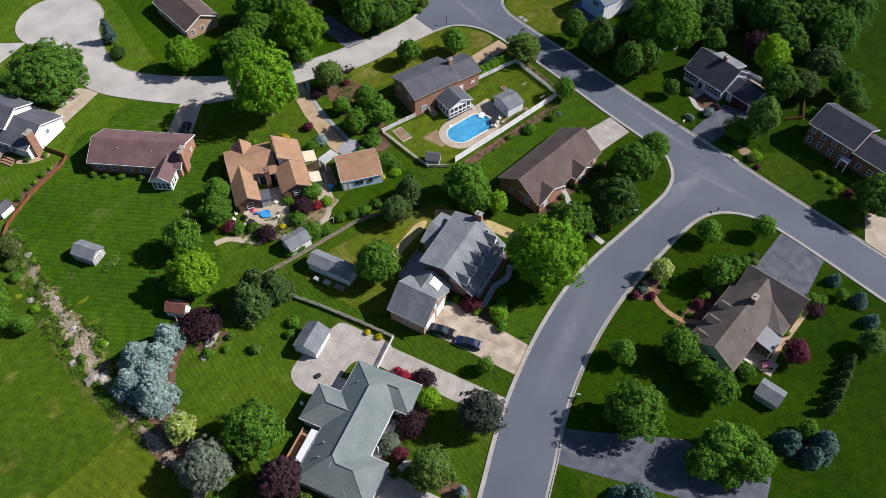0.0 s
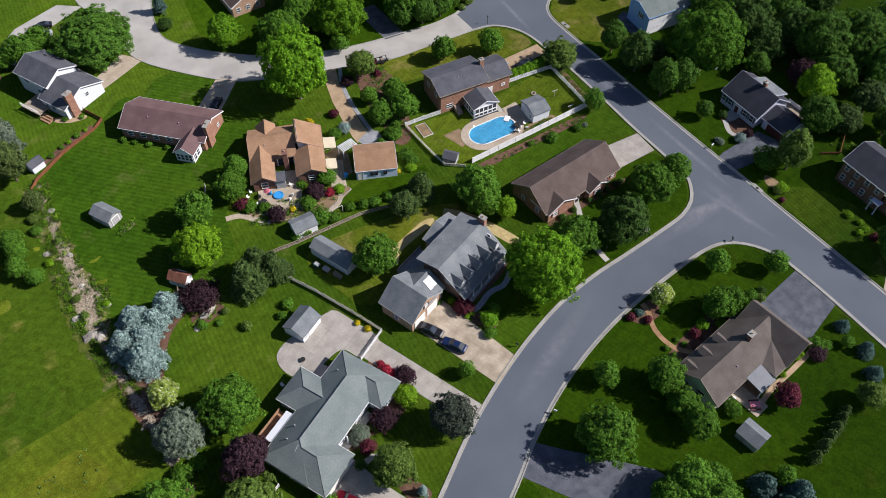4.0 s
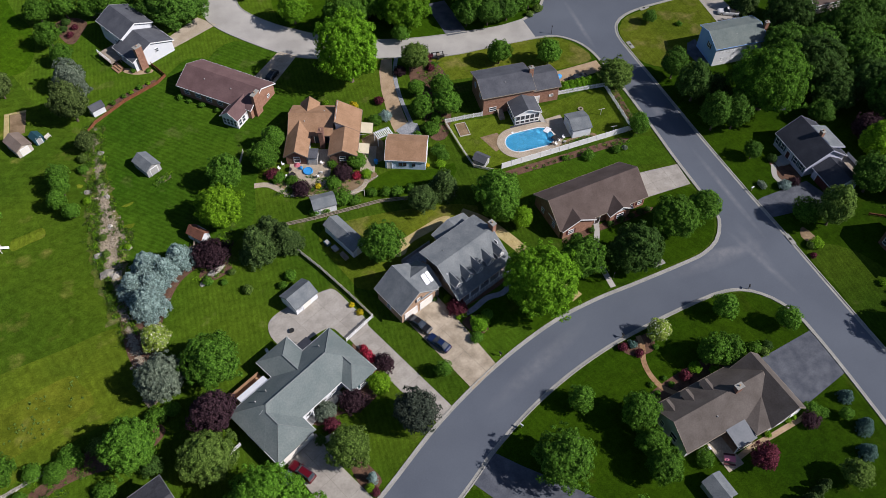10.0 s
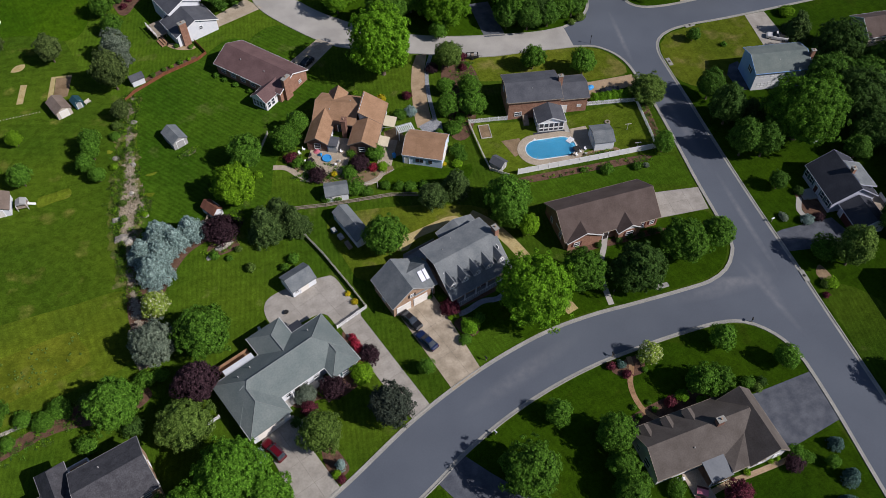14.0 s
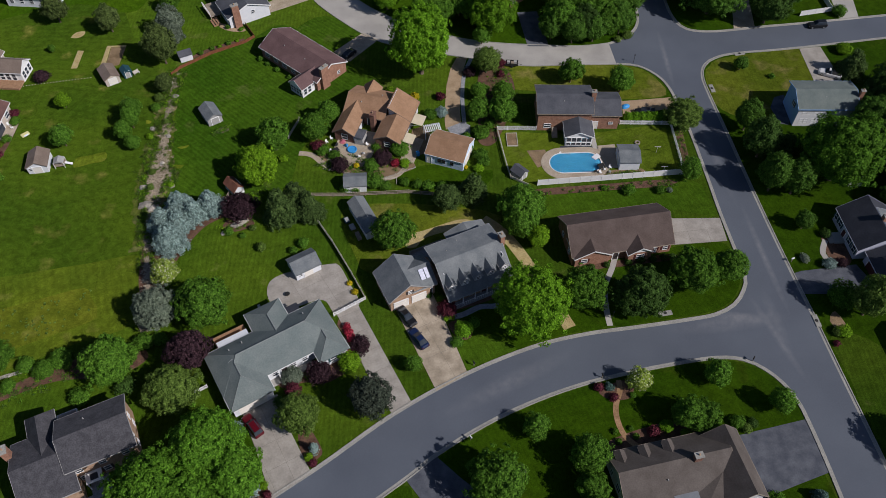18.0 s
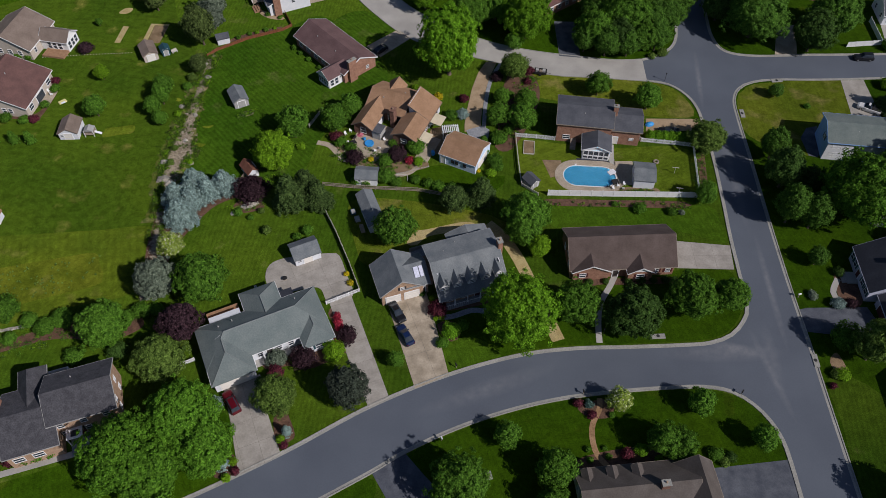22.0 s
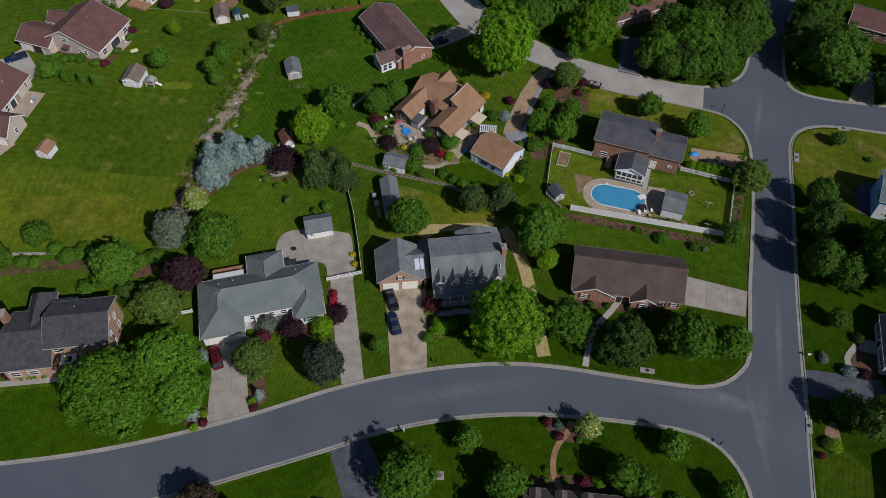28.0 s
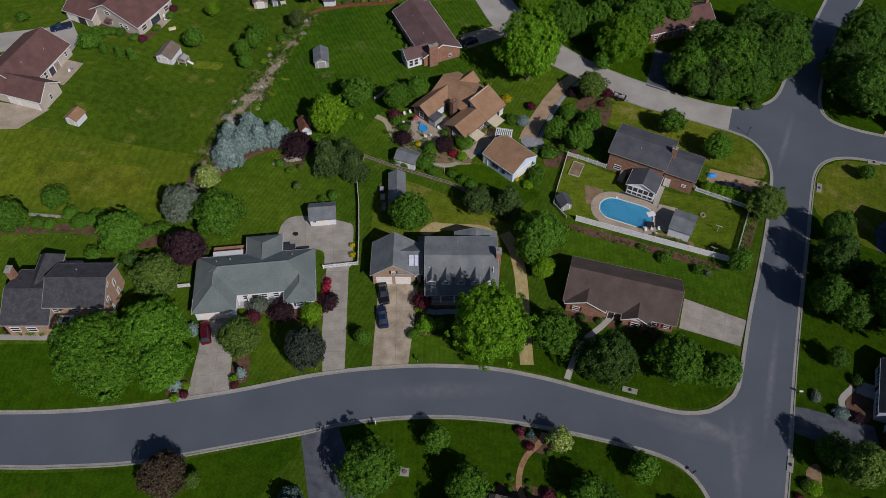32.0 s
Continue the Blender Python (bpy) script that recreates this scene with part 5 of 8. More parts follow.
for a, b, c, d in ((-0.2, 3.0, 12.1, 12.2), (2.9, 3.0, 9.4, 12.1), (-0.2, -0.1, 9.4, 12.1)):
    part("deck_rail", box(a, b, c, d, 2.2, 3.1), M_VINYL, dk, "white deck railing")
for u in (0.0, 2.8):
    part("deck_post", box(u - 0.08, u + 0.08, 11.9, 12.06, 0, 2.0), M_VINYL, dk)
part("steps", box(2.0, 5.0, -3.2, 0.4, 0, 0.2), M_BLUESTONE, h)
chimney(h, -7.4, 7.0, 0, 7.6, 1.0, 1.5)
vents(h, [(4.6, 7.4, 7.0)])

# Black-roofed cape with a garage wing.
h = thing("black_roof_house", "lavender-grey cape house with a black shingle roof", "house", 141.4, 33.8, 79)
navy = dict(wall=M_LAVENDER, roof=M_ROOF_NAVY, trim=M_LAVENDER)
main = wing(h, 0.9, -11.2, 11.8, -1.0, 3.2, 6.6, "u", **navy)
gar = wing(h, -5.8, -9.8, 1.1, -2.8, 2.6, 4.6, "u", **navy)
rear = wing(h, 2.2, -10.9, 8.8, -6.05, 4.7, 6.45, "u", ridge=0.97, e2=6.3, wall=M_LAVENDER, roof=M_ROOF_SLATE, trim=M_LAVENDER)
for p in (1.2, 3.2, 7.6, 9.4):
    window(main, "N", p, 1.0, 1.1, 1.6, M_TEAL)
opening(main, "N", 5.5, 1.0, 2.1, M_DOOR_RED)
opening(gar, "N", 2.6, 4.4, 2.1, M_DOOR_RED, "garage_door", ribs=4)
window(gar, "W", 1.8, 1.0, 0.8, 1.1)
window(gar, "W", 3.6, 1.0, 0.8, 1.1)
chimney(h, 5.6, -6.6, 5.4, 7.5)
part("porch", box(5.2, 7.8, -1.5, 0.6, 0, 0.4), M_CONCRETE, h)
for k in range(3):
    part("porch_step", box(5.4, 7.6, 0.6 + 0.3 * k, 0.9 + 0.3 * k, 0, 0.3 - 0.1 * k), M_CONCRETE, h)
dk = part("deck", box(-3.4, 2.6, -13.4, -9.3, 0.8, 1.0), M_WOOD, h)
part("deck_rail", box(-3.4, 2.6, -13.4, -13.3, 1.0, 1.9), M_VINYL, dk)

# Brick colonial.
h = thing("brick_colonial", "two-storey dark red brick house with black roof", "house", 140.2, 4.6, 78.6)
main = wing(h, 0, -9.6, 10.8, 0, 5.6, 8.2, "u", wall=M_BRICK_DARK, roof=M_ROOF_NAVY)
low = wing(h, -9.5, -9.0, 0.5, -0.8, 4.4, 6.6, "u", wall=M_BRICK_DARK, roof=M_ROOF_NAVY)
for p in (1.4, 3.9, 6.4, 8.8):
    window(main, "N", p, 3.6, 1.0, 1.4)
    window(main, "N", p, 0.9, 1.0, 1.6)
for p in (2.0, 4.6, 7.2):
    window(low, "N", p, 1.0, 1.1, 1.5)
part("portico", box(-0.4, 1.6, -0.6, 0.9, 2.6, 2.8), M_SKYLIGHT, h)
columns(h, [(-0.2, 0.7), (1.4, 0.7)], 0, 2.6, 0.1)

# Pale blue house across the street.
h = thing("blue_house", "two-storey pale blue house with grey-green roof", "house", 151.2, 71.0, -16)
main = wing(h, -0.1, -0.3, 13.5, 8.2, 5.2, 7.0, "u", wall=M_BLUE_SKY_TINT, roof=M_ROOF_GREEN, ridge=0.55, e2=6.0, trim=M_BLUE_SKY_TINT)
part("front_siding", box(0.3, 13.1, 0.03, 0.11, 0, 5.1), M_WHITE, h, "white front siding")
for p in (2.0, 4.6, 9.4, 12.2):
    for q in (p - 0.5, p + 0.5):
        window(main, "S", q, 3.3, 0.95, 1.3)
        window(main, "S", q, 0.9, 0.95, 1.3)
opening(main, "S", 7.0, 1.0, 2.1, M_DOOR_DARK)
window(main, "W", 3.0, 3.2, 0.9, 1.3, M_DOOR_DARK)
vents(h, [(6.4, 2.6, 6.2)])
chimney(h, 13.9, 2.8, 0, 7.9)


def far_house(label, x, y, angle, long, deep, e, r, wall, roof, axis="u", hip=(0, 0)):
    h = thing("house", label, "house", x, y, angle, "houses along the streets")
    m = wing(h, 0, 0, long, deep, e, r, axis, hip, wall=wall, roof=roof)
    for p in [1.5 + 2.6 * k for k in range(int((long - 3) / 2.6) + 1)]:
        window(m, "S", p, 1.0, 1.1, 1.3)
        window(m, "N", p, 1.0, 1.1, 1.3)
    for p in (2.0, deep - 3.0):
        window(m, "E", p, 1.0, 1.0, 1.3)
        window(m, "W", p, 1.0, 1.0, 1.3)
    return h, m


h = thing("house", "beige house with a large maroon shingle roof", "house", -35.6, 115.0, -16, "houses along the streets")
m = wing(h, 0.2, -0.6, 16.8, 13.0, 3.0, 6.9, "v", wall=M_BEIGE, roof=M_ROOF_MAROON, ridge=0.43)
g = wing(h, -5.4, -2.8, 4.2, 5.2, 2.8, 4.8, "u", wall=M_BEIGE, roof=M_ROOF_MAROON)
wing(h, -3.0, 5.8, 6.0, 10.8, 2.8, 4.7, "u", wall=M_BEIGE, roof=M_ROOF_MAROON)
opening(g, "S", 1.9, 2.6, 2.2, M_DOOR_WHITE, "garage_door", ribs=4)
# This garage stands open: the dark leaf paints the shade inside.
opening(g, "S", 5.2, 2.6, 2.2, M_DOOR_DARK, "garage_door")
window(m, "S", 6.9, 3.6, 1.6, 1.2)
for p in (7.0, 10.4, 11.9):
    window(m, "S", p, 1.0, 1.0, 1.3)
for p in (2.0, 10.6):
    window(m, "E", p, 0.9, 1.7, 1.4)
opening(m, "E", 6.2, 3.2, 2.1, M_GLASS, "patio_door")
part("patio", box(16.2, 18.8, 4.0, 9.0, 0, 0.1), M_TAN, h)
part("door_canopy", slab(bmesh.new(), [(6.6, -1.3, 2.4), (8.6, -1.3, 2.4), (8.6, -0.1, 2.75), (6.6, -0.1, 2.75)], 0.1), M_ROOF_MAROON, h)
vents(h, [(9.6, 7.0, 6.2)])
h, m = far_house("beige house with brown roof and a white sunroom", -34.4, 135.2, -20, 13.0, 12.0, 3.0, 6.4, M_BEIGE, M_ROOF_TAN, "v")
s = wing(h, 12.4, 4.6, 20.0, 10.0, 2.8, 4.6, "u", wall=M_VINYL, roof=M_ROOF_TAN, over=0.3)
for p in (1.0, 2.4, 3.8):
    window(s, "E", p, 0.5, 1.1, 1.9)
    window(s, "S", 1.2 + p, 0.5, 1.1, 1.9)
part("deck", box(14.0, 19.6, 2.0, 5.0, 0, 0.5), M_DECK, h)
h = thing("house", "beige house with maroon roof and a double garage", "house", -30.6, 81.8, -8, "houses along the streets")
m = wing(h, -18.6, 2.0, -5.2, 19.1, 2.9, 6.4, "v", wall=M_BEIGE, roof=M_ROOF_MAROON)
g = wing(h, -13.0, -0.9, 0.4, 6.6, 2.9, 5.8, "u", wall=M_BEIGE, roof=M_ROOF_MAROON)
opening(g, "S", 9.2, 4.8, 2.2, M_DOOR_WHITE, "garage_door", ribs=4)
opening(g, "S", 5.0, 2.5, 2.2, M_DOOR_WHITE, "garage_door", ribs=4)
window(g, "E", 3.3, 1.0, 0.9, 1.3)
window(m, "E", 14.4, 1.0, 0.9, 1.3)
window(m, "E", 6.4, 0.7, 1.0, 1.7)
opening(m, "E", 8.6, 1.7, 2.1, M_GLASS, "patio_door")
opening(m, "E", 10.6, 1.7, 2.1, M_WOOD, "patio_door")
part("patio", box(-5.6, -1.2, 8.4, 16.6, 0, 0.1), M_TAN, h)
vents(h, [(-8.4, 14.0, 4.8), (-9.6, 7.6, 5.4)])
far_house("brick house with brown roof among trees", 81.6, 145.4, -9, 9.4, 16.0, 3.0, 5.4, M_BRICK_TAN, M_ROOF_BROWN, "v")
h, m = far_house("low house with dark red roof among trees", 104.4, 128.4, 28, 18.0, 8.6, 3.0, 5.4, M_BRICK, M_ROOF_MAROON, "u", (3.0, 0))
chimney(h, 17.4, 5.0, 0, 6.4)
far_house("low brick house with dark red roof across the street", 161.4, 131.0, -24, 18.0, 9.0, 3.0, 5.2, M_BRICK, M_ROOF_MAROON)
far_house("house with brown roof beyond the trees", 186.0, 72.0, -12, 14.0, 9.0, 3.0, 5.6, M_BEIGE, M_ROOF_BROWN)
far_house("house with grey roof beyond the street", 187.0, 112.6, -12, 14.0, 9.0, 3.0, 5.6, M_WHITE, M_ROOF_DARK)
far_house("house with grey roof behind the woods", -20.0, 165.0, -20, 14.0, 9.0, 3.0, 5.6, M_WHITE, M_ROOF_DARK)


# ---- sheds ----
def shed(name, label, x, y, angle, long, deep, e, r, wall, roof, axis="u", group="garden sheds", door="S"):
    h = thing(name, label, "shed", x, y, angle, group)
    w = wing(h, 0, 0, long, deep, e, r, axis, wall=wall, roof=roof, over=0.15, trim=roof)
    wide = (w["u1"] - w["u0"]) if door in "SN" else (w["v1"] - w["v0"])
    opening(w, door, wide * 0.5, min(1.7, wide * 0.5), 1.8, M_DOOR_WHITE if wall in (M_WHITE, M_VINYL, M_BEIGE) else M_SHED)
    if wide > 4:
        window(w, door, wide * 0.18, 0.9, 0.7, 0.8)
    return h


shed("shed", "grey wooden garden shed with a grey shingle roof", 26.0, 105.9, 18, 3.6, 5.0, 2.0, 3.1, M_SHED, M_ROOF_SLATE, "v")
shed("shed", "white garden shed with grey shingle roof", 51.2, 78.5, -12, 4.8, 3.7, 2.0, 3.0, M_WHITE, M_ROOF_SLATE)
shed("shed", "long white shed with a grey shingle roof", 53.0, 65.0, 12, 3.5, 9.2, 2.3, 3.3, M_WHITE, M_ROOF_SLATE, "v")
shed("shed", "white shed with grey roof beside a parking pad", 38.1, 58.9, 16, 5.4, 4.5, 2.0, 3.4, M_WHITE, M_ROOF_SLATE)
shed("shed", "small rust-red playhouse with a white front", 29.2, 83.2, 28, 2.6, 3.8, 1.8, 2.9, M_WHITE, M_RED_SHED, "v", door="E")
shed("shed", "beige shed with brown roof in the field", 4.3, 125.8, 18, 3.7, 5.2, 2.0, 3.0, M_BEIGE, M_ROOF_TAN, "v")
shed("shed", "white shed with light brown roof in the field", -12.2, 101.8, -6, 4.4, 5.0, 2.0, 3.3, M_WHITE, M_ROOF_TAN, "v")
shed("shed", "small white shed with orange-brown roof in the field", -24.0, 78.4, -12, 3.4, 3.4, 1.9, 2.9, M_WHITE, M_ROOF_TERRA, "v")
shed("shed", "small white shed with dark roof behind a fence", 21.6, 129.9, 12, 3.2, 2.4, 1.8, 2.7, M_WHITE, M_ROOF_DARK, "u", door="E")
shed("shed", "grey shed with grey shingle roof behind a house", 78.8, -7.5, -2, 3.6, 4.2, 1.9, 2.9, M_SHED, M_ROOF_SLATE, "v")
shed("shed", "small dark grey shed by a fence", 87.4, 71.4, 28, 2.6, 3.0, 1.6, 2.5, M_SHED, M_ROOF_DARK, "v")
shed("pool_shed", "white pool shed with grey shingle roof", 108.6, 68.9, -15.5, 4.5, 5.4, 2.5, 3.4, M_WHITE, M_ROOF_SLATE, "u", door="W")
shed("shed", "small dark teal play shed", 8.4, 127.6, 18, 2.2, 2.6, 1.5, 2.2, M_TEAL, M_TEAL, "v")
shed("shed", "small white shed among trees", 153.0, 51.5, -12, 3.0, 3.0, 2.0, 2.9, M_WHITE, M_ROOF_ALU, "u")


# ---- pool ----
def stadium(cx, cy, angle, long, wide, n=14):
    half, r = long / 2 - wide / 2, wide / 2
    pts = [(half + r * math.cos(t), r * math.sin(t)) for t in [radians(-90 + 180 * k / n) for k in range(n + 1)]]
    pts += [(-half + r * math.cos(t), r * math.sin(t)) for t in [radians(90 + 180 * k / n) for k in range(n + 1)]]
    c, s = math.cos(radians(angle)), math.sin(radians(angle))
    return [(cx + x * c - y * s, cy + x * s + y * c) for x, y in pts]


def ring(inner, outer, z0, z1):
    bm = bmesh.new()
    n = len(inner)
    rows = [[bm.verts.new((p[0], p[1], z)) for p in loop] for loop, z in ((outer, z0), (outer, z1), (inner, z1), (inner, z0))]
    for a, b in zip(rows, rows[1:]):
        for k in range(n):
            bm.faces.new((a[k], a[(k + 1) % n], b[(k + 1) % n], b[k]))
    bmesh.ops.recalc_face_normals(bm, faces=bm.faces[:])
    return bm


POOL = (100.7, 73.5, -13)
pool = thing("swimming_pool", "blue oval swimming pool with a tan concrete surround", "pool")
part("coping", ring(stadium(*POOL, 11.0, 5.6), stadium(*POOL, 11.4, 6.0), 0.0, 0.14), M_VINYL, pool, "white pool coping")
part("surround", ring(stadium(*POOL, 11.4, 6.0), stadium(*POOL, 14.8, 9.2), 0.0, 0.09), M_TAN, pool, "tan concrete pool surround")
part("liner", sheet(stadium(*POOL, 11.05, 5.65), 0.035, 0.03), M_POOL, pool, "blue pool liner")
part("water", sheet(stadium(*POOL, 11.02, 5.62), 0.10, 0.01), M_WATER, pool, "clear blue pool water")
stair = part("pool_steps", box(-0.9, 0.9, -0.6, 0.6, 0.05, 0.2, 0.04), M_SKYLIGHT, pool, "pale blue corner pool steps")
stair.matrix_basis = pose(105.6, 73.9, 0, 0, 0, 25)
for k in range(3):
    part("step", box(-0.85, 0.85, -0.65 + 0.42 * k, -0.3 + 0.42 * k, 0.2, 0.24), M_VINYL, stair)
part("skimmer", box(98.4, 98.8, 77.0, 77.4, 0.09, 0.2), M_VINYL, pool)
part("pool_ladder", rod(rod(bmesh.new(), (96.2, 71.5, 0.3), (96.4, 71.7, 1.0), 0.03), (96.4, 71.7, 1.0), (96.8, 71.9, 0.3), 0.03), M_CHROME, pool)


# ---- fences ----
def fence(name, label, pts, style, high, material, gap=2.4, group="fences"):
    """Posts and panels or rails along a line of corners."""
    f = thing(name, label, "fence", group=group)
    for (x0, y0), (x1, y1) in zip(pts, pts[1:]):
        length = math.hypot(x1 - x0, y1 - y0)
        n = max(1, round(length / gap))
        ang = math.degrees(math.atan2(y1 - y0, x1 - x0))
        step = length / n
        key = (style, round(step, 2), high, material.name)
        if key not in FENCE_MESH:
            post = box(-0.07, 0.07, -0.07, 0.07, 0, high + 0.12, 0.02)
            pan = bmesh.new()
            if style == "panel":
                boards = max(6, int(step / 0.2))
                for k in range(boards):
                    a = 0.07 + (step - 0.14) * k / boards
                    block(pan, a, a + (step - 0.14) / boards - 0.012, -0.02, 0.02, 0.06, high - 0.06)
                block(pan, 0.07, step - 0.07, -0.035, 0.035, high - 0.08, high)
                block(pan, 0.07, step - 0.07, -0.035, 0.035, 0.08, 0.18)
            elif style == "picket":
                boards = max(6, int(step / 0.16))
                for k in range(boards):
                    a = 0.07 + (step - 0.14) * k / boards
                    block(pan, a, a + 0.09, -0.02, 0.02, 0.05, high)
                for z in (0.25, high - 0.25):
                    block(pan, 0.05, step - 0.05, 0.02, 0.06, z, z + 0.09)
            else:
                for z in (0.25, high * 0.55, high - 0.08):
                    block(pan, -0.1, step + 0.1, -0.05, 0.05, z, z + 0.13)
            FENCE_MESH[key] = (mesh_of(post, "post", material), mesh_of(pan, "panel", material))
        pm, am = FENCE_MESH[key]
        for k in range(n + 1):
            m = pose(x0 + (x1 - x0) * k / n, y0 + (y1 - y0) * k / n, 0, 0, 0, ang)
            o = new("post", pm)
            o.parent, o.matrix_basis = f, m
            if k < n:
                o = new("rail" if style == "rail" else "panel", am)
                o.parent, o.matrix_basis = f, m
    return f


FENCE_MESH = {}
fence("pool_fence", "tall white vinyl fence along the pool", [(90.6, 69.6), (104, 67.2), (121.6, 64.2)], "panel", 1.7, M_VINYL, 2.2)
fence("picket_fence", "white picket fence round the pool lawn", [(121.6, 64.2), (125.4, 78.6), (121.6, 79.8), (114.6, 81.9), (113.6, 84)], "picket", 1.2, M_VINYL)
fence("picket_fence", "white picket fence beside a brick house", [(87.6, 87.6), (92, 86.4), (95.9, 85.2)], "picket", 1.2, M_VINYL)
fence("wire_fence", "low pale rail fence at the pool lawn's side", [(87.6, 87.6), (86.3, 78), (85.8, 73), (88.6, 69.8)], "rail", 0.9, M_RAIL, 3.0)
fence("lot_fence", "pale weathered picket fence between two lots", [(44.0, 74.0), (46.4, 66.2), (48.4, 58), (49.8, 51.4)], "picket", 1.1, M_RAIL)
fence("pad_gate", "white rail gate across a driveway", [(43.4, 49.4), (49.8, 51.4)], "picket", 1.1, M_VINYL)
fence("rail_fence", "grey weathered post-and-rail fence", [(44.0, 74.0), (44.6, 79.4), (50.9, 77.6), (64, 74.8), (71, 71.8), (78.1, 68.4)], "rail", 1.1, M_WOOD)
fence("board_fence", "red-brown board fence along a lawn", [(19.2, 126.0), (21.4, 128.0), (29, 131.4), (37.5, 133.5), (39.9, 135.0), (38.4, 140.6)], "panel", 0.9, M_FENCE_RED)
fence("side_gate", "short pale gate between two houses", [(16.8, 40.2), (19.6, 41.0)], "picket", 1.1, M_VINYL)
fence("shed_fence", "short grey fence beside a playhouse", [(26.0, 80.4), (28.6, 85.4)], "rail", 1.0, M_WOOD)
fence("garden_fence", "short pale fence by a garden", [(42.5, 97.6), (45.8, 102.6)], "picket", 1.0, M_RAIL)
fence("corner_fence", "white fence beyond the street", [(174.8, 105.9), (183.5, 105.4), (185.3, 114.6)], "panel", 1.5, M_VINYL)
fence("yard_fence", "brown timber edging of a garden bed", [(146.6, 20.4), (149.6, 17.6), (155.6, 19.8)], "rail", 0.7, M_FENCE_RED)


# ---- cars ----
def car(label, x0, y0, x1, y1, material, form="car", group="parked cars"):
    """A car from its nose to its tail, on the ground."""
    length = {"car": 4.7, "suv": 4.7, "pickup": 5.2}[form]
    ang = math.degrees(math.atan2(y0 - y1, x0 - x1))
    c = thing("parked_car", label, "car", (x0 + x1) / 2, (y0 + y1) / 2, ang, group, 0.06)
    l, w = length / 2, 0.9
    # the shell: cross sections along the length, low body and cabin
    def shell(rows):
        bm = bmesh.new()
        rings = []
        for x, half, low, top, crown in rows:
            pts = [(-half, low), (-half, low + (top - low) * 0.55), (-half * 0.93, top - 0.06), (-half * 0.7, top + crown), (half * 0.7, top + crown), (half * 0.93, top - 0.06), (half, low + (top - low) * 0.55), (half, low)]
            rings.append([bm.verts.new((x, y, z)) for y, z in pts])
        for a, b in zip(rings, rings[1:]):
            for k in range(8):
                bm.faces.new((a[k], b[k], b[(k + 1) % 8], a[(k + 1) % 8]))
        bm.faces.new(rings[0])
        bm.faces.new(rings[-1][::-1])
        bmesh.ops.recalc_face_normals(bm, faces=bm.faces[:])
        return bm
    hood = 0.82 if form == "car" else 0.98
    tail = 0.92 if form == "car" else 1.0
    part("body", shell([(-l, w * 0.86, 0.35, tail - 0.1, 0.02), (-l + 0.25, w, 0.24, tail, 0.04), (-l * 0.5, w, 0.22, tail, 0.05), (0, w, 0.22, 0.95, 0.04), (l * 0.4, w, 0.22, hood + 0.06, 0.05), (l - 0.35, w * 0.97, 0.24, hood - 0.06, 0.04), (l, w * 0.82, 0.34, hood - 0.22, 0.02)]), material, c)
    a, b = {"car": (-l * 0.78, l * 0.42), "suv": (-l * 0.94, l * 0.42), "pickup": (-l * 0.12, l * 0.48)}[form]
    top = {"car": 1.42, "suv": 1.72, "pickup": 1.75}[form]
    rake0, rake1 = (0.75, 0.95) if form == "car" else (0.3, 0.75)
    cab = part("cabin", shell([(a, w * 0.86, 0.9, 0.98, 0), (a + rake0, w * 0.78, 0.9, top - 0.03, 0.03), (b - rake1, w * 0.78, 0.9, top - 0.03, 0.03), (b, w * 0.88, 0.9, 0.98, 0)]), M_GLASS, c, "dark car windows")
    part("roof_panel", slab(bmesh.new(), [(a + rake0 + 0.05, -w * 0.56, top + 0.02), (b - rake1 - 0.05, -w * 0.56, top + 0.02), (b - rake1 - 0.05, w * 0.56, top + 0.02), (a + rake0 + 0.05, w * 0.56, top + 0.02)], 0.05), material, cab)
    if form == "pickup":
        part("bed_floor", box(-l + 0.15, -l * 0.15, -w * 0.78, w * 0.78, 1.0, 1.08), M_BLACK, c)
    for x in (-l * 0.62, l * 0.62):
        for s in (-1, 1):
            wh = part("wheel", rod(bmesh.new(), (x, s * (w - 0.2), 0.33), (x, s * (w + 0.01), 0.33), 0.33, sides=14), M_BLACK, c)
            part("rim", rod(bmesh.new(), (x, s * (w - 0.05), 0.33), (x, s * (w + 0.02), 0.33), 0.2, sides=10), M_CHROME, wh)
    for s in (-1, 1):
        part("headlight", box(l - 0.22, l - 0.04, s * 0.62 - 0.16, s * 0.62 + 0.16, 0.58, 0.70), M_CHROME, c)
        part("tail_light", box(-l - 0.01, -l + 0.12, s * 0.62 - 0.16, s * 0.62 + 0.16, 0.66, 0.82), M_CAR_RED, c)
        part("mirror", box(b - 0.55, b - 0.4, s * (w + 0.02) - 0.1, s * (w + 0.02) + 0.1, 0.95, 1.08), material, c)
    return c


car("black sedan parked on a tan driveway", 57.0, 43.3, 55.5, 47.3, M_CAR_BLACK)
car("dark blue sedan parked on a tan driveway", 56.4, 42.3, 57.9, 38.2, M_CAR_BLUE)
car("dark red sports utility car on a driveway", 25.2, 33.8, 27.3, 29.2, M_CAR_RED, "suv")
car("black car beside a brick ranch house", 58.8, 120.2, 62.6, 122.8, M_CAR_BLACK)
car("black car behind a hedge", 119.4, 84.2, 123.6, 83.2, M_CAR_BLACK)
car("dark navy pickup before a garage", -42.8, 108.8, -38.8, 111.4, M_CAR_BLUE, "pickup")
car("black sports utility car parked on the street", 174.0, 101.4, 179.0, 100.4, M_CAR_BLACK, "suv")
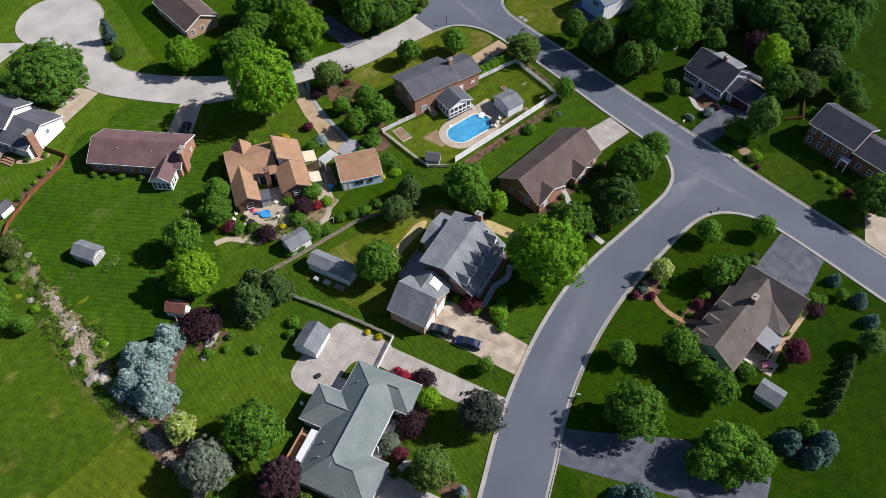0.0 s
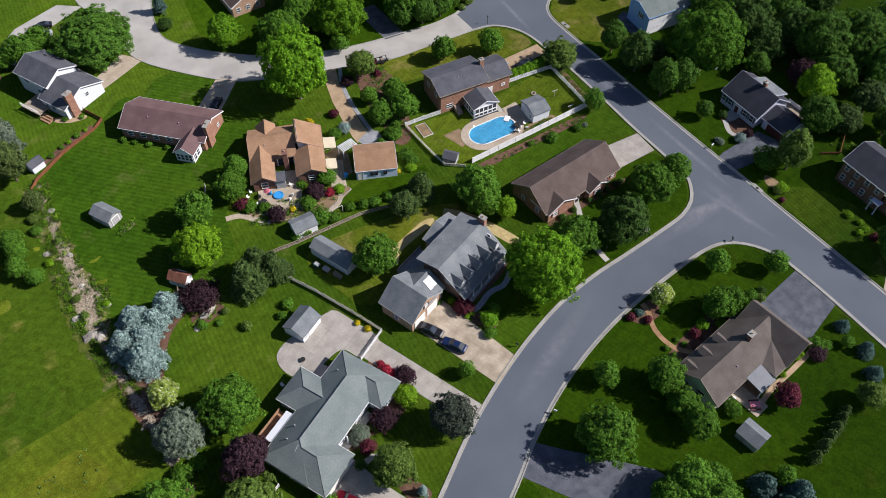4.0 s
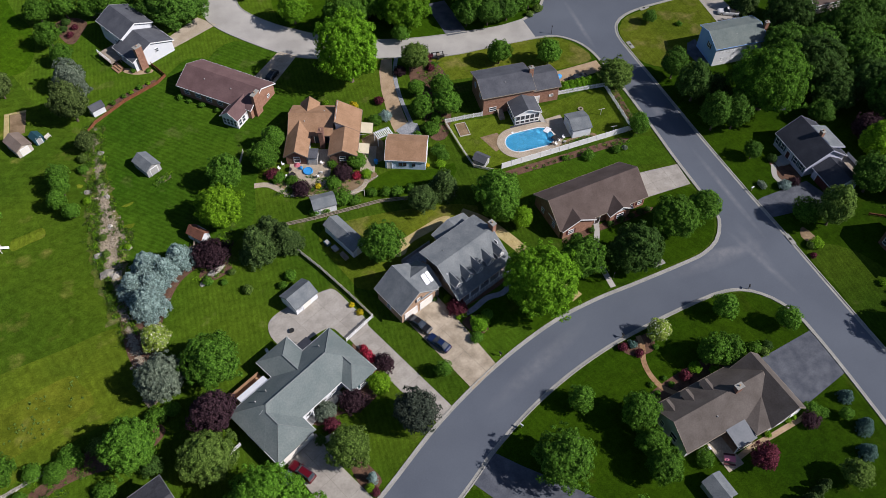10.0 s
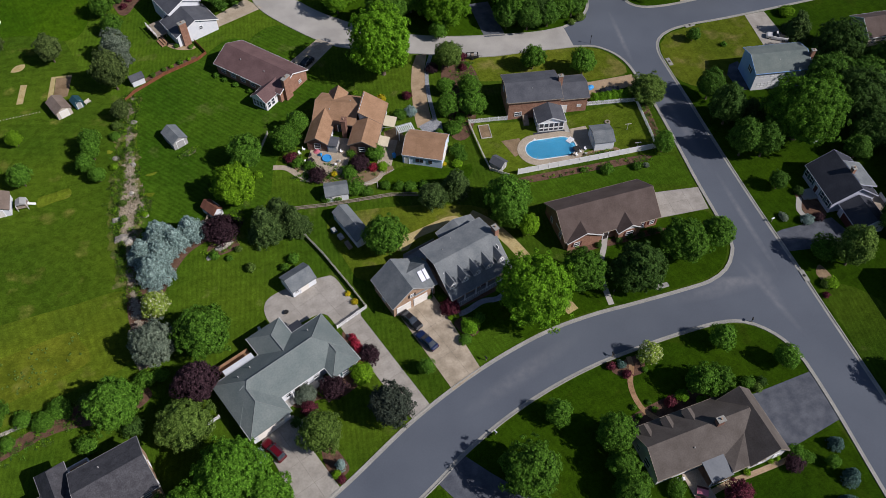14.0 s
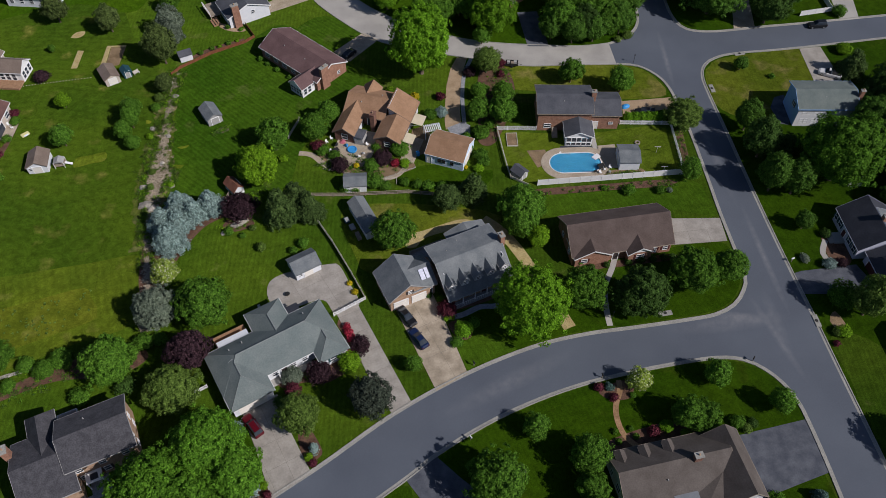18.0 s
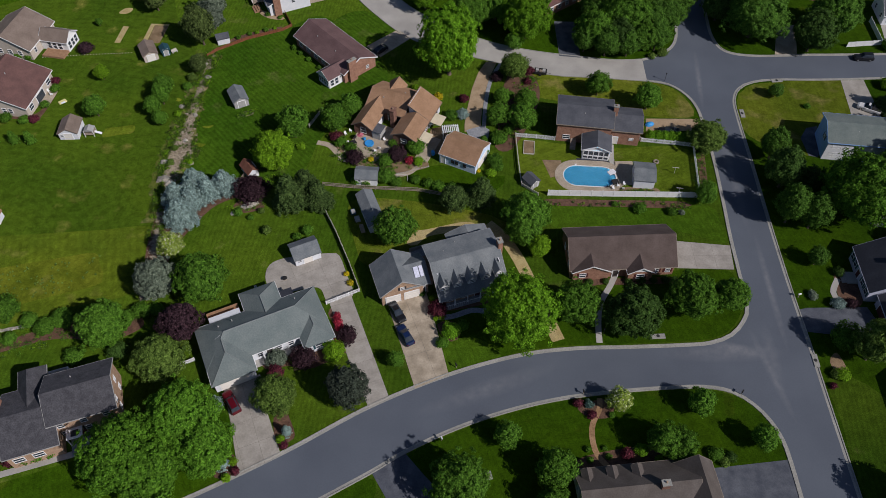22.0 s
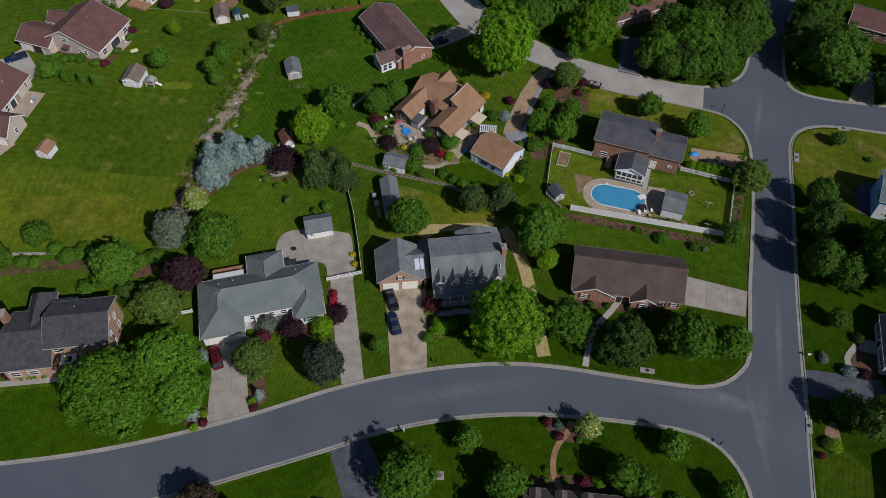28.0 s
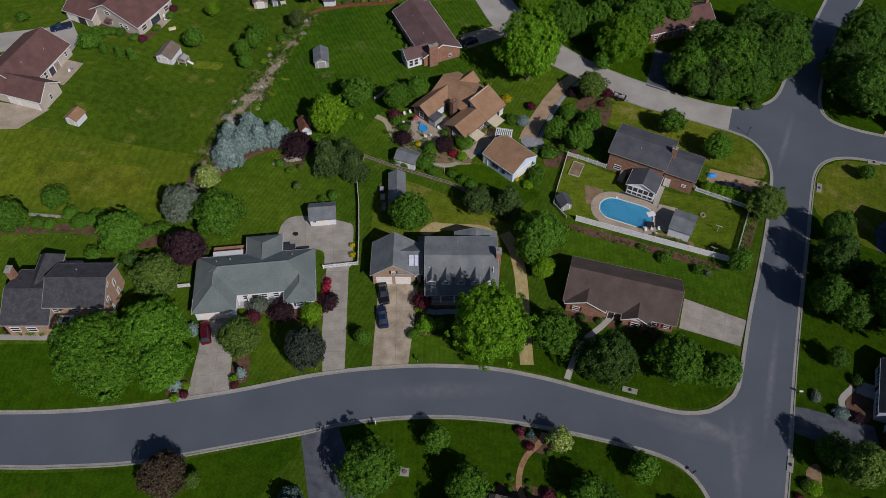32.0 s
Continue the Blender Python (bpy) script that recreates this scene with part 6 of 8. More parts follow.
car("black car in front of a house", 43.2, 175.6, 47.4, 173.8, M_CAR_BLACK)
car("silver car in front of a house", 42.0, 172.6, 45.8, 170.8, M_CAR_GREY)
car("white pickup on a driveway", 167.6, 85.0, 170.6, 82.4, M_CAR_WHITE, "pickup")


# ---- garden furniture and small things ----
def mailbox(x, y, angle, material):
    m = thing("mailbox", "mailbox on a post at the kerb", "mailbox", x, y, angle, "mailboxes")
    part("post", box(-0.06, 0.06, -0.06, 0.06, 0, 1.05, 0.01), M_WOOD, m)
    bm = prism(bmesh.new(), [(-0.12, 1.05), (0.12, 1.05), (0.12, 1.2), (0.07, 1.3), (-0.07, 1.3), (-0.12, 1.2)], "u", -0.3, 0.3)
    part("letter_box", bm, material, m)


for x, y, a, mat in ((60.6, 19.5, 110, M_VINYL), (47.8, 28.0, 110, M_BLACK), (112.9, 20.0, 40, M_BLACK), (65.2, 32.6, 105, M_BLACK), (131.2, 37.5, 0, M_VINYL), (86.0, 24.2, 90, M_BLACK)):
    mailbox(x, y, a, mat)


def lamp_post(x, y):
    m = thing("lamp_post", "slim black garden lamp post", "lamp", x, y, 0, "lamp posts")
    part("pole", rod(bmesh.new(), (0, 0, 0), (0, 0, 2.0), 0.05, 0.04, 8), M_BLACK, m)
    part("lantern", rod(bmesh.new(), (0, 0, 2.0), (0, 0, 2.35), 0.1, 0.16, 6), M_GLASS, m)
    part("lamp_cap", rod(bmesh.new(), (0, 0, 2.35), (0, 0, 2.5), 0.2, 0.03, 6), M_BLACK, m)


# The first stands in for a street sign at the corner.
for x, y in ((126.4, 100.6), (62.6, 50.4), (92.6, 35.0)):
    lamp_post(x, y)


def umbrella(label, x, y, material, r=1.4):
    m = thing("parasol", label, "parasol", x, y)
    part("pole", rod(bmesh.new(), (0, 0, 0), (0, 0, 2.3), 0.03), M_WOOD, m)
    bm = bmesh.new()
    top = bm.verts.new((0, 0, 2.5))
    ringv = [bm.verts.new((r * math.cos(k * math.pi / 4), r * math.sin(k * math.pi / 4), 2.0)) for k in range(8)]
    for k in range(8):
        bm.faces.new((top, ringv[k], ringv[(k + 1) % 8]))
    bmesh.ops.solidify(bm, geom=bm.faces[:], thickness=0.03)
    part("canopy", bm, material, m)
    part("base", rod(bmesh.new(), (0, 0, 0), (0, 0, 0.12), 0.3, 0.25, 10), M_BLACK, m)


def table(label, x, y, angle, long, wide, material, z=0.0):
    m = thing("garden_table", label, "table", x, y, angle, z=z)
    part("tabletop", box(-long / 2, long / 2, -wide / 2, wide / 2, 0.7, 0.75, 0.015), material, m)
    for sx in (-1, 1):
        for sy in (-1, 1):
            part("leg", box(sx * (long / 2 - 0.1) - 0.03, sx * (long / 2 - 0.1) + 0.03, sy * (wide / 2 - 0.1) - 0.03, sy * (wide / 2 - 0.1) + 0.03, 0, 0.7), material, m)
    return m


def garden_chair(x, y, angle, material, z=0.0):
    m = thing("garden_chair", "light garden chair on a patio", "chair", x, y, angle, "garden chairs", z)
    part("seat", box(-0.25, 0.25, -0.25, 0.25, 0.4, 0.46, 0.01), material, m)
    back = part("backrest", box(-0.25, 0.25, 0.22, 0.28, 0.46, 0.95, 0.01), material, m)
    for sx in (-0.22, 0.22):
        for sy in (-0.22, 0.22):
            part("leg", box(sx - 0.02, sx + 0.02, sy - 0.02, sy + 0.02, 0, 0.4), material, m)
    return m


# A small parasol stands in for a pink towel.
umbrella("pink towel on a terrace, built as a small parasol", 53.6, 91.4, M_PINK, 0.75)
table("round dark garden table", 51.9, 90.6, 20, 1.2, 1.2, M_BLACK, 0.14)
for x, y, a in ((50.4, 93.8, 30), (51.6, 94.6, 60), (50.6, 91.2, 200), (56.4, 87.6, 90), (57.4, 88.2, 140), (58.8, 90.6, 40)):
    garden_chair(x, y, a, M_VINYL, 0.14)
wp = thing("paddling_pool", "round bright blue paddling pool", "paddling pool", 55.3, 90.2, 0, z=0.14)
part("rim", ring([(0.85 * math.cos(k * math.pi / 10), 0.85 * math.sin(k * math.pi / 10)) for k in range(20)], [(1.02 * math.cos(k * math.pi / 10), 1.02 * math.sin(k * math.pi / 10)) for k in range(20)], 0, 0.34), M_BLUE_PLASTIC, wp)
part("water", sheet([(0.86 * math.cos(k * math.pi / 10), 0.86 * math.sin(k * math.pi / 10)) for k in range(20)], 0.24, 0.2), M_BLUE_PLASTIC, wp)
sl = thing("pool_toy", "small blue slide beside the paddling pool", "toy", 54.2, 91.8, 40, z=0.14)
part("slide", prism(bmesh.new(), [(-0.5, 0), (0.6, 0), (-0.2, 0.7), (-0.5, 0.7)], "u", -0.25, 0.25), M_BLUE_PLASTIC, sl)

pg = thing("pergola", "white slatted garden pergola", "pergola", 71.5, 90.0, -2)
for k in range(9):
    part("slat", box(0.05 + 0.42 * k, 0.25 + 0.42 * k, -1.15, 1.15, 2.35, 2.45), M_VINYL, pg)
for u in (0.1, 3.5):
    for v in (-0.9, 0.9):
        part("post", box(u - 0.07, u + 0.07, v - 0.07, v + 0.07, 0, 2.25), M_VINYL, pg)
for v in (-0.9, 0.9):
    part("beam", box(0, 3.7, v - 0.05, v + 0.05, 2.22, 2.35), M_VINYL, pg)

sw = thing("swing_frame", "pale timber swing frame on a lawn", "swing", 61.2, 78.2, -12)
for u in (-1.1, 1.1):
    part("post", rod(bmesh.new(), (u, 0, 0), (u, 0, 2.0), 0.06), M_RAIL, sw)
part("crossbar", rod(bmesh.new(), (-1.2, 0, 2.0), (1.2, 0, 2.0), 0.06), M_RAIL, sw)

bn = thing("rubbish_bin", "blue wheeled bin beside a garage", "bin", 68.7, 84.9, 20, "bins")
part("body", box(-0.3, 0.3, -0.35, 0.35, 0.05, 1.0, 0.04), M_BLUE_PLASTIC, bn)
part("lid", box(-0.32, 0.32, -0.38, 0.38, 1.0, 1.08, 0.02), M_BLUE_PLASTIC, bn)
bn = thing("tarpaulin", "bright blue tarpaulin over a heap", "tarpaulin", 118.2, 86.8, 10)
bm = bmesh.new()
bmesh.ops.create_icosphere(bm, subdivisions=3, radius=1.0)
for v in bm.verts:
    v.co = Vector((v.co.x * 1.1, v.co.y * 0.7, max(0, v.co.z * 0.7) + 0.12 * noise.noise(v.co * 3)))
part("sheet", bm, M_BLUE_PLASTIC, bn)
td = table("pink-red garden table on a patio", 86.0, -2.7, -40, 1.8, 1.0, M_PINK, 0.1)
for u in (-1, 1):
    part("bench", box(-0.9, 0.9, u * 0.85 - 0.15, u * 0.85 + 0.15, 0.4, 0.45), M_DOOR_RED, td)
for x, y, a in ((82.6, 0.4, 0), (83.6, 0.5, 30), (84.6, 0.4, 80)):
    garden_chair(x, y, a, M_VINYL, 0.1)
for x, y, a in ((104.6, 69.2, 10), (105.8, 69.8, 80), (106.6, 68.8, 150), (103.6, 69.8, 200), (107.2, 70.0, 10)):
    garden_chair(x, y, a, M_VINYL if x > 104 else M_BLACK)
table("round dark table by the pool", 105.4, 70.6, 0, 1.4, 1.4, M_BLACK)
for x, y, a in ((30.4, 54.8, 0), (-17.0, 118.6, 40), (-16.2, 117.4, 100), (-31.2, 94.8, 20)):
    garden_chair(x, y, a, M_VINYL)
table("glass garden table on a patio", -31.0, 96.0, 20, 1.3, 0.9, M_CAR_GREY)

for x, y in ((118.7, 71.6), (117.6, 65.9)):
    tp = thing("washing_line_post", "pale T-shaped washing line post", "washing line", x, y, -16, "washing line posts")
    part("post", rod(bmesh.new(), (0, 0, 0), (0, 0, 1.8), 0.05), M_RAIL, tp)
    part("arm", box(-0.7, 0.7, -0.05, 0.05, 1.75, 1.85), M_RAIL, tp)
rg = thing("tyre_planter", "old tyre lying on a lawn", "tyre", 116.0, 75.4)
part("tyre", ring([(0.32 * math.cos(k * math.pi / 8), 0.32 * math.sin(k * math.pi / 8)) for k in range(16)], [(0.62 * math.cos(k * math.pi / 8), 0.62 * math.sin(k * math.pi / 8)) for k in range(16)], 0, 0.25), M_WOOD, rg)
rb = thing("raised_bed", "timber-edged raised garden bed", "garden bed", 89.8, 83.8, -14)
part("soil", box(-1.1, 1.1, -1.9, 1.9, 0, 0.15), M_SOIL, rb)
for a in ((-1.2, -1.1, -2, 2), (1.1, 1.2, -2, 2), (-1.1, 1.1, -2, -1.9), (-1.1, 1.1, 1.9, 2)):
    part("board", box(*a, 0, 0.25), M_RAIL, rb)
ty = thing("sand_toy", "yellow and white plastic sandbox", "toy", -13.4, 114.6, 30)
part("basin", box(-0.9, 0.9, -0.6, 0.6, 0, 0.3, 0.1), M_YELLOW, ty)
part("lid", box(-0.5, 0.5, -0.9, -0.3, 0.3, 0.38, 0.05), M_VINYL, ty)
# Stands in for a small white deck with clutter; slide and roof are added.
ps = thing("clutter_deck", "small white deck with clutter, built as a play frame", "play frame", -5.6, 102.8, -6)
for u in (-1.0, 1.0):
    for v in (-0.9, 0.9):
        part("post", box(u - 0.05, u + 0.05, v - 0.05, v + 0.05, 0, 1.7), M_VINYL, ps)
part("platform", box(-1.1, 1.1, -1.0, 1.0, 0.7, 0.8), M_WOOD, ps)
part("slide", slab(bmesh.new(), [(1.0, -0.3, 0.85), (2.4, -0.3, 0.2), (2.4, 0.3, 0.2), (1.0, 0.3, 0.85)], 0.08), M_VINYL, ps)
part("roof", prism(bmesh.new(), [(-1.1, 1.6), (1.1, 1.6), (0, 2.2)], "v", -0.9, 0.9), M_SHED, ps)
bx = thing("utility_box", "utility cover on a concrete pad in the lawn", "utility box", 66.9, 12.4, 5)
part("pad", box(-0.8, 0.8, -0.7, 0.7, 0, 0.12), M_KERB, bx)
part("cover", rod(bmesh.new(), (0.1, 0, 0.12), (0.1, 0, 0.3), 0.4, 0.35, 12), M_ROOF_TAN, bx)
fp = thing("fire_pit", "small dark fire pit on a parking pad", "fire pit", 35.9, 56.4, 0, z=0.055)
part("bowl", rod(bmesh.new(), (0, 0, 0.1), (0, 0, 0.4), 0.3, 0.5, 10), M_BLACK, fp)
part("stand", rod(bmesh.new(), (0, 0, 0), (0, 0, 0.1), 0.35, 0.3, 6), M_WOOD, fp)
for x, y, a in ((102.4, 32.9, -6), (128.9, 24.2, 80), (140.6, 87.0, 80), (152.6, 96.2, -3)):
    it = thing("storm_drain", "concrete storm drain inlet at the kerb", "storm drain", x, y, a, "storm drains")
    part("slab", box(-1.3, 1.3, -0.1, 0.9, 0, 0.17, 0.02), M_KERB, it)
    part("cover", rod(bmesh.new(), (0, 0.45, 0.17), (0, 0.45, 0.19), 0.32, sides=14), M_BLACK, it)


def boulder(label, x, y, angle, a, b, c, seed, group=""):
    bm = bmesh.new()
    bmesh.ops.create_icosphere(bm, subdivisions=3, radius=1.0)
    for v in bm.verts:
        w = 1 + 0.35 * noise.noise(v.co * 1.3 + Vector((seed, 0, 0))) + 0.1 * noise.noise(v.co * 4 + Vector((0, seed, 0)))
        v.co = Vector((v.co.x * a * w, v.co.y * b * w, max(-0.1, v.co.z * c * w)))
    ob = tagged(new("boulder", mesh_of(bm, "boulder", M_STONE)), label, "boulder", group)
    ob.matrix_basis = pose(x, y, 0, 0, 0, angle)
    return ob


boulder("long grey boulder in an island bed", 29.4, 76.3, 20, 2.0, 0.8, 0.7, 3)
for k, (x, y, s) in enumerate(((11.2, 86.4, 1.3), (12.4, 85.2, 1.0), (15.2, 97.4, 0.7), (17.0, 105.6, 0.7), (14.0, 108.8, 0.8), (19.4, 118.4, 0.9), (25.8, 74.6, 0.6), (18.8, 123.4, 0.8), (16.6, 90.4, 0.8), (11.0, 91.4, 0.9))):
    boulder("pale boulder beside the creek bed", x, y, k * 40, s, s * 0.8, s * 0.5, k + 10, "creek boulders")


def rubble(name, label, spots, material, category):
    """Many small stones in one mesh."""
    ico = bmesh.new()
    bmesh.ops.create_icosphere(ico, subdivisions=1, radius=1.0)
    base = [v.co.copy() for v in ico.verts]
    tris = [[v.index for v in f.verts] for f in ico.faces]
    ico.free()
    verts, faces = [], []
    rng = random.Random(4)
    for x, y, s in spots:
        n = len(verts)
        t, a, b = rng.uniform(0, 6.3), rng.uniform(0.7, 1.3), rng.uniform(0.35, 0.7)
        c, d = math.cos(t), math.sin(t)
        for v in base:
            w = rng.uniform(0.8, 1.15) * s
            verts.append((x + (v.x * a * c - v.y * d) * w, y + (v.x * a * d + v.y * c) * w, 0.03 + v.z * b * w))
        faces += [[n + k for k in f] for f in tris]
    me = bpy.data.meshes.new(name)
    me.from_pydata(verts, [], faces)
    me.materials.append(material)
    tagged(new(name, me), label, category, kind="stuff")


rng = random.Random(8)
spots = []
for _ in range(4200):
    s = rng.random()
    p, q = BANK_W[int(s * (len(BANK_W) - 1))], BANK_E[int(s * (len(BANK_E) - 1))]
    p = p.lerp(q, rng.gauss(0.5, 0.26))
    spots.append((p.x + rng.gauss(0, 0.15), p.y + rng.gauss(0, 0.3), rng.uniform(0.06, 0.16) + 0.2 * rng.random() ** 5))
rubble("creek_stones", "loose pale stones in the dry creek bed", spots, M_COBBLE, "stones")
spots = []
for (x0, y0), (x1, y1) in (((-30, 51.4), (-18.1, 52.5)), ((-18.1, 52.5), (-9.0, 53.2))):
    n = int(math.hypot(x1 - x0, y1 - y0) / 0.25)
    for k in range(n):
        for row in range(2):
            spots.append((x0 + (x1 - x0) * k / n + rng.gauss(0, 0.04), y0 + (y1 - y0) * k / n + (row - 0.5) * 0.35, rng.uniform(0.18, 0.26)))
for (x0, y0), (x1, y1) in (((48.4, 86.6), (55.4, 82.6)), ((55.4, 82.6), (60.5, 80.4)), ((60.5, 80.4), (67.4, 81.6))):
    n = int(math.hypot(x1 - x0, y1 - y0) / 0.3)
    for k in range(n):
        spots.append((x0 + (x1 - x0) * k / n + rng.gauss(0, 0.06), y0 + (y1 - y0) * k / n + rng.gauss(0, 0.06), rng.uniform(0.14, 0.26)))
rubble("stone_edging", "low dry-laid stone edging of garden beds", spots, M_STONE, "stones")

# stacked firewood and carts beside the long shed
for k, (x, y, lab) in enumerate(((50.2, 70.8, "green garden trailer beside a shed"), (50.9, 68.8, "small grey garden cart beside a shed"))):
    g = thing("garden_trailer", lab, "trailer", x, y, 100)
    part("tray", box(-0.7, 0.7, -0.5, 0.5, 0.35, 0.75, 0.03), M_TEAL if k == 0 else M_SHED, g)
    part("load", box(-0.55, 0.55, -0.38, 0.38, 0.7, 0.85, 0.05), M_SHED, g)
    for s in (-1, 1):
        part("wheel", rod(bmesh.new(), (0, s * 0.52, 0.25), (0, s * 0.62, 0.25), 0.25, sides=10), M_BLACK, g)
    part("drawbar", rod(bmesh.new(), (0.7, 0, 0.4), (1.4, 0, 0.25), 0.03), M_BLACK, g)
g = thing("utility_trailer", "dark utility trailer loaded with pale boxes at the kerb", "trailer", 97.9, 107.7, -20)
part("tray", box(-1.5, 1.5, -0.8, 0.8, 0.45, 0.6), M_BLACK, g)
for y0 in (-0.8, 0.72):
    part("side_rail", box(-1.5, 1.5, y0, y0 + 0.08, 0.6, 1.0), M_BLACK, g)
for u, v, mat in ((-0.8, 0.1, M_SHED), (0.1, -0.2, M_WOOD), (0.8, 0.2, M_SHED)):
    part("load_box", box(u - 0.35, u + 0.35, v - 0.35, v + 0.35, 0.6, 1.15, 0.03), mat, g)
for s in (-1, 1):
    part("wheel", rod(bmesh.new(), (0, s * 0.82, 0.3), (0, s * 1.0, 0.3), 0.3, sides=12), M_BLACK, g)
part("drawbar", rod(bmesh.new(), (1.5, 0, 0.5), (2.5, 0, 0.35), 0.04), M_BLACK, g)
g = thing("garden_cart", "dark red garden cart beside a shrub", "cart", 95.4, 108.4, 30)
part("tray", box(-0.7, 0.7, -0.5, 0.5, 0.4, 0.9, 0.04), M_CAR_RED, g)
for s in (-1, 1):
    part("wheel", rod(bmesh.new(), (0, s * 0.52, 0.28), (0, s * 0.62, 0.28), 0.28, sides=10), M_BLACK, g)
g = thing("garden_bench", "small pale wooden bench beside a play shed", "bench", 11.2, 129.0, 30)
part("seat", box(-0.7, 0.7, -0.3, 0.3, 0.4, 0.46), M_RAIL, g)
part("backrest", box(-0.7, 0.7, 0.26, 0.32, 0.46, 0.95), M_RAIL, g)
for u in (-0.6, 0.6):
    part("leg", box(u - 0.05, u + 0.05, -0.25, 0.25, 0, 0.4), M_RAIL, g)
fw = thing("woodpile", "stack of logs beside a shed", "woodpile", 51.6, 66.4, 100)
for k in range(18):
    part("log", rod(bmesh.new(), (-0.9 + 0.32 * (k % 6), -0.4, 0.14 + 0.26 * (k // 6)), (-0.9 + 0.32 * (k % 6), 0.4, 0.14 + 0.26 * (k // 6)), 0.13, sides=7), M_WOOD, fw)

ml = thing("marker_line", "line of small pale markers across a lawn", "marker line")
for (x0, y0), (x1, y1), n in (((-20.5, 131.9), (-11.2, 131.4), 14), ((-11.2, 131.4), (1.4, 130.4), 18)):
    for k in range(n):
        x, y = x0 + (x1 - x0) * k / n, y0 + (y1 - y0) * k / n
        part("marker", box(x - 0.1, x + 0.1, y - 0.05, y + 0.05, 0.0, 0.18, 0.02), M_BEIGE, ml)
for k, (x, y, a, b) in enumerate(((20.0, 101.2, 1.1, 0.5), (18.4, 95.6, 1.0, 0.7), (13.0, 111.4, 0.6, 0.6))):
    g = tagged(new("soil_patch", mesh_of(sheet([(x + a * (1 + 0.3 * math.sin(3 * t + k)) * math.cos(t), y + b * (1 + 0.3 * math.cos(2 * t + k)) * math.sin(t)) for t in [q * 0.45 for q in range(14)]], 0.022, 0.1), "soil_patch", M_DRY)), "dry yellowish patch in a lawn", "bare ground", "bare patches")


# ---- trees and shrubs ----
def cards(centres, normals, size, long, rng):
    """Leaf clumps: small folded quads, one for each centre."""
    n = len(centres)
    up = rng.normal(size=(n, 3))
    a = np.cross(normals, up)
    a /= np.linalg.norm(a, axis=1, keepdims=True) + 1e-9
    b = np.cross(normals, a)
    s = (size * rng.uniform(0.6, 1.35, n))[:, None]
    fold = normals * s * 0.35
    v = np.stack([centres - a * s * long, centres - b * s * 0.7 - fold, centres + a * s * long, centres + b * s * 0.7 - fold], 1)
    return v.reshape(-1, 3)


def leaf_mesh(name, verts, material):
    faces = [(4 * k, 4 * k + 1, 4 * k + 2, 4 * k + 3) for k in range(len(verts) // 4)]
    me = bpy.data.meshes.new(name)
    me.from_pydata(verts.tolist(), [], faces)
    me.materials.append(material)
    return me


def unit(rng, n):
    v = rng.normal(size=(n, 3))
    return v / np.linalg.norm(v, axis=1, keepdims=True)


def blades(p, nrm, size, long, rng):
    """Leaf sprays: one small pointed blade for each place, lying across its normal."""
    n = len(p)
    a = np.cross(nrm, rng.normal(size=(n, 3)))
    a /= np.linalg.norm(a, axis=1, keepdims=True) + 1e-9
    b = np.cross(nrm, a)
    s = (size * rng.uniform(0.65, 1.35, n))[:, None]
    v = np.stack([p + a * s * long, p - a * s * 0.6 + b * s * 0.75, p - a * s * 0.6 - b * s * 0.75], 1)
    return v.reshape(-1, 3)


def blade_mesh(name, verts, material, core):
    """All the blades of a crown, and its shaded inner mass."""
    n = len(verts)
    cv, cf = core
    me = bpy.data.meshes.new(name)
    me.from_pydata(np.concatenate([verts, cv]).tolist(), [], [(k, k + 1, k + 2) for k in range(0, n, 3)] + [tuple(n + i for i in f) for f in cf])
    me.materials.append(material)
    return me


SPHERE = {}


def sphere(level):
    if level not in SPHERE:
        bm = bmesh.new()
        bmesh.ops.create_icosphere(bm, subdivisions=level, radius=1.0)
        SPHERE[level] = (np.array([v.co[:] for v in bm.verts]), [[v.index for v in f.verts] for f in bm.faces])
        bm.free()
    return SPHERE[level]


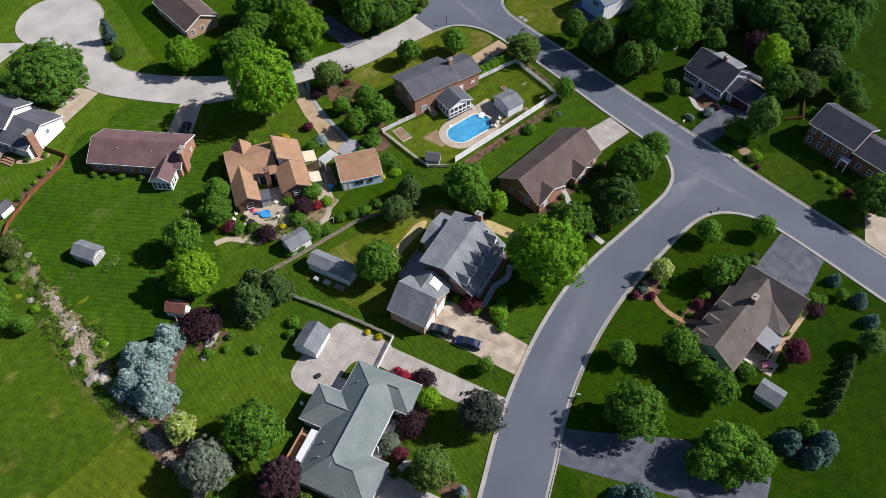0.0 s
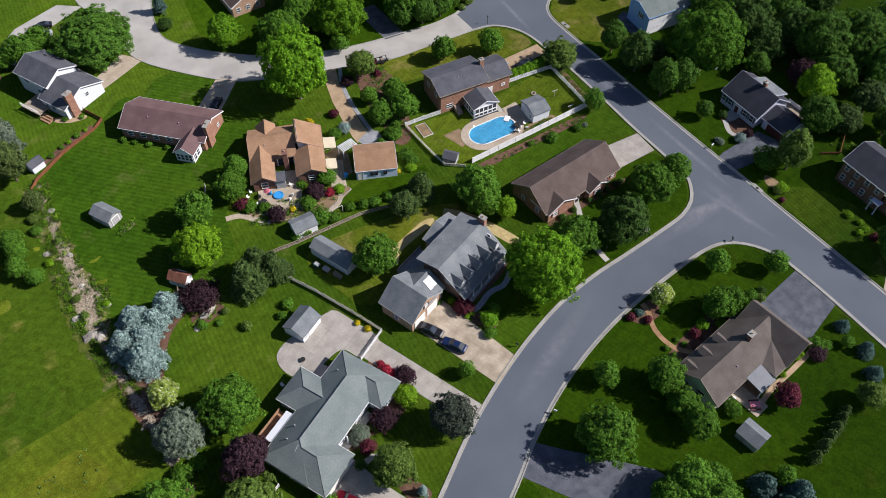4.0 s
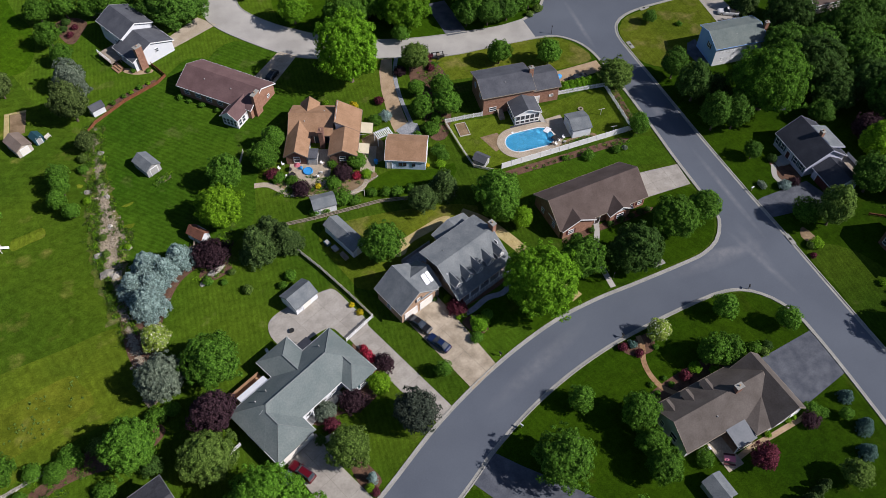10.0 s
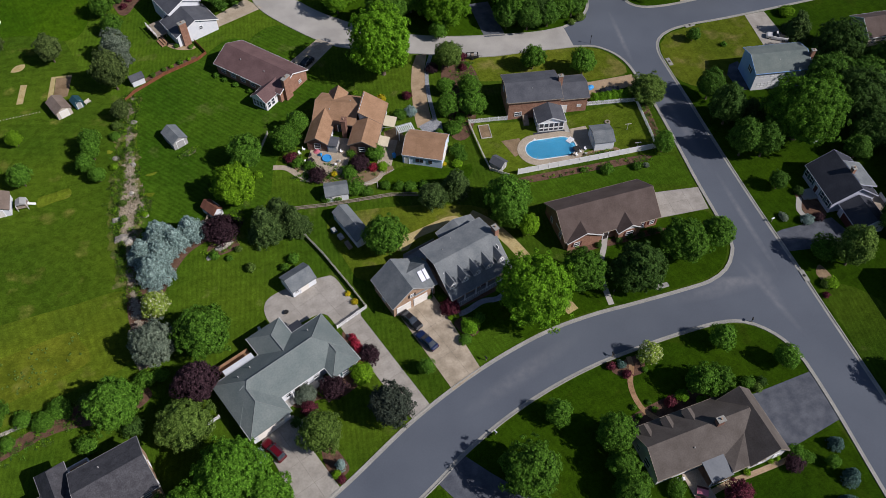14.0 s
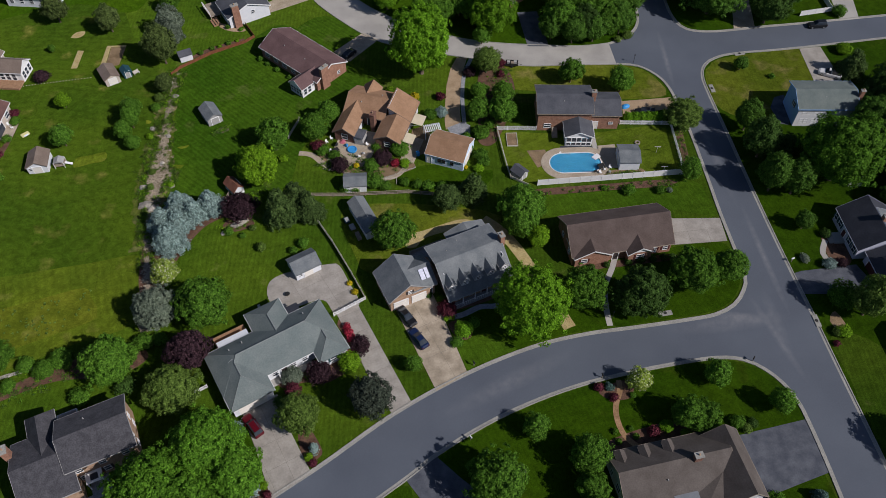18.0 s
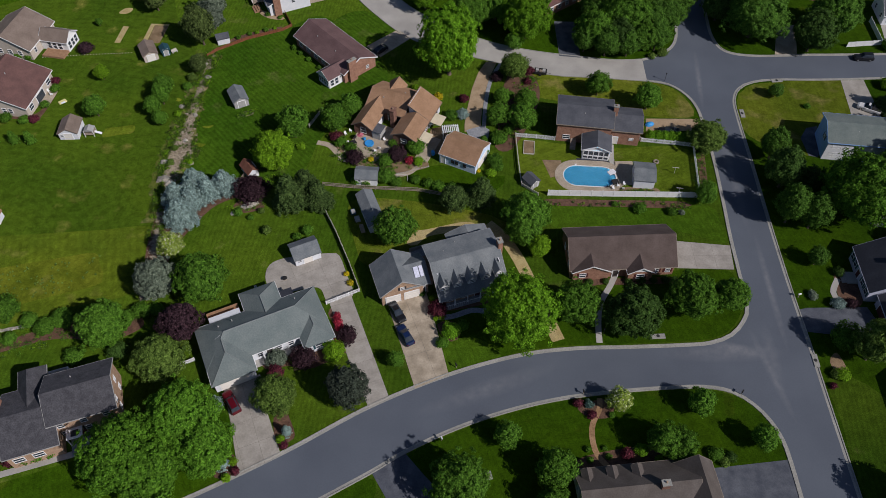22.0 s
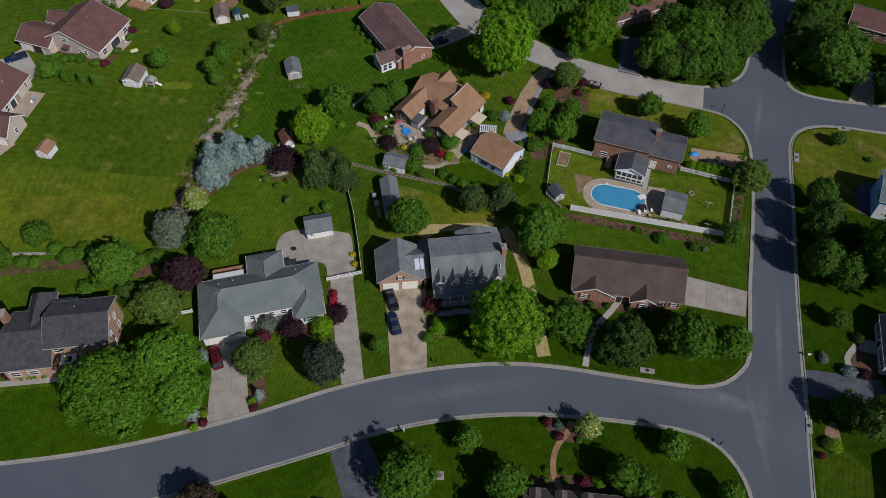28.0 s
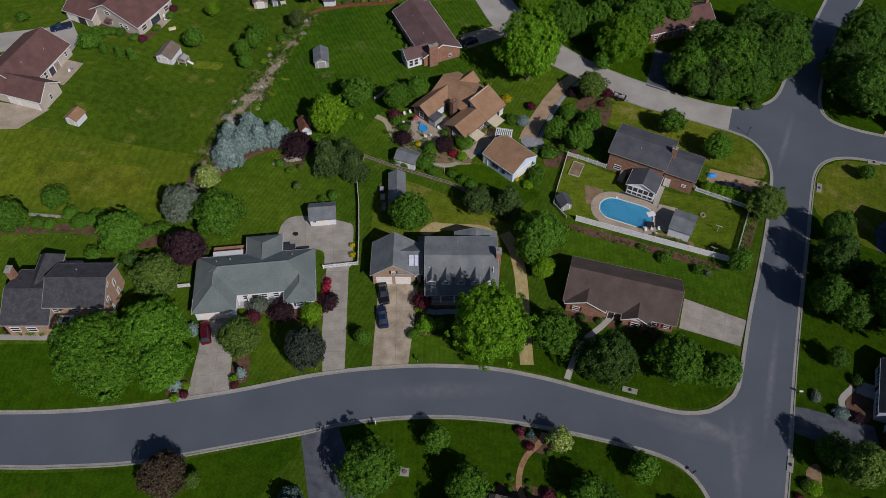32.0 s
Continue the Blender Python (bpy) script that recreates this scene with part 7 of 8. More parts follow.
def broad_crown(kind, seed, count, each, low, high, size, name="crown"):
    """A crown of radius 1: some hundred tufts of blades over an uneven dome, with gaps between them."""
    rng = np.random.default_rng(seed)
    zc, half = low + (high - low) * 0.46, (high - low) / 2
    # limbs that push the outline out, so that no crown is a ball
    m = 64 if count > 500 else 42 if count > 300 else 28 if count > 150 else 15
    limbs = unit(rng, m)
    limbs[:, 2] = np.where(limbs[:, 2] < -0.35, -limbs[:, 2], limbs[:, 2])
    push = rng.uniform(0.08, 0.38, m)
    sharp = 40 if count > 500 else 27 if count > 300 else 17 if count > 150 else 9

    def shell(d):
        near = np.maximum(0, d @ limbs.T) ** sharp
        r = 0.73 + (near * push).max(axis=1)
        wide = np.where(d[:, 2] > 0, 1.06 - 0.26 * d[:, 2], 1.05 + 0.12 * d[:, 2]) * r
        return np.stack([d[:, 0] * wide, d[:, 1] * wide, zc + d[:, 2] * half * r * np.where(d[:, 2] > 0, 1.08, 0.92)], 1)

    k = np.arange(count)
    h = 1 - 1.82 * (k + 0.5) / count
    t = k * 2.39996
    d = np.stack([np.sqrt(1 - h * h) * np.cos(t), np.sqrt(1 - h * h) * np.sin(t), h], 1)
    d += rng.normal(size=d.shape) * 0.8 / math.sqrt(count)
    d /= np.linalg.norm(d, axis=1, keepdims=True)
    tuft = 2.05 / math.sqrt(count) * rng.uniform(0.75, 1.3, count)
    c = shell(d) + d * (rng.normal(size=count) * 0.06 + 0.10 * rng.random(count) ** 5)[:, None] - d * (tuft * 0.75)[:, None]
    dd, cc, tt = np.repeat(d, each, 0), np.repeat(c, each, 0), np.repeat(tuft, each)
    out = unit(rng, len(dd)) + dd * 0.85
    out[:, 2] += 0.30
    out /= np.linalg.norm(out, axis=1, keepdims=True)
    p = cc + out * (tt * rng.uniform(0.55, 1.45, len(tt)))[:, None]
    nrm = out * 0.75 + dd * 0.35 + unit(rng, len(dd)) * 0.55
    nrm[:, 2] += 0.15
    nrm /= np.linalg.norm(nrm, axis=1, keepdims=True)
    sv, sf = sphere(3 if count > 150 else 2)
    lump = np.array([noise.noise(Vector(v) * 4.5 + Vector((seed, 0, 0))) for v in sv])
    mid = np.array([0, 0, zc])
    core = mid + (shell(sv) - mid) * (0.75 + 0.22 * lump)[:, None]
    return blade_mesh(name, blades(p, nrm, size, 1.3, rng), LEAF[kind], (core, sf))


def cone_crown(kind, seed, count, each, tall, size, name="crown", narrow=False):
    """A conifer of base radius 1: sprays of needles on drooping boughs, set in uneven tiers."""
    rng = np.random.default_rng(seed)
    f = 1 - np.sqrt(rng.uniform(0.004, 1, count)) if not narrow else rng.uniform(0, 0.97, count)
    tiers = 9
    f = f * 0.55 + np.round(f * tiers) / tiers * 0.45
    t = np.arange(count) * 2.39996 + rng.normal(size=count) * 0.12
    lean = [(rng.uniform(0, 6.28), rng.uniform(0.05, 0.17)) for _ in range(5)]
    swell = 1 + sum(amount * np.cos(t - a + 3 * f * k) for k, (a, amount) in enumerate(lean)) * 0.6
    reach = ((1 - f) ** (0.5 if narrow else 0.66)) * swell * rng.uniform(0.80, 1.06, count)
    s = np.sqrt(rng.uniform(0.35, 1, count))
    d = np.stack([np.cos(t), np.sin(t), np.full(count, 0.30)], 1)
    c = np.stack([np.cos(t) * s * reach, np.sin(t) * s * reach, tall * (0.07 + 0.9 * f) - 0.16 * s * s * reach + 0.03 * tall], 1)
    tuft = (0.085 + 0.06 * (1 - f)) * rng.uniform(0.8, 1.3, count)
    dd, cc, tt = np.repeat(d, each, 0), np.repeat(c, each, 0), np.repeat(tuft, each)
    out = unit(rng, len(dd)) + dd * 0.9
    out[:, 2] += 0.25
    out /= np.linalg.norm(out, axis=1, keepdims=True)
    p = cc + out * (tt * rng.uniform(0.3, 1.5, len(tt)))[:, None]
    nrm = out * 0.6 + unit(rng, len(dd)) * 0.6
    nrm[:, 2] += 0.5
    nrm /= np.linalg.norm(nrm, axis=1, keepdims=True)
    sv, sf = sphere(2)
    hz = (sv[:, 2] + 1) / 2
    wide = 0.80 * (1 - hz) ** (0.5 if narrow else 0.66) / np.maximum(0.25, np.sqrt(1 - sv[:, 2] ** 2) + 1e-3)
    lump = np.array([1 + 0.2 * noise.noise(Vector(v) * 4 + Vector((seed, 0, 0))) for v in sv])
    core = np.stack([sv[:, 0] * np.minimum(wide, 1.3) * lump, sv[:, 1] * np.minimum(wide, 1.3) * lump, tall * (0.03 + 0.9 * hz)], 1)
    return blade_mesh(name, blades(p, nrm, size, 1.7, rng), LEAF[kind], (core, sf))


def trunk_mesh(seed, top, r, fork):
    rng = random.Random(seed)
    bm = bmesh.new()
    rod(bm, (0, 0, -0.02), (0, 0, 0.06), r * 1.6, r * 1.1, 8)
    rod(bm, (0, 0, 0.06), (0.02, 0.01, fork), r * 1.1, r * 0.8, 8)
    for k in range(5):
        t = k * 1.26 + rng.uniform(-0.3, 0.3)
        rod(bm, (0.02, 0.01, fork - 0.03), (0.45 * math.cos(t), 0.45 * math.sin(t), fork + (top - fork) * rng.uniform(0.5, 0.8)), r * 0.6, r * 0.2, 5)
    rod(bm, (0.02, 0.01, fork - 0.03), (0, 0, top * 0.85), r * 0.75, r * 0.2, 6)
    return mesh_of(bm, "trunk", M_BARK)


TREES = [
    ("B", "bright", [(76.4, 110.8, 7.5, 1.32), (96.9, 121.5, 6.2), (77.1, 38.0, 6.9, 1.1), (74.3, 137.2, 4.0), (115.6, 117.6, 3.6)]),
    ("B", "mid", [(86.5, 128.7, 3.8), (93.4, 117.4, 2.2), (113.2, 116.0, 4.8), (121.5, 118.8, 6.6), (124.0, 112.6, 4.0), (129.6, 121.4, 5.2), (134.4, 128.4, 6.2), (152.5, 113.6, 7.9), (172.7, 112.1, 6.3), (109.1, 98.2, 2.9), (118.9, 91.9, 3.2), (121.9, 63.0, 2.4), (39.5, 95.0, 3.7), (48.3, 95.8, 3.2), (52.2, 100.1, 2.6), (21.2, 55.6, 4.9), (4.7, 47.8, 4.5), (58.0, 62.2, 4.2), (88.4, 39.8, 4.3), (109.6, 38.1, 4.7), (117.1, 37.7, 3.5), (83.9, 61.5, 4.7), (82.6, 58.4, 3.3), (140.4, 72.8, 3.2, 1.2), (137.6, 44.4, 2.1), (104.6, 18.5, 2.4), (112.5, 10.7, 2.2), (98.2, 11.6, 2.9), (71.3, 17.7, 2.3), (62.0, 10.2, 4.7), (77.6, 10.4, 3.3), (54.8, 34.8, 1.5)]),
    ("B", "mid", [(-4.6, 108.6, 2.4), (20.3, 159.9, 3.1), (21.0, 151.9, 2.7), (20.6, 170.3, 3.4), (26.4, 169.4, 3.4), (32.2, 166.0, 3.2), (91.5, 95.8, 2.6), (89.3, 89.7, 3.2), (84.4, 92.2, 2.8), (86.8, 98.7, 2.0), (76.0, 5.4, 2.7), (75.2, 1.6, 3.0), (107.7, -7.2, 1.2), (65.7, -3.6, 3.9), (66.2, -8.1, 3.6), (61.8, -2.2, 3.0), (69.4, -5.6, 2.4), (62.8, -6.4, 2.2), (78.4, -12.9, 1.6), (96.2, 12.5, 3.0), (136.4, 55.2, 3.5, 1.25), (140.4, 53.2, 3.4, 1.25), (158.4, 44.7, 2.9), (171.7, 37.7, 6.9), (180.1, 32.1, 6.9), (166.0, 30.7, 5.1), (175.4, 23.3, 6.0), (161.8, 14.5, 3.6), (156.8, 10.5, 3.1), (83.3, 127.2, 4.8), (91.3, 130.0, 4.3)]),
    ("B", "mid", [(41.2, 166.0, 3.4), (36.4, 164.2, 3.8), (-19.5, 48.0, 3.6), (153.6, 133.3, 6.3), (129.0, 134.6, 5.6), (100.2, 130.6, 5.8), (97.4, 136.6, 5.2), (184.7, 23.5, 6.4), (132.0, -3.6, 4.6), (150.7, 25.3, 4.2), (176.4, 31.2, 5.4), (109.1, 137.6, 4.6), (102.2, 133.1, 5.1)]),
    ("B", "dark", [(118.6, 113.4, 4.2), (146.6, 121.2, 4.3), (164.5, 106.0, 5.2), (97.9, 35.9, 5.0), (139.1, 64.6, 4.2, 1.2), (163.7, 47.5, 5.0), (174.0, 70.0, 6.0), (188.0, 48.0, 6.4), (172.0, 44.9, 5.3), (189.8, 29.0, 6.4), (165.3, 54.9, 6.7), (143.6, 62.4, 3.0), (149.0, 125.2, 4.5)]),
    ("B", "mid", [(166.0, 64.0, 5.4), (181.0, 60.0, 6.4), (178.0, 52.0, 5.8), (192.0, 62.0, 6.5), (172.0, 60.0, 5.4)]),
    ("B", "olive", [(127.9, 78.4, 4.35), (91.2, 106.9, 3.4), (14.2, 40.4, 4.9), (34.2, 29.7, 3.6), (100.4, -15.1, 2.5), (34.2, 4.8, 1.4)]),
    ("C", "conifer", [(37.8, 75.2, 3.7), (41.0, 76.8, 3.5), (43.4, 74.6, 3.1), (76.8, 70.4, 3.1)]),
    ("B", "purple", [(17.8, 46.5, 3.8), (161.4, 35.3, 3.3)]),
    ("C", "blue", [(18.3, 82.2, 3.3), (14.8, 79.4, 2.9), (15.7, 74.4, 3.4), (24.2, 81.4, 2.9), (21.0, 80.0, 2.7), (17.8, 77.8, 2.8), (110.6, -4.9, 1.4), (109.0, -10.2, 1.6), (105.9, -13.6, 1.6), (74.9, -11.7, 2.2), (77.7, -15.9, 2.5), (74.7, -15.6, 2.0), (50.0, 5.1, 1.9), (50.9, 2.8, 2.8)]),
    ("B", "bloom", [(14.5, 65.9, 2.6), (91.2, 21.0, 2.2)]),
    ("B", "silver", [(12.9, 57.2, 4.3)]),
    ("S", "mid", [(-7.4, 51.7, 2.0), (-4.6, 52.9, 2.1), (-1.3, 44.6, 1.9), (-17.2, 58.0, 1.7), (83.6, 86.7, 1.9), (135.1, 26.7, 3.2), (-30.2, 105.2, 3.0), (-52.0, 111.8, 1.7), (-15.3, 56.3, 2.9)]),
    ("B", "leafy", [(10.6, 22.2, 6.6, 0.95), (19.2, 27.4, 6.2, 0.95), (23.0, 22.4, 4.9, 0.9), (14.6, 19.6, 5.6, 0.88)]),
    ("B", "deep", [(50.6, 154.4, 9.0, 0.72)]),
    ("B", "plum", [(30.1, 4.3, 3.9, 0.85)]),
    ("B", "olive", [(137.4, 23.2, 3.7, 1.35)]),
    ("B", "deep", [(110.2, 114.2, 3.0), (114.8, 111.8, 3.6), (120.0, 111.0, 3.4), (127.4, 112.0, 3.5), (126.4, 116.8, 4.6), (116.8, 124.8, 5.4), (125.2, 125.4, 5.4), (132.8, 119.2, 4.2), (138.2, 125.4, 3.6)]),
    ("S", "dark", [(93.2, 46.6, 0.8), (96.4, 46.4, 0.7), (100.6, 45.8, 0.8), (103.0, 45.6, 0.9), (105.4, 45.2, 0.8), (107.6, 45.0, 0.9), (109.4, 44.8, 0.7)]),
    ("S", "mid", [(40.2, 126.0, 0.8), (41.6, 123.8, 0.7), (43.6, 120.9, 0.8), (45.9, 117.5, 0.7)]),
    ("S", "olive", [(128.8, 109.9, 1.4), (126.0, 109.4, 1.0)]),
    ("B", "leafy", [(150.4, 54.6, 8.3, 1.18)]),
    ("C", "conifer", [(173.8, 83.0, 3.4)]),
    ("B", "mid", [(149.6, 91.4, 1.7), (178.6, 76.5, 3.0)]),
    ("N", "teal", [(69.9, 160.0, 1.9, 1.1)]),
    ("B", "conifer", [(70.6, 68.7, 3.0), (164.8, 20.8, 4.0), (155.6, 21.1, 3.4)]),
    ("S", "purple", [(29.9, 79.3, 3.7)]),
    ("B", "lime", [(34.9, 86.6, 4.6), (85.2, 54.5, 2.2), (160.3, 31.6, 4.3)]),
    ("S", "purple", [(-10.1, 132.5, 1.9), (102.2, -4.8, 1.7)]),
    ("B", "bronze", [(46.2, 29.3, 3.8)]),
    ("B", "maroon", [(90.1, -5.7, 2.3)]),
    ("S", "dark", [(67.5, 153.9, 2.0)]),
]
SHRUBS = [
    ("S", "maroon", [(48.4, 92.7, 1.5), (78.2, 101.0, 1.2), (63.8, 44.8, 1.9), (33.9, 36.1, 1.5), (34.8, 22.5, 0.8), (90.2, 12.4, 1.1), (86.4, 20.0, 0.9), (84.6, 22.4, 0.9), (129.2, 19.0, 0.7), (133.7, 1.1, 1.1), (-9.3, 26.4, 1.1), (1.5, 30.8, 1.4), (2.9, 31.5, 1.3), (-15.8, 121.7, 1.2), (-18.8, 109.0, 1.2), (26.9, 19.2, 0.8), (95.0, 108.4, 1.4), (94.3, 104.8, 1.1)]),
    ("S", "mid", [(59.8, 77.6, 1.3), (66.4, 76.4, 1.2), (68.4, 75.2, 1.4), (71.2, 74.4, 1.2), (55.4, 80.0, 1.0), (49.1, 91.3, 1.5), (51.3, 89.2, 1.3), (58.1, 83.9, 1.7), (65.2, 86.8, 2.2), (60.3, 89.1, 1.1), (57.7, 79.0, 2.1), (74.5, 95.8, 1.5), (81.5, 80.3, 1.7), (83.4, 87.3, 1.8), (51.5, 79.2, 1.1), (53.6, 78.7, 1.1), (63.9, 77.7, 1.2), (108.2, 62.7, 1.4), (114.5, 61.0, 1.1), (103.6, 64.9, 0.7), (63.5, 37.6, 1.2), (67.8, 40.6, 1.1), (104.5, 10.2, 1.3), (86.9, 14.0, 0.5), (87.1, 12.5, 0.6), (84.1, 14.2, 0.6), (84.0, 12.4, 0.6), (89.7, 19.5, 0.6), (103.7, -3.5, 1.5), (82.5, -0.6, 1.6), (104.9, -4.8, 1.2), (146.3, 3.4, 1.2), (-6.7, 26.3, 1.1), (-4.7, 26.6, 1.1), (-2.9, 26.9, 1.0), (-15.5, 119.0, 1.2), (-17.1, 113.8, 1.1)]),
    ("S", "mid", [(-27.0, 110.5, 1.4), (-24.9, 110.2, 1.4), (-31.4, 110.1, 1.4), (-28.8, 110.0, 1.4), (-26.1, 133.2, 1.3), (-23.4, 132.1, 1.1), (-20.8, 109.0, 1.3), (40.8, 67.4, 1.2), (38.6, 66.2, 0.9), (9.6, 52.7, 1.8), (12.2, 52.7, 1.5), (7.2, 51.6, 1.6), (-10.7, 53.7, 1.7), (-13.4, 50.1, 1.4), (-16.1, 50.2, 1.5), (95.0, 105.2, 1.1), (79.0, 83.6, 1.7), (81.6, 78.6, 1.5), (80.4, 87.3, 1.0), (86.5, 89.5, 1.3), (89.1, 100.6, 1.1), (27.0, 74.3, 1.0), (29.5, 72.7, 0.7), (17.6, 121.2, 1.3), (14.9, 115.1, 1.2)]),
    ("S", "purple", [(51.8, 85.9, 2.0), (60.9, 85.1, 2.2), (46.8, 41.6, 1.9), (38.8, 38.0, 2.4), (140.0, 34.4, 1.2), (87.2, 107.2, 1.6), (-10.4, 133.5, 1.5)]),
    ("S", "yellow", [(55.2, 85.2, 0.7), (72.5, 102.5, 1.2), (77.5, 78.5, 0.6), (47.6, 55.6, 0.6), (48.2, 53.4, 0.7)]),
    ("S", "lime", [(65.3, 82.8, 1.2), (40.5, 91.3, 1.0), (67.7, 107.0, 0.8), (63.2, 47.5, 0.7), (64.2, 43.1, 0.6), (63.1, 43.1, 0.6), (44.3, 38.6, 2.2), (34.3, 23.6, 0.8), (37.0, 38.3, 0.9), (95.1, 10.0, 1.3), (99.2, -2.7, 0.6), (100.5, -2.8, 0.6), (94.6, -2.8, 0.6), (131.7, 20.5, 1.4), (135.3, 7.6, 0.8), (135.3, 5.1, 0.8), (134.4, 3.5, 0.8), (132.8, 3.8, 0.8), (26.5, 20.9, 0.8), (25.5, 18.3, 0.8), (63.5, 47.6, 0.7), (80.2, 77.1, 1.2), (16.6, 90.4, 0.7), (13.2, 106.1, 0.9)]),
    ("S", "red", [(63.4, 83.5, 1.1), (45.3, 44.9, 0.9), (45.2, 46.3, 0.8), (45.5, 43.7, 0.9), (44.5, 40.7, 1.0)]),
    ("S", "blue", [(77.0, 95.8, 1.5), (23.6, 31.5, 1.4), (86.4, 22.0, 0.9), (137.6, 34.6, 1.4)]),
    ("S", "bright", [(54.2, 103.1, 1.2), (116.9, 82.6, 1.3), (118.3, 82.2, 1.35), (119.7, 81.8, 1.3), (121.1, 81.4, 1.35), (122.5, 81.0, 1.3), (123.9, 80.6, 1.3), (65.4, 39.6, 1.8), (92.7, 12.6, 1.2)]),
    ("S", "dark", [(61.4, 49.0, 0.8), (31.1, 34.8, 1.0), (141.1, 41.5, 1.1), (106.8, 9.3, 1.0), (6.0, 44.7, 1.8)]),
    ("S", "silver", [(34.1, 38.5, 2.0), (133.9, 37.6, 0.9), (116.5, 60.6, 0.7), (133.9, 37.0, 0.9)]),
    ("S", "olive", [(105.4, 8.7, 1.0), (130.5, 20.9, 1.0), (32.7, 68.6, 1.1), (-0.4, 52.6, 1.6), (31.7, 74.1, 0.8), (15.9, 118.2, 1.2), (13.1, 95.1, 0.9), (16.9, 110.1, 0.8), (12.5, 90.7, 0.9)]),
    ("N", "conifer", [(95.7, -13.7, 1.0), (93.9, -13.9, 1.1), (91.7, -14.2, 1.2), (89.7, -14.3, 1.2), (87.2, -14.4, 1.3), (84.6, -14.5, 1.2)]),
    ("N", "blue", [(35.4, 24.6, 0.9), (25.0, 20.5, 1.2), (23.6, 22.0, 0.9)]),
    ("B", "mid", [(-8.1, 142.8, 0.9)]),
    ("B", "silver", [(20.6, 141.4, 3.4, 1.1), (20.9, 137.0, 2.8)]),
    ("B", "drab", [(18.2, 131.0, 4.0, 1.15), (17.8, 120.4, 2.2), (6.1, 147.0, 3.2, 1.1), (-6.6, 154.6, 3.2, 1.1)]),
    ("B", "mid", [(10.2, 113.6, 2.3, 1.15), (9.8, 110.4, 2.1, 1.2), (8.2, 106.8, 1.9, 1.2), (9.8, 103.6, 1.7)]),
    ("B", "lime", [(-4.8, 121.4, 1.8)]),
    ("N", "mid", [(-25.9, 103.0, 1.2), (-21.8, 102.5, 1.2), (-18.1, 101.7, 1.2)]),
    ("S", "mid", [(155.6, 86.8, 0.8), (184.5, 103.9, 1.9), (26.6, 132.2, 0.7), (29.4, 133.2, 0.6), (33.4, 134.2, 0.7), (34.0, 140.6, 0.7), (37.0, 138.8, 0.6)]),
    ("S", "lime", [(176.9, 90.3, 2.0), (31.2, 133.6, 0.6), (35.6, 134.6, 0.5)]),
    ("S", "maroon", [(25.0, 161.6, 1.0), (26.8, 164.0, 0.9)]),
    ("S", "dark", [(24.2, 164.6, 1.1), (25.4, 166.8, 1.2), (16.7, 123.3, 1.2)]),
]
WORDS = {"mid": "green", "bright": "bright green", "dark": "dark green", "bronze": "dark bronze-green", "olive": "olive green", "purple": "dark purple-leaved", "maroon": "maroon-leaved", "red": "red-flowering", "conifer": "dark green", "blue": "silvery blue", "deep": "deep green", "drab": "dull olive", "plum": "brownish purple", "leafy": "fresh green", "teal": "blue-green", "silver": "grey-green", "bloom": "cream-flowering", "lime": "lime green", "yellow": "yellow-leaved"}
MODEL = {}


def model(form, kind, size, variant):
    """The meshes of a tree of radius 1, built once for each look: crown, and trunk or None."""
    key = (form, kind, size, variant)
    if key not in MODEL:
        seed = 11 + len(MODEL) * 7
        if form == "B":
            count, each, leaf = {"huge": (720, 40, 0.025), "large": (400, 44, 0.034), "middle": (240, 36, 0.043), "small": (130, 28, 0.060)}[size]
            high = {"huge": 2.0, "large": 2.0, "middle": 2.2, "small": 2.3}[size]
            MODEL[key] = (broad_crown(kind, seed, count, each, 0.12 if size in ("huge", "large") else 0.26, high, leaf), trunk_mesh(seed, 1.6, 0.055, 0.5))
        elif form == "S":
            count, each, leaf = {"large": (150, 22, 0.056), "middle": (90, 18, 0.08), "small": (50, 13, 0.12)}[size]
            MODEL[key] = (broad_crown(kind, seed, count, each, 0.0, 1.25, leaf), None)
        elif form == "C":
            MODEL[key] = (cone_crown(kind, seed, 330 if size == "large" else 220, 26, 1.9 if kind in ("blue", "silver", "teal") else 2.3, 0.042), trunk_mesh(seed, 1.7, 0.06, 0.7))
        else:
            MODEL[key] = (cone_crown(kind, seed, 130, 16, 3.0, 0.07, narrow=True), None)
    return MODEL[key]


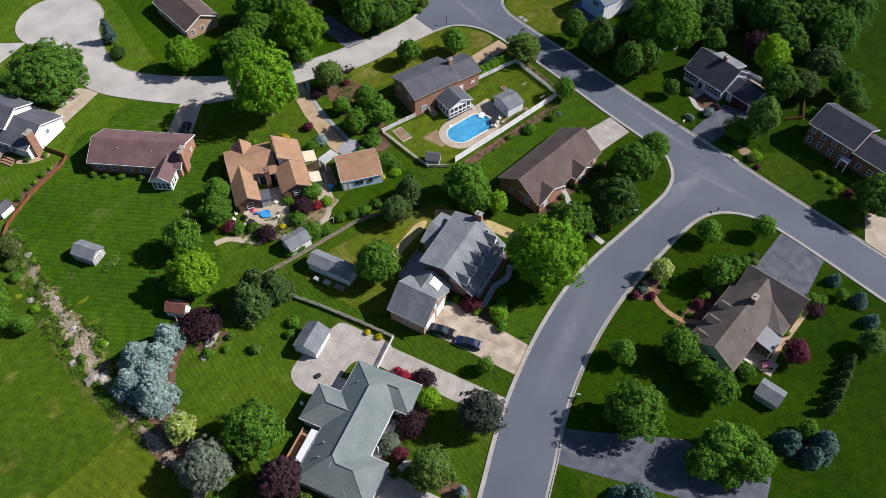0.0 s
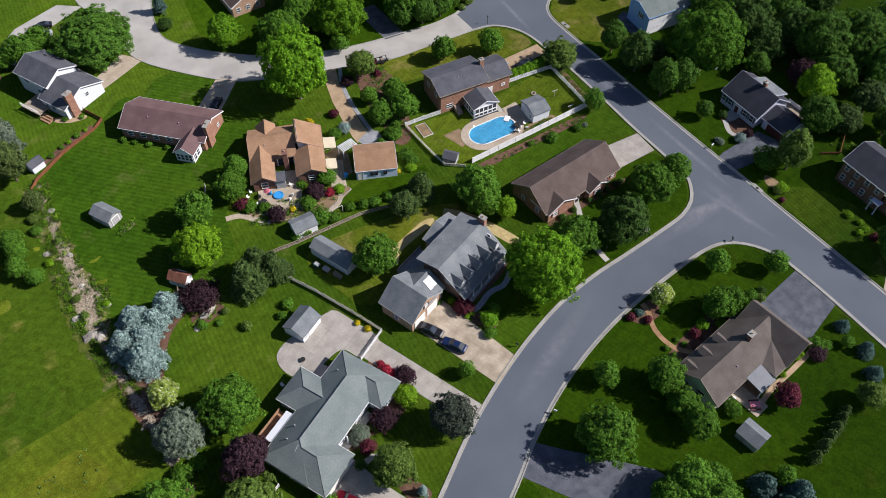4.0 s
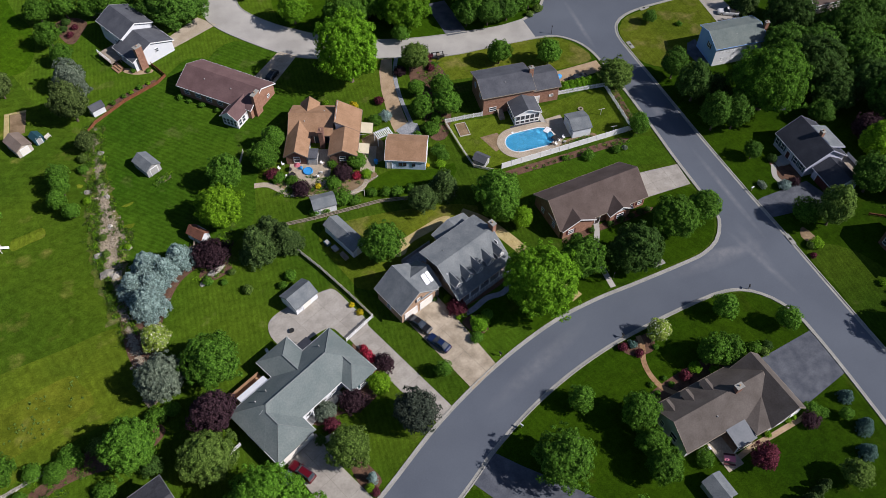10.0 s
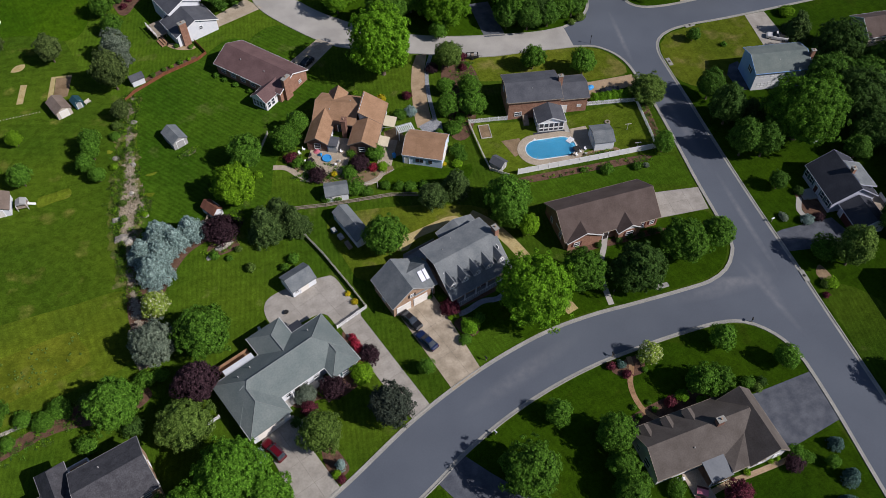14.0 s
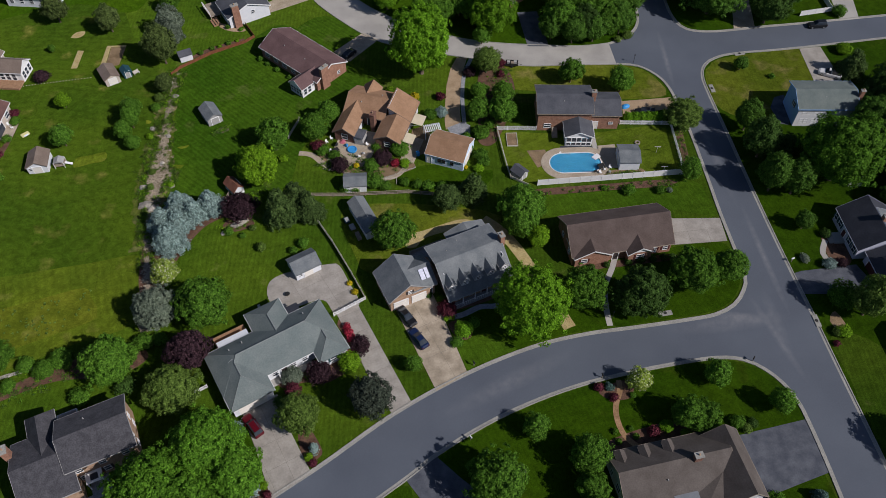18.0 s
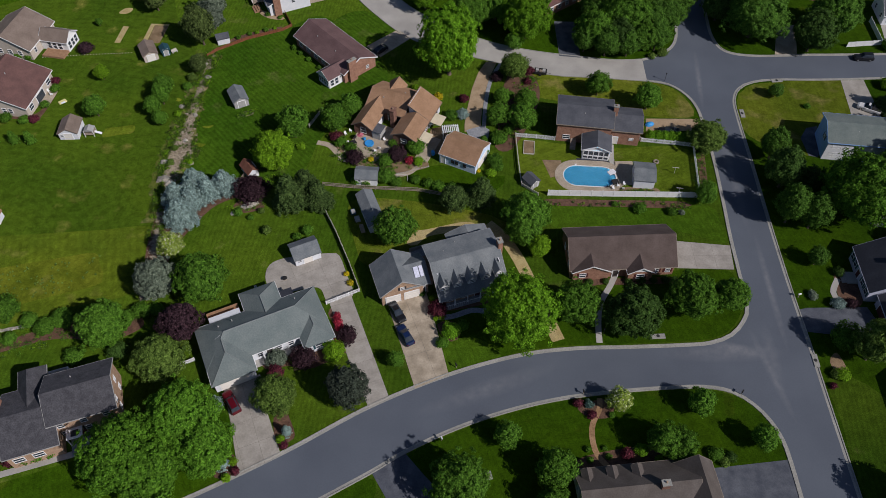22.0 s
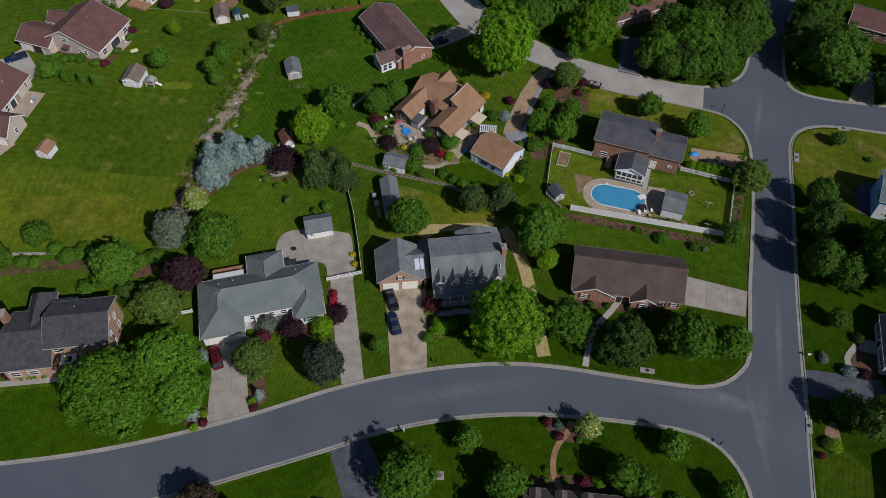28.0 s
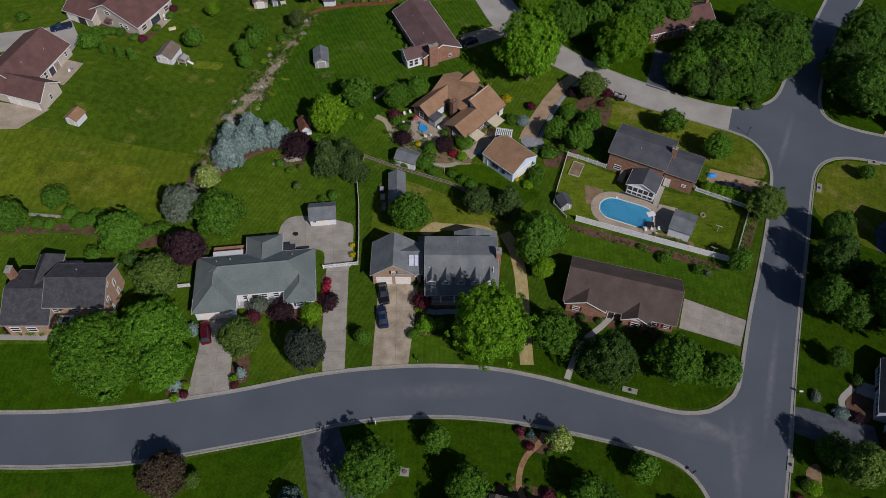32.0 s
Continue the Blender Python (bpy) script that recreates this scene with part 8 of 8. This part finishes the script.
def plant(form, kind, x, y, r, k, tall=1.0):
    # east of the street that side's shade is put into deeper leaves; the corner garden has greener spruces
    if kind == "mid" and form == "B" and x > 128:
        kind = "deep"
    if kind == "blue" and x > 45 and y < 30:
        kind = "teal"
    if kind == "purple" and form == "S" and r > 3:
        tall = 0.72
    if form == "S" and kind == "bright" and 116 < x < 125:
        tall = 1.3
    if form == "B" and kind == "olive" and r > 3.9:
        tall = 0.72
    if form == "B" and r > 5.5:
        tall *= (5.6 + (r - 5.5) * 0.55) / r
    size = "large" if r > (4.2 if form == "B" else 1.9) else "middle" if r > (2.4 if form == "B" else 1.1) else "small"
    if form == "B" and r > 5.9:
        size = "huge"
    crown, trunk = model(form, kind, size, k % (3 if kind in ("mid", "bright") else 2))
    rng = random.Random(int(x * 31 + y * 17))
    word = WORDS[kind]
    what = {"B": ("tree", "leafy %s tree standing on grass"), "S": ("shrub", "rounded %s garden shrub"), "C": ("conifer", "%s conifer with drooping boughs"), "N": ("conifer", "narrow upright %s conifer")}[form]
    size_word = {"huge": "tall spreading ", "large": "large ", "middle": "", "small": "small "}[size]
    ob = new(what[0])
    ob.matrix_basis = pose(x, y, 0, 0, 0, rng.uniform(0, 360)) @ Matrix.Diagonal((r, r, r * tall * rng.uniform(0.92, 1.08), 1))
    tagged(ob, size_word + what[1] % word, what[0], {"B": "trees of the neighbourhood", "S": "garden shrubs", "C": "conifers of the neighbourhood", "N": "conifers of the neighbourhood"}[form])
    c = new("crown", crown)
    c.parent = ob
    if trunk:
        t = new("trunk", trunk)
        t.parent = ob



count = 0
for form, kind, spots in TREES + SHRUBS:
    for x, y, r, *tall in spots:
        plant(form, kind, x, y, r, count, *tall)
        count += 1


def tufts(name, label, spots, kinds):
    """Weeds and tall grass: sprays of blades in one mesh for each tone."""
    for kind in kinds:
        rng = np.random.default_rng(len(name) + len(kind))
        some = [p for k, p in enumerate(spots) if kinds[k % len(kinds)] == kind]
        n = 22
        c = np.repeat(np.array([[x, y, 0.12 * s] for x, y, s in some]), n, axis=0)
        r = np.repeat(np.array([s for _, _, s in some]), n)
        c += rng.normal(size=c.shape) * np.stack([r * 0.35, r * 0.35, r * 0.22], 1)
        c[:, 2] = np.abs(c[:, 2]) + 0.05
        nrm = unit(rng, len(c))
        nrm[:, 2] = np.abs(nrm[:, 2]) + 0.4
        nrm /= np.linalg.norm(nrm, axis=1, keepdims=True)
        v = cards(c, nrm, 0.085, 1.7, rng)
        tagged(new(name, leaf_mesh(name, v, LEAF[kind])), label, "weeds", kind="stuff")


rng = random.Random(21)
spots = []
for _ in range(1500):
    s, side = rng.random() ** 1.2, rng.random()
    bank = BANK_W if side < 0.62 else BANK_E
    p = bank[int(s * 0.8 * (len(bank) - 1))]
    wide = (2.2 if s < 0.55 else 1.1) if side < 0.62 else 0.8
    out = abs(rng.gauss(0, 0.5)) * wide * (-1 if side < 0.62 else 1)
    if noise.noise(Vector((p.x * 0.25 + out, p.y * 0.25, 3))) > -0.12:
        spots.append((p.x + out + rng.gauss(0, 0.2), p.y + rng.gauss(0, 0.5), rng.uniform(0.4, 1.1)))
for _ in range(260):
    s = rng.random() * 0.8
    p, q = BANK_W[int(s * (len(BANK_W) - 1))], BANK_E[int(s * (len(BANK_E) - 1))]
    p = p.lerp(q, rng.random())
    if noise.noise(Vector((p.x * 0.4, p.y * 0.4, 8))) > 0.0:
        spots.append((p.x, p.y, rng.uniform(0.3, 0.7)))
tufts("weeds", "ragged weeds and tall grass along the creek bed", spots, ["olive", "lime", "mid", "olive"])
spots = []
for x0, y0, x1, y1, wide, n in ((88, 67.6, 119, 62.4, 0.7, 60), (48, 88, 60, 82, 1.6, 130), (86, 86, 95, 107, 3.0, 160), (-30, 47, 6, 51.5, 2.0, 150), (26.4, 75.4, 31.8, 77.6, 1.6, 70), (120.6, 63, 126.4, 78, 0.7, 60), (146, 10, 156, 22, 3, 60), (106, 68.4, 113, 67.4, 0.6, 36), (123.4, 65.6, 126.8, 77, 0.4, 26), (32, 80, 35, 84, 1.5, 30), (27, 103.6, 30.6, 104.8, 1.0, 40), (49, 90, 65, 83, 2.0, 90)):
    for _ in range(n):
        t = rng.random()
        spots.append((x0 + (x1 - x0) * t + rng.gauss(0, wide * 0.5), y0 + (y1 - y0) * t + rng.gauss(0, wide * 0.5), rng.uniform(0.4, 0.9)))
tufts("ground_cover", "low mixed plants covering garden beds", spots, ["mid", "lime", "dark", "olive"])
spots = []
for _ in range(120):
    x, y = rng.uniform(-22, 0.2), rng.uniform(58.4, 67.8)
    if y > 57.8 + (x + 19) * 0.17 and noise.noise(Vector((x * 0.3, y * 0.3, 5))) > -0.2:
        spots.append((x, y, rng.uniform(0.15, 0.32)))
tufts("meadow_weeds", "scattered low weeds in the unmown patch", spots, ["olive"])
